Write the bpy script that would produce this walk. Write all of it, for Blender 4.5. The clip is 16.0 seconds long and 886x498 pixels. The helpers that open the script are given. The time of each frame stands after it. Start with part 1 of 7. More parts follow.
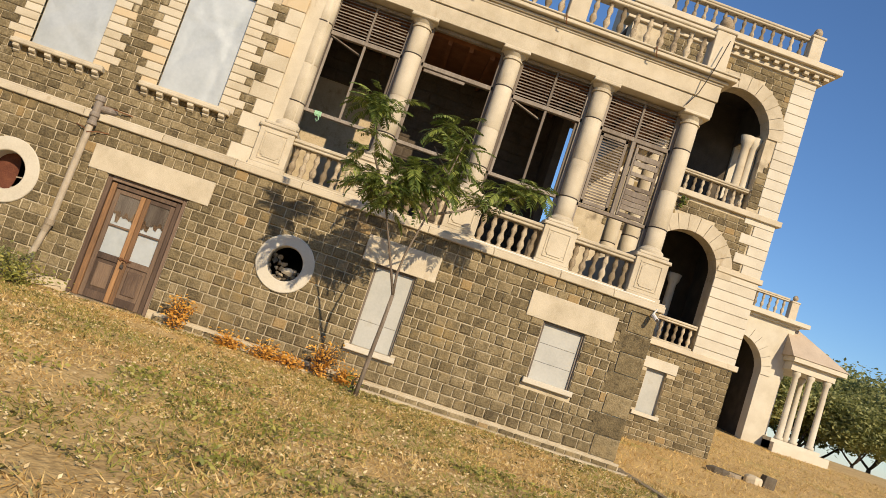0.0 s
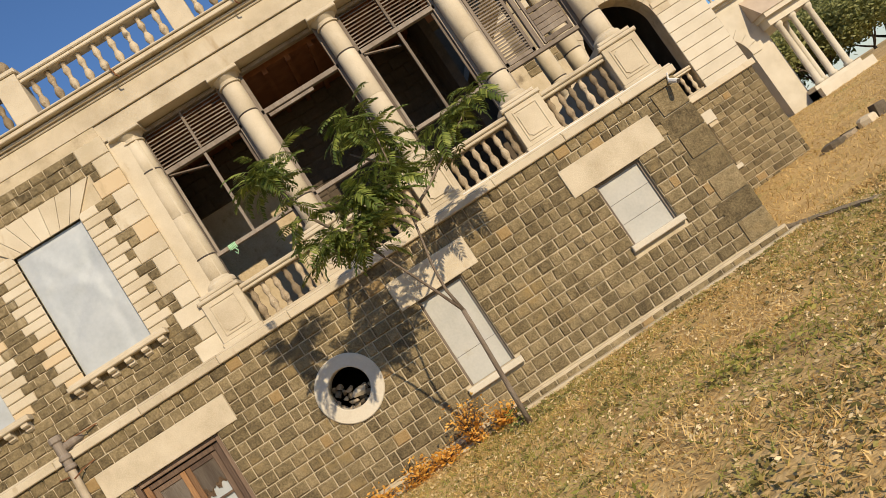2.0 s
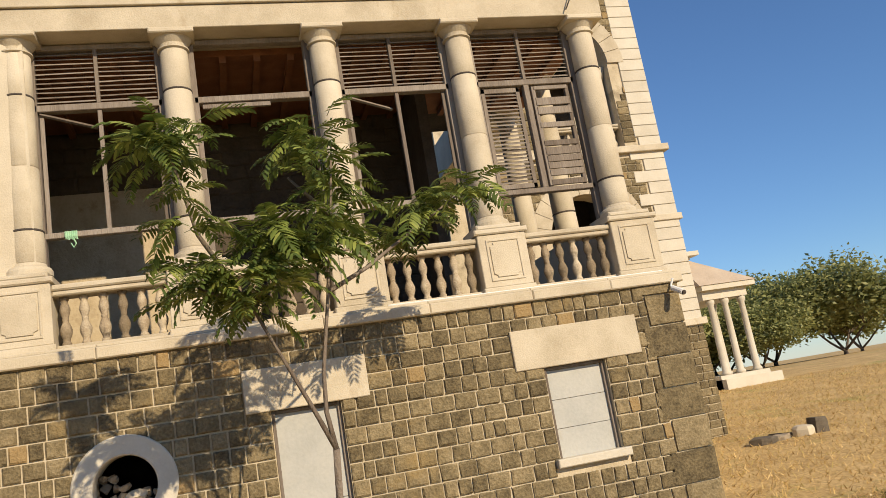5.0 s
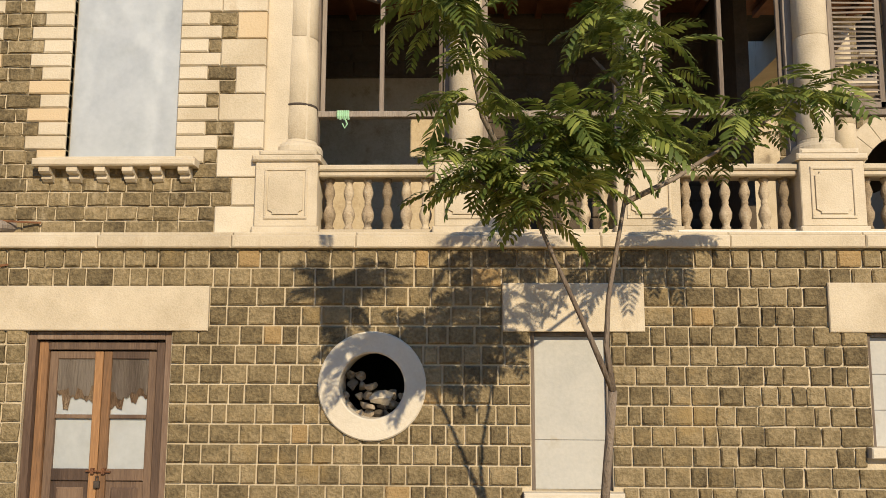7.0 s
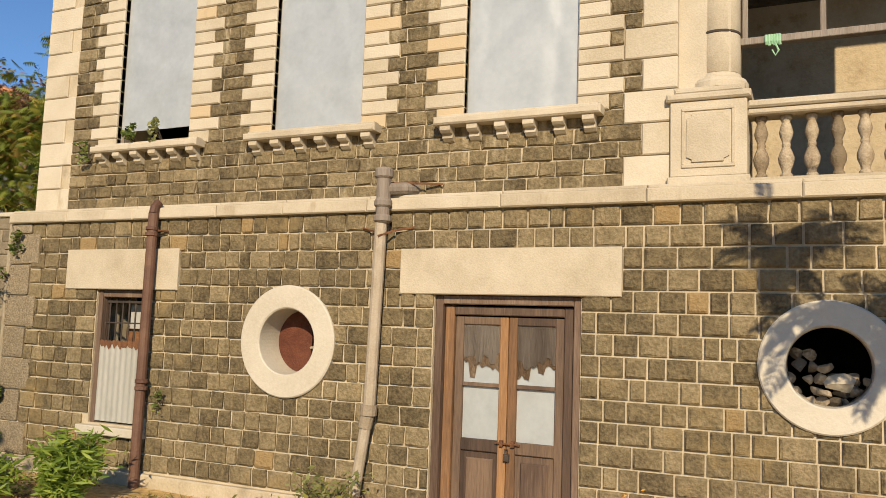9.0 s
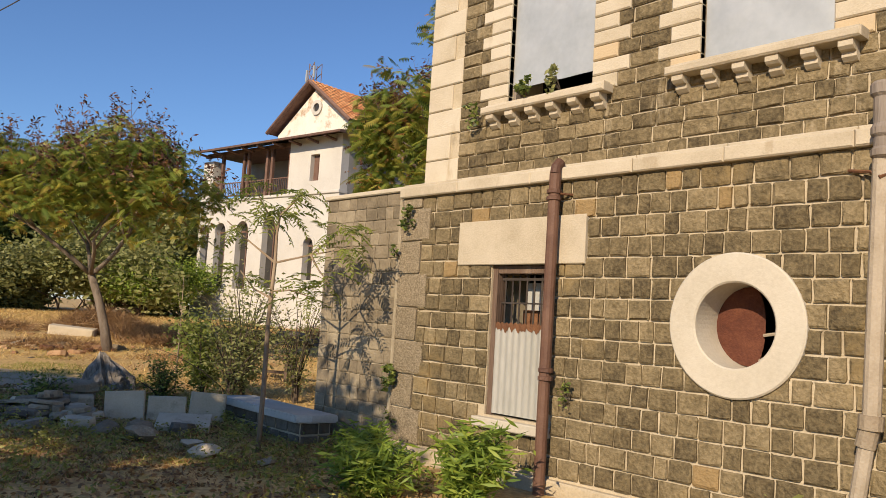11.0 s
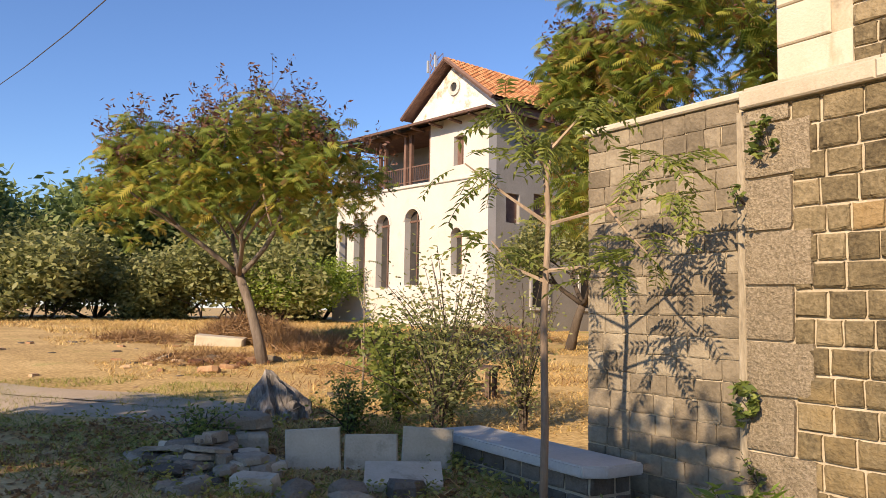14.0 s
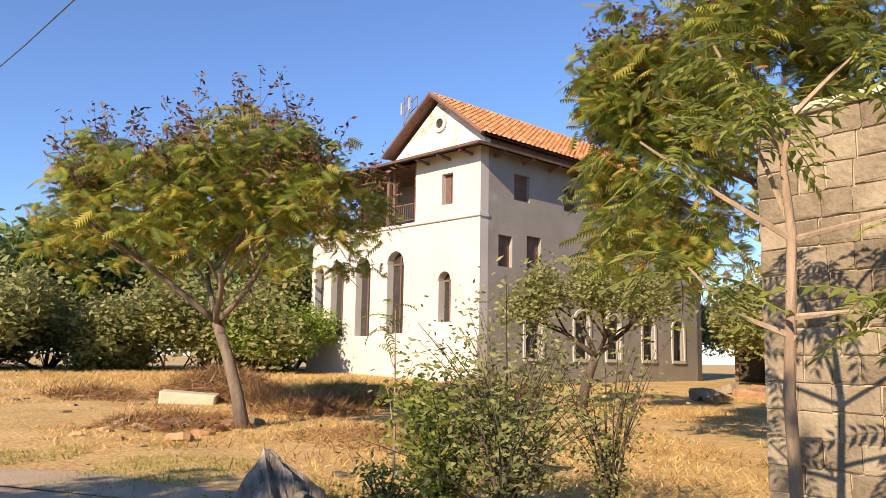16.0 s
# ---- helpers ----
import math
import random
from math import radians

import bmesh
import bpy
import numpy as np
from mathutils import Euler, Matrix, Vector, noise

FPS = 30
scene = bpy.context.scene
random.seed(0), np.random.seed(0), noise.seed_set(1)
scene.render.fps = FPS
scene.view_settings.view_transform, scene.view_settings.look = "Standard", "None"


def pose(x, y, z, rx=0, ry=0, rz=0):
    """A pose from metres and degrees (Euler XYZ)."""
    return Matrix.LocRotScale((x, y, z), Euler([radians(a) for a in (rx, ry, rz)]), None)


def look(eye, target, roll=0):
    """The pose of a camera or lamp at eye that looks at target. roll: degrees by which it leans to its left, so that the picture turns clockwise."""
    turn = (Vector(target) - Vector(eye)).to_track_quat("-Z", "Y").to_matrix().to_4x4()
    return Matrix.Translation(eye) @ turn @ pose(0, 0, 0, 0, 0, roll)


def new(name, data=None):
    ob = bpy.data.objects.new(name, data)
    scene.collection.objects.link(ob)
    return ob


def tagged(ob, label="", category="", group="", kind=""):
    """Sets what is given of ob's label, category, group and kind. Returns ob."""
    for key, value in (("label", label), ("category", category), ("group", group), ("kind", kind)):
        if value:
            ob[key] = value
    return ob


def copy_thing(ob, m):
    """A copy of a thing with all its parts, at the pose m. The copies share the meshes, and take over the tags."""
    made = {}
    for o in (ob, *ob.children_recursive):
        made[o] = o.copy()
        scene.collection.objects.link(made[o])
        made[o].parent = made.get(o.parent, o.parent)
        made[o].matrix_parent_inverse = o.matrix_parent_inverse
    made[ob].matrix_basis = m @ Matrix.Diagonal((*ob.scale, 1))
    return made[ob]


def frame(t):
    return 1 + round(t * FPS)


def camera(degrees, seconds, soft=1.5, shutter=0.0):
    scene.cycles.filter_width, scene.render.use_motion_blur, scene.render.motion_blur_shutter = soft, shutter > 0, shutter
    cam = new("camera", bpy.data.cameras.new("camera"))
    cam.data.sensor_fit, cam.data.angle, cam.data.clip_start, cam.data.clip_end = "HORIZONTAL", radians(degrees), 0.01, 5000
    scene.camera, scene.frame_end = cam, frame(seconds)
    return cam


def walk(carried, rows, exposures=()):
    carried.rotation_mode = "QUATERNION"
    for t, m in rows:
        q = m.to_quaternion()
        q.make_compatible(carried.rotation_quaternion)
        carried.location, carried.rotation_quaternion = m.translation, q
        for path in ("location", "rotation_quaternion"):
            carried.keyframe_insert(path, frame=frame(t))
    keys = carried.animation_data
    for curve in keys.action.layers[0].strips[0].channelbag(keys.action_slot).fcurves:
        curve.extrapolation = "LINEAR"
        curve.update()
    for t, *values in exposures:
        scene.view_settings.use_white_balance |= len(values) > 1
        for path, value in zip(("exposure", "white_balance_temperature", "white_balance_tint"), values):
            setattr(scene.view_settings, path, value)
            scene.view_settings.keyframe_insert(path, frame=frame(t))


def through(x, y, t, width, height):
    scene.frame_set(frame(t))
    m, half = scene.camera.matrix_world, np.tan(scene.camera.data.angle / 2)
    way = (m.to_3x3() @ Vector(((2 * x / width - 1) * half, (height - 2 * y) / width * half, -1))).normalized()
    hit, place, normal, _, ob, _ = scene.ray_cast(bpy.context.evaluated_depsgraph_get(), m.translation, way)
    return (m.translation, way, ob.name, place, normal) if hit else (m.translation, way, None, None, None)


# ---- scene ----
cam = camera(57.3, 16.0, soft=0.75)
PATH = [
    (0, (-0.04, 0.161, 1.5), (0.09, 2.148, 1.692), 18.5),
    (0.5, (-0.147, 0.771, 1.566), (0.021, 2.761, 1.686), 11.4),
    (1, (-0.175, 1.368, 1.633), (-0.034, 3.361, 1.734), -1.7),
    (1.5, (-0.215, 1.901, 1.693), (-0.078, 3.892, 1.822), -18.1),
    (2, (-0.223, 2.368, 1.693), (-0.082, 4.356, 1.859), -33.3),
    (2.5, (-0.202, 2.82, 1.649), (-0.078, 4.809, 1.823), -42.9),
    (3, (-0.317, 3.346, 1.752), (-0.134, 5.327, 1.948), -40.3),
    (3.5, (-0.407, 3.839, 1.707), (-0.061, 5.783, 2.022), -30.0),
    (5.8, (-0.51, 5.62, 1.905), (-0.076, 7.531, 2.308), -3.8),
    (6, (-0.478, 5.74, 1.905), (-0.121, 7.669, 2.291), -2.8),
    (6.5, (-0.481, 5.962, 1.915), (-0.338, 7.931, 2.236), -0.6),
    (7, (-0.71, 6.231, 1.956), (-0.763, 8.212, 2.226), 0.2),
    (7.5, (-0.844, 6.436, 1.887), (-1.113, 8.402, 2.136), 0.7),
    (7.9, (-1.098, 6.648, 1.839), (-1.491, 8.592, 2.094), 1.1),
    (8, (-1.135, 6.659, 1.833), (-1.558, 8.598, 2.087), 1.2),
    (8.5, (-1.359, 6.878, 1.86), (-1.983, 8.763, 2.099), 1.5),
    (9, (-1.597, 7.028, 1.899), (-2.433, 8.834, 2.096), 2.0),
    (9.5, (-1.867, 7.263, 1.834), (-2.905, 8.964, 2.014), 2.6),
    (10, (-2.194, 7.53, 1.728), (-3.429, 9.093, 1.902), 2.9),
    (10.2, (-2.359, 7.611, 1.71), (-3.656, 9.123, 1.884), 3.4),
    (12.3, (-4.711, 8.356, 1.58), (-6.345, 9.495, 1.765), 1.2),
    (12.5, (-4.943, 8.413, 1.59), (-6.581, 9.545, 1.774), 1.2),
    (13, (-5.529, 8.602, 1.586), (-7.178, 9.719, 1.766), 0.8),
    (13.5, (-6.139, 8.702, 1.597), (-7.8, 9.805, 1.757), 0.8),
    (14, (-6.7, 8.825, 1.572), (-8.367, 9.919, 1.725), 0.9),
    (14.5, (-7.301, 8.954, 1.586), (-8.962, 10.057, 1.745), 0.9),
    (15, (-7.861, 9.094, 1.605), (-9.513, 10.209, 1.778), 0.9),
    (15.5, (-8.43, 9.226, 1.63), (-10.066, 10.357, 1.843), 1.2),
    (16, (-8.948, 9.333, 1.657), (-10.555, 10.491, 1.927), 1.0),
]
walk(cam, [(t, look(eye, target, roll)) for t, eye, target, roll in PATH],
     [(0.0, 0.1, 6780, 11), (1.0, 0.16, 6780, 11), (2.0, 0.01, 6780, 11), (3.5, 0.11, 6780, 11), (6.0, 0.08, 6780, 11), (8.5, 0.12, 6780, 11), (10.0, 0.0, 6700, 12), (12.5, 0.36, 6850, 19), (14.0, 0.5, 6900, 20), (16.0, 0.68, 6950, 21)])

# ---- world, sun, exposure ----
SUN = Vector((0.7, -1.74, 0.98)).normalized()
world = bpy.data.worlds.new("sky")
scene.world = world
world.use_nodes = True
wn = world.node_tree
sky = wn.nodes.new("ShaderNodeTexSky")
sky.sky_type, sky.sun_disc = "NISHITA", False
sky.sun_elevation, sky.sun_rotation = math.asin(SUN.z), math.atan2(SUN.x, SUN.y)
sky.air_density, sky.dust_density, sky.ozone_density = 1.0, 0.05, 8.0
deep = wn.nodes.new("ShaderNodeHueSaturation")
deep.inputs["Saturation"].default_value = 1.0
wn.links.new(sky.outputs[0], deep.inputs["Color"])
wn.links.new(deep.outputs[0], wn.nodes["Background"].inputs[0])
wn.nodes["Background"].inputs[1].default_value = 0.125
sun_data = bpy.data.lights.new("sun", "SUN")
sun_data.energy, sun_data.angle, sun_data.color = 5.0, radians(0.55), (1.0, 0.84, 0.6)
sun_lamp = new("sun", sun_data)
sun_lamp.matrix_world = look(SUN * 60, (0, 0, 0))
scene.view_settings.exposure = 0.0


# ---- materials ----
def material(name, tones, rough=0.85, scale=6.0, fine=60.0, bump=0.25, spread=0.25, metal=0.0, stain=None, stain_scale=1.2,
             stain_at=0.55, streak=1.0, fine_mix=0.35, island=False, vary=None, odd=None, runs=None):
    """Noise between tones at two scales, shifted piece by piece, with stains of another colour and a bump."""
    m = bpy.data.materials.new(name)
    m.use_nodes = True
    nt = m.node_tree
    b = nt.nodes["Principled BSDF"]
    b.inputs["Roughness"].default_value, b.inputs["Metallic"].default_value = rough, metal
    if "Specular IOR Level" in b.inputs:
        b.inputs["Specular IOR Level"].default_value = 0.3
    geo = nt.nodes.new("ShaderNodeNewGeometry")
    info = nt.nodes.new("ShaderNodeObjectInfo")
    squash = nt.nodes.new("ShaderNodeVectorMath")
    squash.operation = "MULTIPLY"
    squash.inputs[1].default_value = (1, 1, streak)
    nt.links.new(geo.outputs["Position"], squash.inputs[0])

    drip = squash
    if runs:
        # stains drawn out downwards
        drip = nt.nodes.new("ShaderNodeVectorMath")
        drip.operation = "MULTIPLY"
        drip.inputs[1].default_value = (1, 1, runs)
        nt.links.new(geo.outputs["Position"], drip.inputs[0])

    def noise_at(s, detail=4.0, rough_=0.6, vec=squash):
        n = nt.nodes.new("ShaderNodeTexNoise")
        n.inputs["Scale"].default_value, n.inputs["Detail"].default_value, n.inputs["Roughness"].default_value = s, detail, rough_
        nt.links.new(vec.outputs[0], n.inputs["Vector"])
        return n.outputs["Fac"]

    def maths(op, a, c):
        n = nt.nodes.new("ShaderNodeMath")
        n.operation = op
        for i, v in enumerate((a, c)):
            if isinstance(v, (int, float)):
                n.inputs[i].default_value = v
            else:
                nt.links.new(v, n.inputs[i])
        return n.outputs[0]

    coarse, small = noise_at(scale), noise_at(fine, 3.0)
    mix = maths("ADD", maths("MULTIPLY", coarse, 1 - fine_mix), maths("MULTIPLY", small, fine_mix))
    source = geo.outputs["Random Per Island"] if island else info.outputs["Random"]
    mix = maths("ADD", mix, maths("MULTIPLY", maths("SUBTRACT", source, 0.5), vary if vary is not None else spread))
    ramp = nt.nodes.new("ShaderNodeValToRGB")
    el = ramp.color_ramp.elements
    lo, hi = 0.5 - 0.22, 0.5 + 0.22
    el[0].position, el[1].position = lo, hi
    el[0].color, el[1].color = (*tones[0], 1), (*tones[-1], 1)
    for i, c in enumerate(tones[1:-1]):
        e = el.new(lo + (hi - lo) * (i + 1) / (len(tones) - 1))
        e.color = (*c, 1)
    nt.links.new(mix, ramp.inputs[0])
    colour = ramp.outputs[0]
    if odd:
        # a few pieces of another colour
        om = nt.nodes.new("ShaderNodeMixRGB")
        nt.links.new(maths("MULTIPLY", maths("GREATER_THAN", source, odd[1]), odd[2]), om.inputs[0])
        nt.links.new(colour, om.inputs[1])
        om.inputs[2].default_value = (*odd[0], 1)
        colour = om.outputs[0]
    if stain:
        s = noise_at(stain_scale, 5.0, 0.65, drip)
        sr = nt.nodes.new("ShaderNodeValToRGB")
        sr.color_ramp.elements[0].position, sr.color_ramp.elements[1].position = stain_at, stain_at + 0.14
        nt.links.new(s, sr.inputs[0])
        mx = nt.nodes.new("ShaderNodeMixRGB")
        nt.links.new(sr.outputs[0], mx.inputs[0])
        nt.links.new(colour, mx.inputs[1])
        mx.inputs[2].default_value = (*stain, 1)
        colour = mx.outputs[0]
    nt.links.new(colour, b.inputs["Base Color"])
    if bump:
        bn = nt.nodes.new("ShaderNodeBump")
        bn.inputs["Strength"].default_value, bn.inputs["Distance"].default_value = bump, 0.02
        nt.links.new(maths("ADD", small, coarse), bn.inputs["Height"])
        nt.links.new(bn.outputs[0], b.inputs["Normal"])
    return m


def leaf_material(name, tones, through=0.35):
    """Leaves, each with its own tone, that let some light through."""
    m = bpy.data.materials.new(name)
    m.use_nodes = True
    nt = m.node_tree
    b = nt.nodes["Principled BSDF"]
    b.inputs["Roughness"].default_value = 0.55
    geo = nt.nodes.new("ShaderNodeNewGeometry")
    ramp = nt.nodes.new("ShaderNodeValToRGB")
    el = ramp.color_ramp.elements
    el[0].position, el[1].position = 0.0, 1.0
    el[0].color, el[1].color = (*tones[0], 1), (*tones[-1], 1)
    for i, c in enumerate(tones[1:-1]):
        e = el.new((i + 1) / (len(tones) - 1))
        e.color = (*c, 1)
    nt.links.new(geo.outputs["Random Per Island"], ramp.inputs[0])
    nt.links.new(ramp.outputs[0], b.inputs["Base Color"])
    t = nt.nodes.new("ShaderNodeBsdfTranslucent")
    nt.links.new(ramp.outputs[0], t.inputs[0])
    mx = nt.nodes.new("ShaderNodeMixShader")
    mx.inputs[0].default_value = through
    nt.links.new(b.outputs[0], mx.inputs[1])
    nt.links.new(t.outputs[0], mx.inputs[2])
    nt.links.new(mx.outputs[0], nt.nodes["Material Output"].inputs[0])
    return m


BASALT_TONES = [(0.068, 0.052, 0.029), (0.173, 0.135, 0.074), (0.305, 0.241, 0.14)]
BASALT = material("basalt block", BASALT_TONES, 0.92, 8, 34, 0.9, 0.24, fine_mix=0.55, stain=(0.27, 0.195, 0.09), stain_scale=1.1, stain_at=0.58, odd=((0.33, 0.215, 0.09), 0.975, 0.6))
BASALT_REST = material("basalt blocks", BASALT_TONES, 0.92, 8, 34, 0.9, 0.24, fine_mix=0.55, stain=(0.27, 0.195, 0.09), stain_scale=1.1, stain_at=0.58, island=True,
                       odd=((0.33, 0.215, 0.09), 0.985, 0.6))
BASALT_RUNS = material("basalt blocks with lime runs", BASALT_TONES, 0.92, 8, 34, 0.9, 0.24, fine_mix=0.55, stain=(0.42, 0.35, 0.23), stain_scale=4.5, stain_at=0.58, runs=0.2, island=True)
LIME_SMEAR = material("smeared lime mortar", [(0.22, 0.18, 0.12), (0.34, 0.285, 0.2), (0.48, 0.415, 0.31)], 0.95, 5, 40, 0.8, 0.0, streak=0.3)
PALE_BASALT = material("greyish block", [(0.15, 0.122, 0.082), (0.25, 0.205, 0.14), (0.35, 0.295, 0.205)], 0.92, 4, 34, 0.6, 0.3,
                       stain=(0.11, 0.095, 0.07), stain_scale=1.6, stain_at=0.6, runs=0.6)
GRANITE = material("granite quoin", [(0.15, 0.12, 0.077), (0.27, 0.218, 0.145), (0.41, 0.34, 0.24)], 0.92, 8, 60, 1.0, 0.12, fine_mix=0.85)
MORTAR = material("lime mortar", [(0.34, 0.28, 0.185), (0.48, 0.405, 0.285), (0.6, 0.52, 0.385)], 0.95, 3, 50, 0.4, 0.0,
                  stain=(0.23, 0.185, 0.125), stain_scale=1.7, stain_at=0.58)
SANDSTONE = material("cream sandstone", [(0.40, 0.34, 0.245), (0.515, 0.45, 0.34), (0.595, 0.53, 0.415)], 0.88, 2.6, 70, 0.3, 0.22,
                     stain=(0.36, 0.28, 0.18), stain_scale=3.2, stain_at=0.6, runs=0.3)
QUOIN = material("cream sandstone quoin", [(0.45, 0.385, 0.275), (0.545, 0.48, 0.365), (0.605, 0.545, 0.43)], 0.88, 2.2, 60, 0.3, 0.3, island=True,
                 stain=(0.4, 0.31, 0.19), stain_scale=2.6, stain_at=0.62, runs=0.35, odd=((0.52, 0.37, 0.19), 0.93, 0.6))
LIMEWASH = material("pale limewash", [(0.46, 0.415, 0.33), (0.55, 0.505, 0.415), (0.61, 0.57, 0.48)], 0.9, 1.6, 40, 0.2, 0.15,
                    stain=(0.5, 0.42, 0.3), stain_scale=0.8, stain_at=0.66)
WORN_STONE = material("weathered baluster stone", [(0.2, 0.155, 0.1), (0.34, 0.27, 0.185), (0.52, 0.44, 0.32)], 0.92, 7, 60, 0.5, 0.5,
                      stain=(0.11, 0.085, 0.06), stain_scale=6, stain_at=0.56)
WEATHERED = material("grey weathered timber", [(0.12, 0.095, 0.075), (0.2, 0.165, 0.135), (0.29, 0.25, 0.21)], 0.85, 5, 60, 0.5, 0.35, streak=0.12)
DOOR_WOOD = material("brown door timber", [(0.05, 0.033, 0.025), (0.1, 0.066, 0.048), (0.2, 0.135, 0.09)], 0.7, 6, 60, 0.4, 0.3, streak=0.1)
OLD_FRAME = material("worn brown frame timber", [(0.085, 0.055, 0.04), (0.15, 0.1, 0.072), (0.24, 0.175, 0.13)], 0.8, 6, 60, 0.5, 0.25, streak=0.12)
RED_WOOD = material("reddish door frame timber", [(0.1, 0.06, 0.036), (0.22, 0.12, 0.06), (0.4, 0.22, 0.1)], 0.75, 6, 60, 0.5, 0.25, streak=0.1)
TIN = material("galvanised sheet", [(0.40, 0.43, 0.44), (0.47, 0.5, 0.505), (0.54, 0.565, 0.565)], 0.42, 2.2, 16, 0.05, 0.1, metal=0.3,
               stain=(0.44, 0.46, 0.46), stain_scale=1.6, stain_at=0.6)
CORRUGATED = material("dull corrugated tin", [(0.32, 0.32, 0.285), (0.41, 0.405, 0.37), (0.48, 0.475, 0.435)], 0.6, 3, 30, 0.15, 0.1, metal=0.1, streak=0.3,
                      stain=(0.3, 0.2, 0.12), stain_scale=4, stain_at=0.61)
BOARD = material("painted grey board", [(0.34, 0.345, 0.325), (0.41, 0.41, 0.385), (0.47, 0.465, 0.43)], 0.6, 2.0, 30, 0.1, 0.1,
                 stain=(0.33, 0.3, 0.235), stain_scale=2.0, stain_at=0.62)
PEELING = material("peeling brown plywood", [(0.1, 0.065, 0.04), (0.22, 0.145, 0.09), (0.38, 0.285, 0.19)], 0.85, 7, 60, 0.8, 0.3, streak=0.35,
                   stain=(0.06, 0.045, 0.035), stain_scale=5, stain_at=0.6)
RUST = material("rusty iron", [(0.07, 0.032, 0.018), (0.15, 0.068, 0.034), (0.25, 0.12, 0.055)], 0.85, 9, 80, 0.5, 0.2)
IRON = material("dark iron", [(0.035, 0.028, 0.024), (0.06, 0.048, 0.04), (0.09, 0.07, 0.055)], 0.7, 9, 80, 0.3, 0.2)
PIPE = material("cream painted pipe", [(0.27, 0.215, 0.15), (0.37, 0.31, 0.23), (0.45, 0.385, 0.3)], 0.7, 6, 60, 0.3, 0.2,
                stain=(0.2, 0.11, 0.06), stain_scale=4, stain_at=0.63)
PIPE_BROWN = material("brown painted pipe", [(0.085, 0.042, 0.03), (0.125, 0.066, 0.045), (0.17, 0.095, 0.065)], 0.6, 6, 60, 0.25, 0.2)
# Interior shade is put into this dark tone.
ROOM_SHADE = material("plaster darkened for room shade", [(0.045, 0.037, 0.028), (0.075, 0.06, 0.045), (0.11, 0.09, 0.068)], 0.95, 2, 30, 0.4, 0.2)
# These stone tones are darkened to carry the veranda's shade.
SHADED_STONE = material("room stone with shade in its colour", [(0.065, 0.05, 0.036), (0.1, 0.078, 0.056), (0.14, 0.112, 0.08)], 0.95, 3, 30, 0.4, 0.3, island=True)
CEILING_WOOD = material("red-brown boards", [(0.13, 0.05, 0.022), (0.2, 0.08, 0.036), (0.26, 0.115, 0.055)], 0.8, 4, 50, 0.3, 0.2)
SOIL = material("dry ground", [(0.23, 0.145, 0.058), (0.52, 0.355, 0.147), (0.78, 0.57, 0.28)], 0.95, 0.9, 16, 1.0, 0.0, fine_mix=0.62,
                stain=(0.34, 0.31, 0.085), stain_scale=0.55, stain_at=0.57)
TRACK = material("packed grey track", [(0.34, 0.265, 0.18), (0.46, 0.365, 0.255), (0.56, 0.455, 0.33)], 0.95, 0.8, 30, 0.5, 0.0)
WHITEWASH = material("whitewashed plaster", [(0.49, 0.47, 0.425), (0.56, 0.54, 0.495), (0.62, 0.6, 0.55)], 0.9, 0.8, 20, 0.15, 0.0,
                     stain=(0.46, 0.41, 0.33), stain_scale=0.9, stain_at=0.62)
GABLE_WASH = material("stained whitewash", [(0.62, 0.58, 0.5), (0.73, 0.7, 0.62), (0.8, 0.77, 0.7)], 0.9, 1.2, 20, 0.2, 0.0,
                      stain=(0.42, 0.3, 0.2), stain_scale=1.6, stain_at=0.52)
# Darker and greyer than the whitewash of the house front.
GREY_PLASTER = material("grey house plaster", [(0.24, 0.225, 0.2), (0.3, 0.285, 0.255), (0.36, 0.34, 0.31)], 0.9, 0.7, 20, 0.15, 0.0,
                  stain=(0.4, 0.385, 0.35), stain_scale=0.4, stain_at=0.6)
ROOF_TILE = material("orange roof tile", [(0.52, 0.2, 0.08), (0.66, 0.29, 0.12), (0.76, 0.38, 0.17)], 0.85, 1.5, 18, 0.4, 0.5, island=True)
HOUSE_WOOD = material("brown house timber", [(0.1, 0.058, 0.045), (0.16, 0.095, 0.072), (0.22, 0.135, 0.105)], 0.8, 4, 40, 0.3, 0.2)
ROOF_DULL = material("worn pinkish roof", [(0.36, 0.29, 0.22), (0.45, 0.365, 0.28), (0.52, 0.43, 0.33)], 0.9, 1.5, 20, 0.3, 0.1)
SHADE_GLASS = material("dark window", [(0.03, 0.028, 0.026), (0.05, 0.047, 0.043), (0.075, 0.07, 0.065)], 0.35, 3, 30, 0.1, 0.2)
GREY_ROCK = material("broken grey stone", [(0.2, 0.16, 0.11), (0.32, 0.26, 0.185), (0.45, 0.375, 0.275)], 0.9, 5, 50, 0.8, 0.3)
DARK_ROCK = material("dark rubble stone", [(0.1, 0.082, 0.06), (0.16, 0.133, 0.1), (0.24, 0.2, 0.155)], 0.9, 6, 50, 0.8, 0.4)
RUBBLE_TAN = material("tan brick rubble", [(0.3, 0.16, 0.085), (0.42, 0.26, 0.14), (0.55, 0.4, 0.25)], 0.9, 6, 50, 0.6, 0.4)
SLAB = material("pale stone slab", [(0.44, 0.375, 0.27), (0.54, 0.465, 0.345), (0.62, 0.545, 0.415)], 0.9, 4, 50, 0.4, 0.2,
                stain=(0.27, 0.22, 0.15), stain_scale=3, stain_at=0.58)
BENCH_TOP = material("pale blue-grey bench top", [(0.44, 0.43, 0.39), (0.54, 0.525, 0.48), (0.62, 0.605, 0.56)], 0.85, 3, 40, 0.3, 0.1,
                     stain=(0.28, 0.27, 0.24), stain_scale=3, stain_at=0.6)
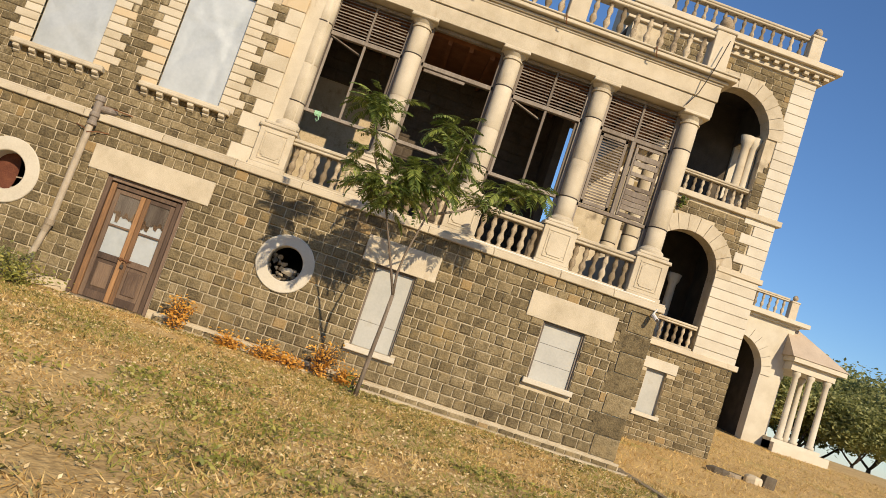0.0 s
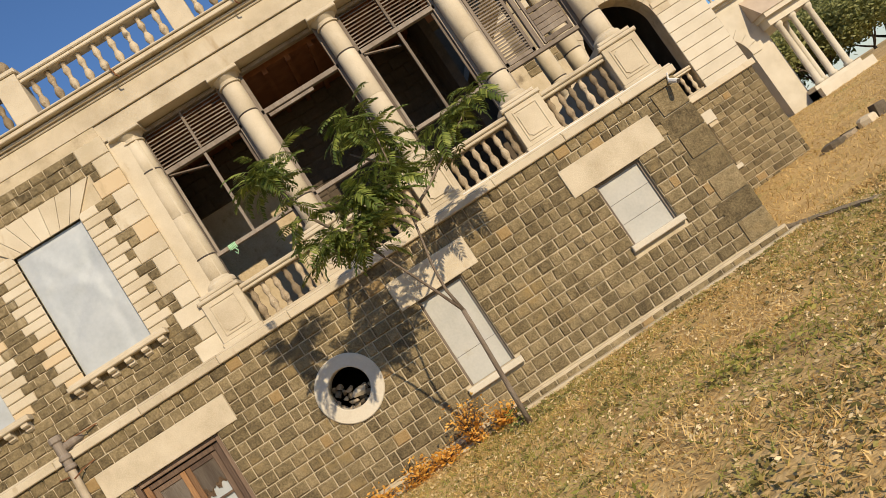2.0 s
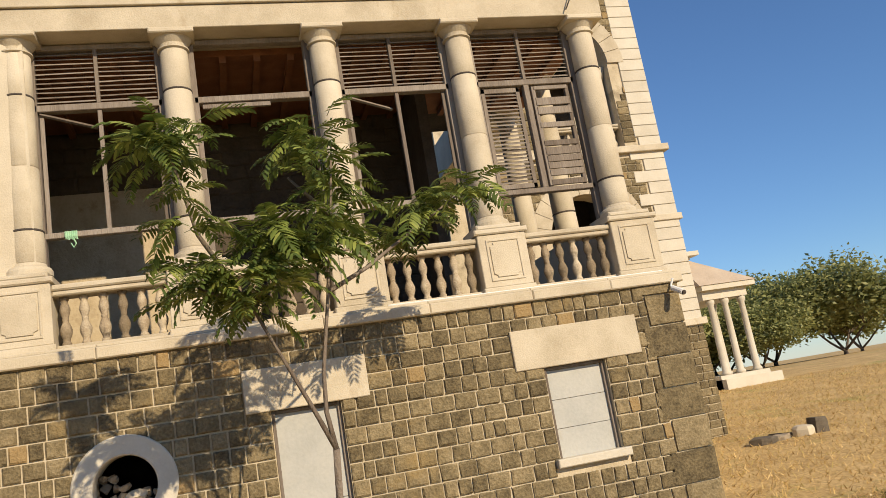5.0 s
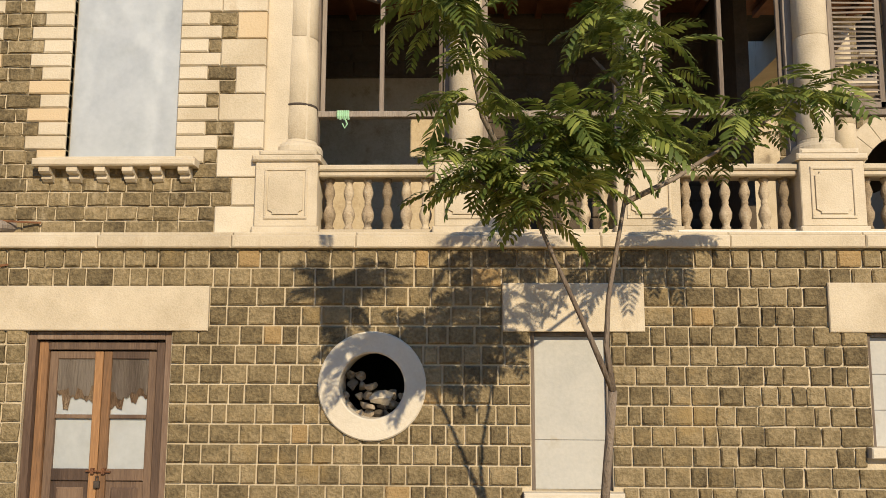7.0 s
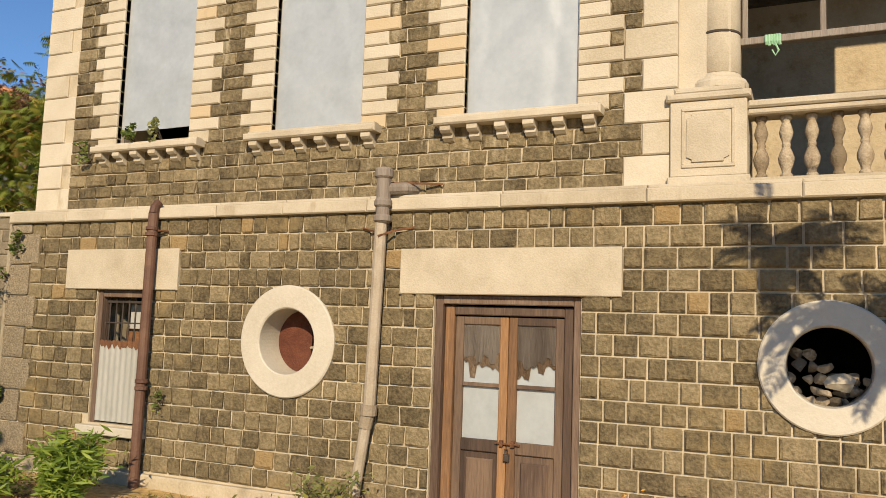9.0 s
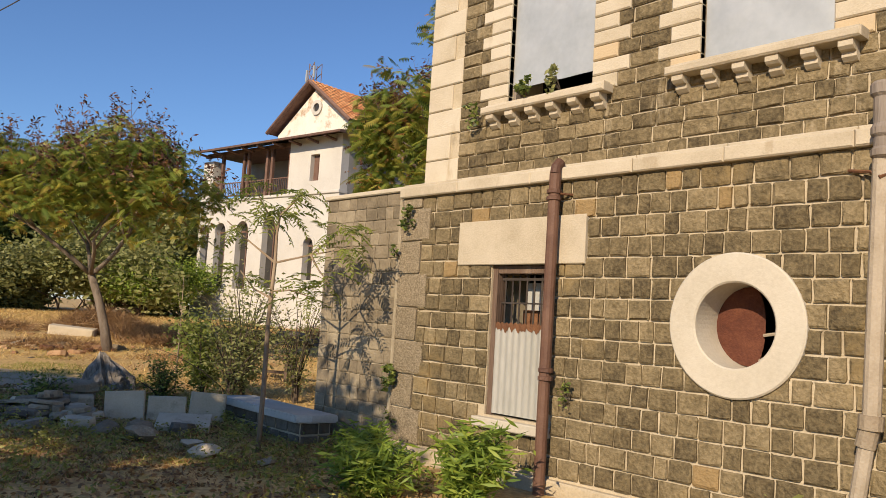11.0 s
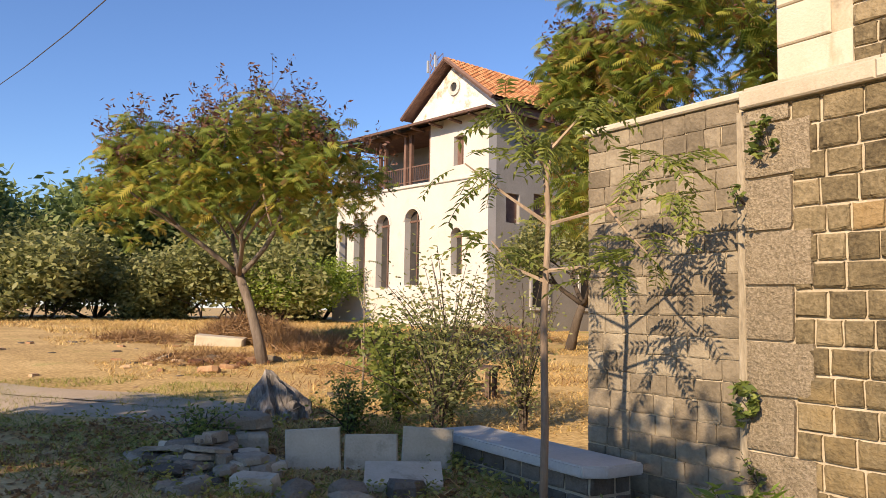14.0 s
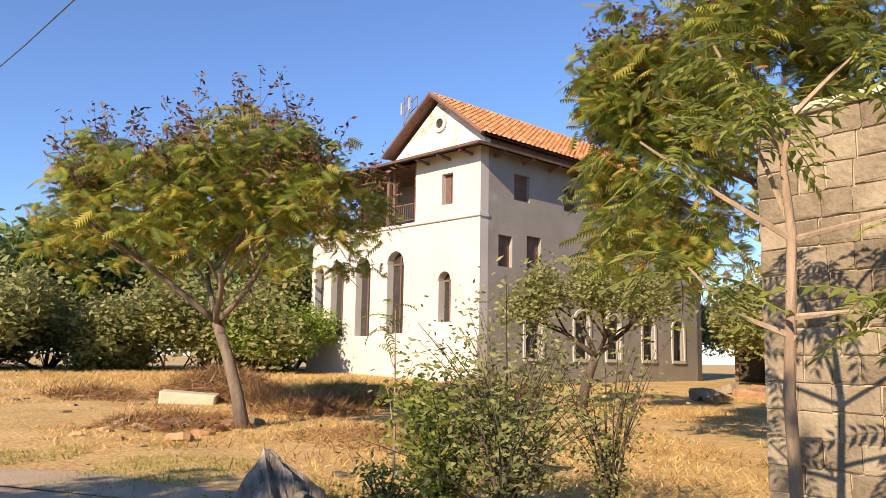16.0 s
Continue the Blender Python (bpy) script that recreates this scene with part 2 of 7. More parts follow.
BARK = material("grey-brown bark", [(0.12, 0.092, 0.07), (0.2, 0.16, 0.125), (0.28, 0.235, 0.19)], 0.95, 9, 60, 0.8, 0.2, streak=0.3)
BARK_PALE = material("pale tan sapling bark", [(0.22, 0.16, 0.11), (0.33, 0.25, 0.175), (0.44, 0.345, 0.255)], 0.9, 9, 60, 0.5, 0.2, streak=0.3)
BARK_DARK = material("dark bark", [(0.06, 0.045, 0.034), (0.1, 0.077, 0.058), (0.15, 0.118, 0.09)], 0.95, 9, 60, 0.8, 0.2, streak=0.3)
WHITE_PLASTIC = material("white plastic", [(0.7, 0.7, 0.68), (0.75, 0.75, 0.73), (0.8, 0.8, 0.78)], 0.4, 5, 50, 0.02, 0.0)
LEAF = leaf_material("fresh green leaves", [(0.055, 0.09, 0.018), (0.11, 0.155, 0.03), (0.19, 0.24, 0.05), (0.31, 0.35, 0.08)], 0.32)
LEAF_AUTUMN = leaf_material("green leaves turning brown and yellow", [(0.07, 0.12, 0.025), (0.16, 0.235, 0.045), (0.26, 0.33, 0.06), (0.38, 0.43, 0.08), (0.16, 0.235, 0.045), (0.4, 0.42, 0.08), (0.56, 0.49, 0.09), (0.2, 0.12, 0.05)], 0.5)
LEAF_DUST = leaf_material("dusty olive leaves", [(0.165, 0.19, 0.065), (0.24, 0.26, 0.09), (0.325, 0.335, 0.12), (0.4, 0.39, 0.16)], 0.42)
LEAF_DARK = leaf_material("dark thorn-tree leaves", [(0.1, 0.155, 0.05), (0.175, 0.24, 0.075), (0.28, 0.34, 0.11)], 0.4)
LEAF_RUSTY = leaf_material("rusty dried leaves", [(0.24, 0.11, 0.04), (0.42, 0.2, 0.055), (0.55, 0.3, 0.08), (0.28, 0.17, 0.07)], 0.4)
LEAF_POD = leaf_material("brown seed pods", [(0.075, 0.032, 0.022), (0.12, 0.05, 0.032), (0.17, 0.08, 0.045)], 0.15)
STRAW = leaf_material("dry straw", [(0.34, 0.21, 0.07), (0.58, 0.39, 0.14), (0.8, 0.58, 0.26), (0.48, 0.36, 0.1)], 0.25)
LAWN_WEED = leaf_material("low dark lawn weeds", [(0.08, 0.075, 0.025), (0.19, 0.175, 0.05), (0.36, 0.31, 0.1), (0.2, 0.13, 0.055)], 0.25)
DEAD_LEAF = leaf_material("pale dead leaves", [(0.5, 0.38, 0.19), (0.66, 0.52, 0.29), (0.8, 0.66, 0.4)], 0.2)
GRASS_GREEN = leaf_material("green grass", [(0.16, 0.18, 0.035), (0.29, 0.29, 0.06), (0.44, 0.39, 0.1)], 0.3)
STRAW_BROWN = leaf_material("brown dry brush", [(0.16, 0.088, 0.04), (0.3, 0.17, 0.07), (0.46, 0.29, 0.13)], 0.25)
LEAF_SAPLING = leaf_material("light green sapling leaves", [(0.16, 0.21, 0.045), (0.27, 0.32, 0.07), (0.4, 0.43, 0.1)], 0.52)
LEAF_YELLOW = leaf_material("yellowing sapling leaves", [(0.16, 0.17, 0.035), (0.26, 0.24, 0.05), (0.34, 0.28, 0.07)], 0.4)
LEAF_BUSH = leaf_material("bright bush leaves", [(0.12, 0.2, 0.03), (0.22, 0.32, 0.045), (0.36, 0.44, 0.07)], 0.4)
ORANGE_DRY = leaf_material("orange dried weeds", [(0.55, 0.24, 0.035), (0.75, 0.38, 0.06), (0.85, 0.52, 0.12)], 0.35)


# ---- building helpers ----
def part(name, bm, mat, parent=None, label="", smooth=False, kind=""):
    me = bpy.data.meshes.new(name)
    bm.to_mesh(me)
    bm.free()
    me.materials.append(mat)
    if smooth:
        me.shade_smooth()
    ob = new(name, me)
    ob.parent = parent
    return tagged(ob, label, kind=kind)


def thing(name, label, category, at=(0, 0, 0), group="", kind="", turn=0.0):
    ob = new(name)
    ob.empty_display_size = 0.2
    ob.matrix_world = pose(*at, 0, 0, turn)
    return tagged(ob, label, category, group, kind)


def box(bm, x0, x1, y0, y1, z0, z1, soft=0.0):
    """A box with its front (low y) edges chamfered by soft."""
    if soft:
        ring = [(x0, z0), (x1, z0), (x1, z1), (x0, z1)]
        inner = [(x0 + soft, z0 + soft), (x1 - soft, z0 + soft), (x1 - soft, z1 - soft), (x0 + soft, z1 - soft)]
        back = [bm.verts.new((x, y1, z)) for x, z in ring]
        mid = [bm.verts.new((x, y0 + soft, z)) for x, z in ring]
        front = [bm.verts.new((x, y0, z)) for x, z in inner]
        bm.faces.new(front)
        bm.faces.new(back[::-1])
        for i in range(4):
            j = (i + 1) % 4
            bm.faces.new((mid[i], mid[j], front[j], front[i]))
            bm.faces.new((back[i], back[j], mid[j], mid[i]))
        return
    v = [bm.verts.new(p) for p in ((x0, y0, z0), (x1, y0, z0), (x1, y1, z0), (x0, y1, z0), (x0, y0, z1), (x1, y0, z1), (x1, y1, z1), (x0, y1, z1))]
    for f in ((0, 1, 5, 4), (1, 2, 6, 5), (2, 3, 7, 6), (3, 0, 4, 7), (4, 5, 6, 7), (3, 2, 1, 0)):
        bm.faces.new([v[i] for i in f])


def boxes(name, mat, parent, *spans, soft=0.0, label=""):
    bm = bmesh.new()
    for s in spans:
        box(bm, *s, soft=soft)
    return part(name, bm, mat, parent, label)


def lathe(bm, profile, cx=0.0, cy=0.0, steps=16, a0=0.0, a1=360.0):
    """Turns (radius, z) pairs about the upright through cx, cy."""
    full = abs(a1 - a0) >= 360
    count = steps if full else steps + 1
    rings = []
    for r, z in profile:
        rings.append([bm.verts.new((cx + r * math.cos(radians(a0 + (a1 - a0) * i / steps)), cy + r * math.sin(radians(a0 + (a1 - a0) * i / steps)), z))
                      for i in range(count)])
    for lower, upper in zip(rings, rings[1:]):
        for i in range(count if full else count - 1):
            j = (i + 1) % count
            bm.faces.new((lower[i], lower[j], upper[j], upper[i]))
    if full:
        bm.faces.new(rings[-1])
        bm.faces.new(rings[0][::-1])


def tube(bm, points, radii, sides=8):
    """A round tube along points."""
    points = [Vector(p) for p in points]
    rings, ref = [], None
    for i, p in enumerate(points):
        d = (points[min(i + 1, len(points) - 1)] - points[max(i - 1, 0)]).normalized()
        a = d.cross(Vector((0.13, 0.97, 0.2)) if ref is None else ref)
        if a.length < 1e-4:
            a = d.orthogonal()
        a.normalize()
        c = d.cross(a)
        ref = -c if ref is None else ref
        r = radii[i] if isinstance(radii, (list, tuple)) else radii
        rings.append([bm.verts.new(p + a * r * math.cos(2 * math.pi * k / sides) + c * r * math.sin(2 * math.pi * k / sides)) for k in range(sides)])
    for lower, upper in zip(rings, rings[1:]):
        for k in range(sides):
            j = (k + 1) % sides
            bm.faces.new((lower[k], lower[j], upper[j], upper[k]))
    bm.faces.new(rings[-1])
    bm.faces.new(rings[0][::-1])


def wall_with_holes(bm, x0, x1, y0, y1, z0, z1, holes):
    """Fills the span with boxes, leaving out the (x0, x1, z0, z1) holes."""
    xs = sorted({x0, x1, *[h[0] for h in holes], *[h[1] for h in holes]})
    zs = sorted({z0, z1, *[h[2] for h in holes], *[h[3] for h in holes]})
    xs, zs = [v for v in xs if x0 <= v <= x1], [v for v in zs if z0 <= v <= z1]
    for xa, xb in zip(xs, xs[1:]):
        start = None
        for za, zb in zip(zs, zs[1:]):
            cx, cz = (xa + xb) / 2, (za + zb) / 2
            solid = not any(h[0] < cx < h[1] and h[2] < cz < h[3] for h in holes)
            if solid and start is None:
                start = za
            if not solid and start is not None:
                box(bm, xa, xb, y0, y1, start, za)
                start = None
        if start is not None:
            box(bm, xa, xb, y0, y1, start, z1)


rng = random.Random(7)


def rough_stone(bm, x0, x1, y, z0, z1, depth=0.05, bulge=0.012, r=rng):
    """A rock-faced block whose joint edge lies at y and whose face swells towards low y."""
    w, h = x1 - x0, z1 - z0
    grid = []
    for j in range(4):
        row = []
        for i in range(4):
            u, v = (0, 0.09, 0.91, 1)[i], (0, 0.1, 0.9, 1)[j]
            edge = i in (0, 3) or j in (0, 3)
            px = x0 + w * u + r.uniform(-1, 1) * (0.006 if edge else 0.012)
            pz = z0 + h * v + r.uniform(-1, 1) * (0.005 if edge else 0.009)
            row.append(bm.verts.new((px, y - (0.0 if edge else bulge * r.uniform(0.3, 1.3)), pz)))
        grid.append(row)
    for j in range(3):
        for i in range(3):
            bm.faces.new((grid[j][i], grid[j][i + 1], grid[j + 1][i + 1], grid[j + 1][i]))
    loop = grid[0] + [grid[1][3], grid[2][3]] + grid[3][::-1] + [grid[2][0], grid[1][0]]
    back = [bm.verts.new((v.co.x, y + depth, v.co.z)) for v in loop]
    for i in range(len(loop)):
        j = (i + 1) % len(loop)
        bm.faces.new((loop[j], loop[i], back[i], back[j]))


UNIT_STONES = []
for k in range(10):
    ubm = bmesh.new()
    rough_stone(ubm, 0, 1, 0, 0, 1, depth=0.05, bulge=0.013, r=random.Random(50 + k))
    ume = bpy.data.meshes.new("brick")
    ubm.to_mesh(ume)
    ubm.free()
    ume.materials.append(BASALT)
    UNIT_STONES.append(ume)


def courses(x0, x1, z0, z1, high, low, wide, holes, r):
    """Rows of stones broken by holes: (x0, x1, z0, z1) of each stone."""
    rows, z, made = max(1, round((z1 - z0) / high)), z0, []
    step = (z1 - z0) / rows
    for k in range(rows):
        za, zb = z0 + k * step, z0 + (k + 1) * step
        spans = [(x0, x1)]
        for h in holes:
            if h[2] < zb - 0.07 and h[3] > za + 0.06:
                spans = [s for a, b in spans for s in ((a, min(b, h[0])), (max(a, h[1]), b)) if s[1] - s[0] > 0.02]
        for a, b in spans:
            x = a
            while b - x > 0.02:
                w = r.uniform(low, wide)
                if b - x - w < low * 0.7:
                    w = b - x
                    if w > wide * 1.15:
                        w /= 2
                made.append((x, x + w, za, zb))
                x += w
    return made


# ---- the ground ----
def ground_height(x, y):
    """The lie of the land: level by the house, rising gently west and north-east."""
    h = 0.2 + 0.034 * min(max(-x - 11.5, 0), 24) + 0.05 * min(max(x - 3.5, 0), 6) * min(max(y - 14.0, 0), 26) / 6.0
    h -= 0.012 * min(max(6 - y, 0), 14)
    return h + 0.03 * noise.noise((x * 0.45, y * 0.45, 0.3)) + 0.012 * noise.noise((x * 1.9, y * 1.9, 4.0))


def ground_sheet():
    def steps(near0, near1, fine, far):
        s = list(np.arange(near0, near1, fine))
        d, v = fine, near1
        while v < far:
            s.append(v)
            d *= 1.35
            v += d
        d, v = fine, near0
        while v > -far:
            d *= 1.35
            v -= d
            s.insert(0, v)
        return s
    xs, ys = steps(-34, 14, 0.4, 900), steps(-6, 34, 0.4, 900)
    verts = [(x, y, ground_height(x, y)) for y in ys for x in xs]
    n = len(xs)
    faces = [(j * n + i, j * n + i + 1, (j + 1) * n + i + 1, (j + 1) * n + i) for j in range(len(ys) - 1) for i in range(n - 1)]
    me = bpy.data.meshes.new("ground")
    me.from_pydata(verts, [], faces)
    me.materials.append(SOIL)
    me.shade_smooth()
    return tagged(new("ground", me), "dry straw-coloured grassland with bare soil patches", "ground", kind="structure")


ground_sheet()

# ---- main building: plan ----
W, UP, EAST, WEST = 13.44, 13.60, 4.62, -10.07
BASE, BELT0, BELT1 = 0.36, 2.94, 3.09
CIRCLES = [(-1.52, 1.725, 0.475, 0.285), (-6.14, 1.735, 0.53, 0.31)]
DOOR = (-4.63, -3.32, 0.2, 2.2)
LOW_WINDOWS = [(-8.66, -7.92, 0.79, 2.2), (-0.13, 0.57, 0.84, 2.2), (2.80, 3.54, 1.22, 2.2)]
LINTELS = [(-9.11, -7.52, 2.2, 2.63), (-4.96, -2.99, 2.2, 2.6), (-0.375, 0.87, 2.2, 2.63), (2.47, 3.99, 2.2, 2.635)]
UP_WINDOWS = [(c - 0.525, c + 0.525, 3.80, 5.74) for c in (-3.95, -6.07, -8.19)]


def circle_bands(cx, cz, r, dz=0.04):
    z, made = cz - r, []
    while z < cz + r:
        h = math.sqrt(max(0, r * r - min(abs(z - cz), abs(z + dz - cz)) ** 2))
        made.append((cx - h, cx + h, z, z + dz))
        z += dz
    return made


wall_south = thing("wall_south", "dark basalt basement wall with pale mortar joints", "wall", (0, W, 0), kind="structure")
bm = bmesh.new()
square = [(cx - 0.32, cx + 0.32, cz - 0.32, cz + 0.32) for cx, cz, _, _ in CIRCLES]
wall_with_holes(bm, WEST, EAST, 0.0, 0.55, -0.4, BELT0, [DOOR, *LOW_WINDOWS, *square])
part("wall_core", bm, MORTAR, wall_south)
bm = bmesh.new()
box(bm, WEST - 0.02, -4.98, -0.07, 0.0, -0.4, BASE - 0.02, soft=0.015)
box(bm, -3.2, EAST + 0.08, -0.08, 0.0, -0.4, BASE - 0.02, soft=0.015)
box(bm, -3.1, EAST + 0.2, -0.24, -0.07, -0.4, 0.235, soft=0.02)
part("plinth", bm, MORTAR, wall_south, "pale cement plinth ledge")

wall_upper = thing("wall_upper", "upper wall of dark stone with cream quoins round the windows", "wall", (0, UP, 0), kind="structure")
bm = bmesh.new()
wall_with_holes(bm, -9.92, -2.62, 0.0, 0.5, BELT1 - 0.05, 7.05, UP_WINDOWS)
part("wall_core", bm, MORTAR, wall_upper)
boxes("pilaster", SANDSTONE, wall_upper, (-2.615, -2.2, 0.06, 0.56, BELT1, 6.5), soft=0.01)

belt = thing("belt_course", "pale stone belt course between the storeys", "trim", (0, W, 0), kind="structure")
bx = WEST
brng = random.Random(3)
while bx < EAST:
    bw = min(brng.uniform(0.8, 1.3), EAST + 0.07 - bx)
    if EAST - bx - bw < 0.4:
        bw = EAST + 0.07 - bx
    bm = bmesh.new()
    box(bm, bx + 0.002, bx + bw - 0.002, -0.075 + brng.uniform(-0.004, 0.004), 0.4, BELT0, BELT1 - 0.035, soft=0.012)
    box(bm, bx + 0.002, bx + bw - 0.002, -0.02, 0.4, BELT1 - 0.035, BELT1, soft=0.01)
    part("stone", bm, SANDSTONE, belt)
    bx += bw

# lintels, sills and round windows
for i, (x0, x1, z0, z1) in enumerate(LINTELS):
    boxes("stone_lintel", SANDSTONE, None, (x0, x1, W - 0.045, W + 0.3, z0, z1), soft=0.008)
    tagged(scene.collection.objects[-1], "plain cream sandstone lintel set in the wall", "lintel", "lintels", "structure")
for x0, x1, z in ((-8.74, -7.84, 0.68), (-0.205, 0.65, 0.745), (2.735, 3.6, 1.135)):
    boxes("window_sill", LIMEWASH, None, (x0, x1, W - 0.1, W + 0.25, z, z + 0.09), soft=0.01)
    tagged(scene.collection.objects[-1], "whitewashed projecting stone window sill", "sill", "low window sills", "structure")
for n, (cx, cz, ro, ri) in enumerate(CIRCLES):
    bm = bmesh.new()
    ring = []
    for r, y in ((ri, 0.34), (ri, -0.04), (ri + 0.012, -0.052), (ro - 0.012, -0.052), (ro, -0.04), (ro, 0.05)):
        ring.append([bm.verts.new((cx + r * math.cos(2 * math.pi * k / 56), y, cz + r * math.sin(2 * math.pi * k / 56))) for k in range(56)])
    for a, b in zip(ring, ring[1:]):
        for k in range(56):
            bm.faces.new((a[k], a[(k + 1) % 56], b[(k + 1) % 56], b[k]))
    surround = part("round_window_surround", bm, LIMEWASH, None, "", False)
    surround.location.y = W
    tagged(surround, "round pale stone window surround in the dark wall", "window surround", "round windows", "structure")


# ---- rooms behind the openings, their shade put into the wall colour ----
def room(name, x0, x1, y0, y1, z0, z1, mat):
    t = 0.15
    for side, s in (("west", (x0 - t, x0, y0, y1, z0, z1)), ("east", (x1, x1 + t, y0, y1, z0, z1)), ("north", (x0 - t, x1 + t, y1, y1 + t, z0, z1))):
        tagged(boxes(name + "_" + side, mat, None, s), "bare inner wall, room shade put into its colour", "wall", kind="structure")


room("wall_cellar", -10.0, 4.4, W + 0.55, W + 3.2, -0.3, 2.9, ROOM_SHADE)
boxes("floor_cellar", ROOM_SHADE, None, (-10.1, 4.5, W + 0.3, W + 3.2, -0.5, -0.31))
tagged(scene.collection.objects[-1], "cellar floor, room shade put into its colour", "floor", kind="structure")
boxes("floor", ROOM_SHADE, None, (-9.7, 4.5, W + 0.35, W + 5.2, 2.86, 3.07))
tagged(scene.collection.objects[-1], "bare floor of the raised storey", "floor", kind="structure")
room("wall_upper_room", -9.6, -2.75, UP + 0.5, UP + 4.5, 3.07, 6.9, ROOM_SHADE)

# ---- raised bay: pedestals, columns, balustrades, entablature ----
PED = [-2.36 + 1.665 * k for k in range(5)]
PED_Y = UP - 0.06


def pedestal():
    t = thing("pedestal", "cream stone balcony pedestal with a raised panel", "pedestal", (PED[0], PED_Y, BELT1), "bay pedestals")
    w = 0.29
    bm = bmesh.new()
    box(bm, -w - 0.02, w + 0.02, -0.02, 0.6, 0.0, 0.07, soft=0.012)
    box(bm, -w, w, 0, 0.58, 0.07, 0.68, soft=0.008)
    part("body", bm, SANDSTONE, t)
    bm = bmesh.new()
    box(bm, -w - 0.03, w + 0.03, -0.03, 0.62, 0.68, 0.74, soft=0.015)
    box(bm, -w + 0.02, w - 0.02, 0.02, 0.57, 0.74, 0.80, soft=0.02)
    part("cap", bm, SANDSTONE, t)
    bm = bmesh.new()
    p = 0.2
    for s in ((-p, p, -0.012, 0, 0.14, 0.165), (-p, p, -0.012, 0, 0.595, 0.62), (-p, -p + 0.022, -0.012, 0, 0.165, 0.595), (p - 0.022, p, -0.012, 0, 0.165, 0.595)):
        box(bm, *s, soft=0.004)
    c = 0.04
    a, b, z0, z1 = -p + 0.04, p - 0.04, 0.185, 0.575
    outline = [(a + c, z0), (b - c, z0), (b - c, z0 + 0.02), (b, z0 + c), (b, z1 - c), (b - c, z1 - 0.02), (b - c, z1), (a + c, z1), (a + c, z1 - 0.02), (a, z1 - c), (a, z0 + c), (a + c, z0 + 0.02)]
    f = [bm.verts.new((x, -0.014, z)) for x, z in outline]
    g = [bm.verts.new((x, 0.0, z)) for x, z in outline]
    bm.faces.new(f)
    for i in range(len(f)):
        bm.faces.new((g[i], g[(i + 1) % len(f)], f[(i + 1) % len(f)], f[i]))
    part("panel", bm, SANDSTONE, t)
    return t


ped = pedestal()
for x in PED[1:]:
    copy_thing(ped, pose(x, PED_Y, BELT1))

COL_Z, CAP_Z = BELT1 + 0.80, 6.50


def column():
    t = thing("column", "smooth cream stone column with dark joint rings", "column", (PED[1], PED_Y + 0.29, COL_Z), "bay columns")
    h = CAP_Z - COL_Z
    r = 0.165
    bm = bmesh.new()
    lathe(bm, [(r + 0.06, 0), (r + 0.06, 0.05), (r + 0.045, 0.08), (r + 0.01, 0.1), (r, 0.13)], steps=28)
    part("base", bm, SANDSTONE, t, smooth=False)
    rings = [0.13, 0.47, 1.15, 1.93, h - 0.2]
    for z0, z1 in zip(rings, rings[1:]):
        bm = bmesh.new()
        k0, k1 = 1 - 0.1 * z0 / h, 1 - 0.1 * z1 / h
        lathe(bm, [(r * k0 - 0.006, z0), (r * k0, z0 + 0.008), (r * (k0 + k1) / 2 + 0.002, (z0 + z1) / 2), (r * k1, z1 - 0.008), (r * k1 - 0.006, z1)], steps=28)
        part("drum", bm, SANDSTONE, t, smooth=True)
    bm = bmesh.new()
    for z in (rings[1], rings[3]):
        k = 1 - 0.1 * z / h
        lathe(bm, [(r * k + 0.001, z - 0.012), (r * k + 0.006, z - 0.006), (r * k + 0.006, z + 0.006), (r * k + 0.001, z + 0.012)], steps=28)
    part("joint_ring", bm, IRON, t, "dark iron cramp rings")
    bm = bmesh.new()
    z = h - 0.2
    lathe(bm, [(r * 0.9, z), (r * 0.9 + 0.025, z + 0.01), (r * 0.9 + 0.025, z + 0.025), (r * 0.9, z + 0.035), (r * 0.9 + 0.005, z + 0.07), (r * 0.9 + 0.05, z + 0.12), (r * 0.9 + 0.06, z + 0.14)], steps=28)
    box(bm, -r - 0.075, r + 0.075, -r - 0.075, r + 0.075, z + 0.14, z + 0.2, soft=0.012)
    part("capital", bm, SANDSTONE, t)
    return t


col = column()
for x in PED[2:]:
    copy_thing(col, pose(x, PED_Y + 0.29, COL_Z))
# half column that ends the wall beside the bay
half = copy_thing(col, pose(PED[0] + 0.06, PED_Y + 0.26, COL_Z))
tagged(half, "cream stone half column built against the quoined wall", "column")


def baluster_mesh():
    bm = bmesh.new()
    prof = [(0.045, 0.0), (0.045, 0.03), (0.032, 0.045), (0.036, 0.07), (0.056, 0.12), (0.06, 0.16), (0.044, 0.21), (0.028, 0.245), (0.033, 0.255), (0.033, 0.27),
            (0.028, 0.28), (0.046, 0.33), (0.052, 0.36), (0.04, 0.41), (0.03, 0.44), (0.038, 0.455), (0.045, 0.465), (0.045, 0.495)]
    lathe(bm, prof, steps=12)
    return bm


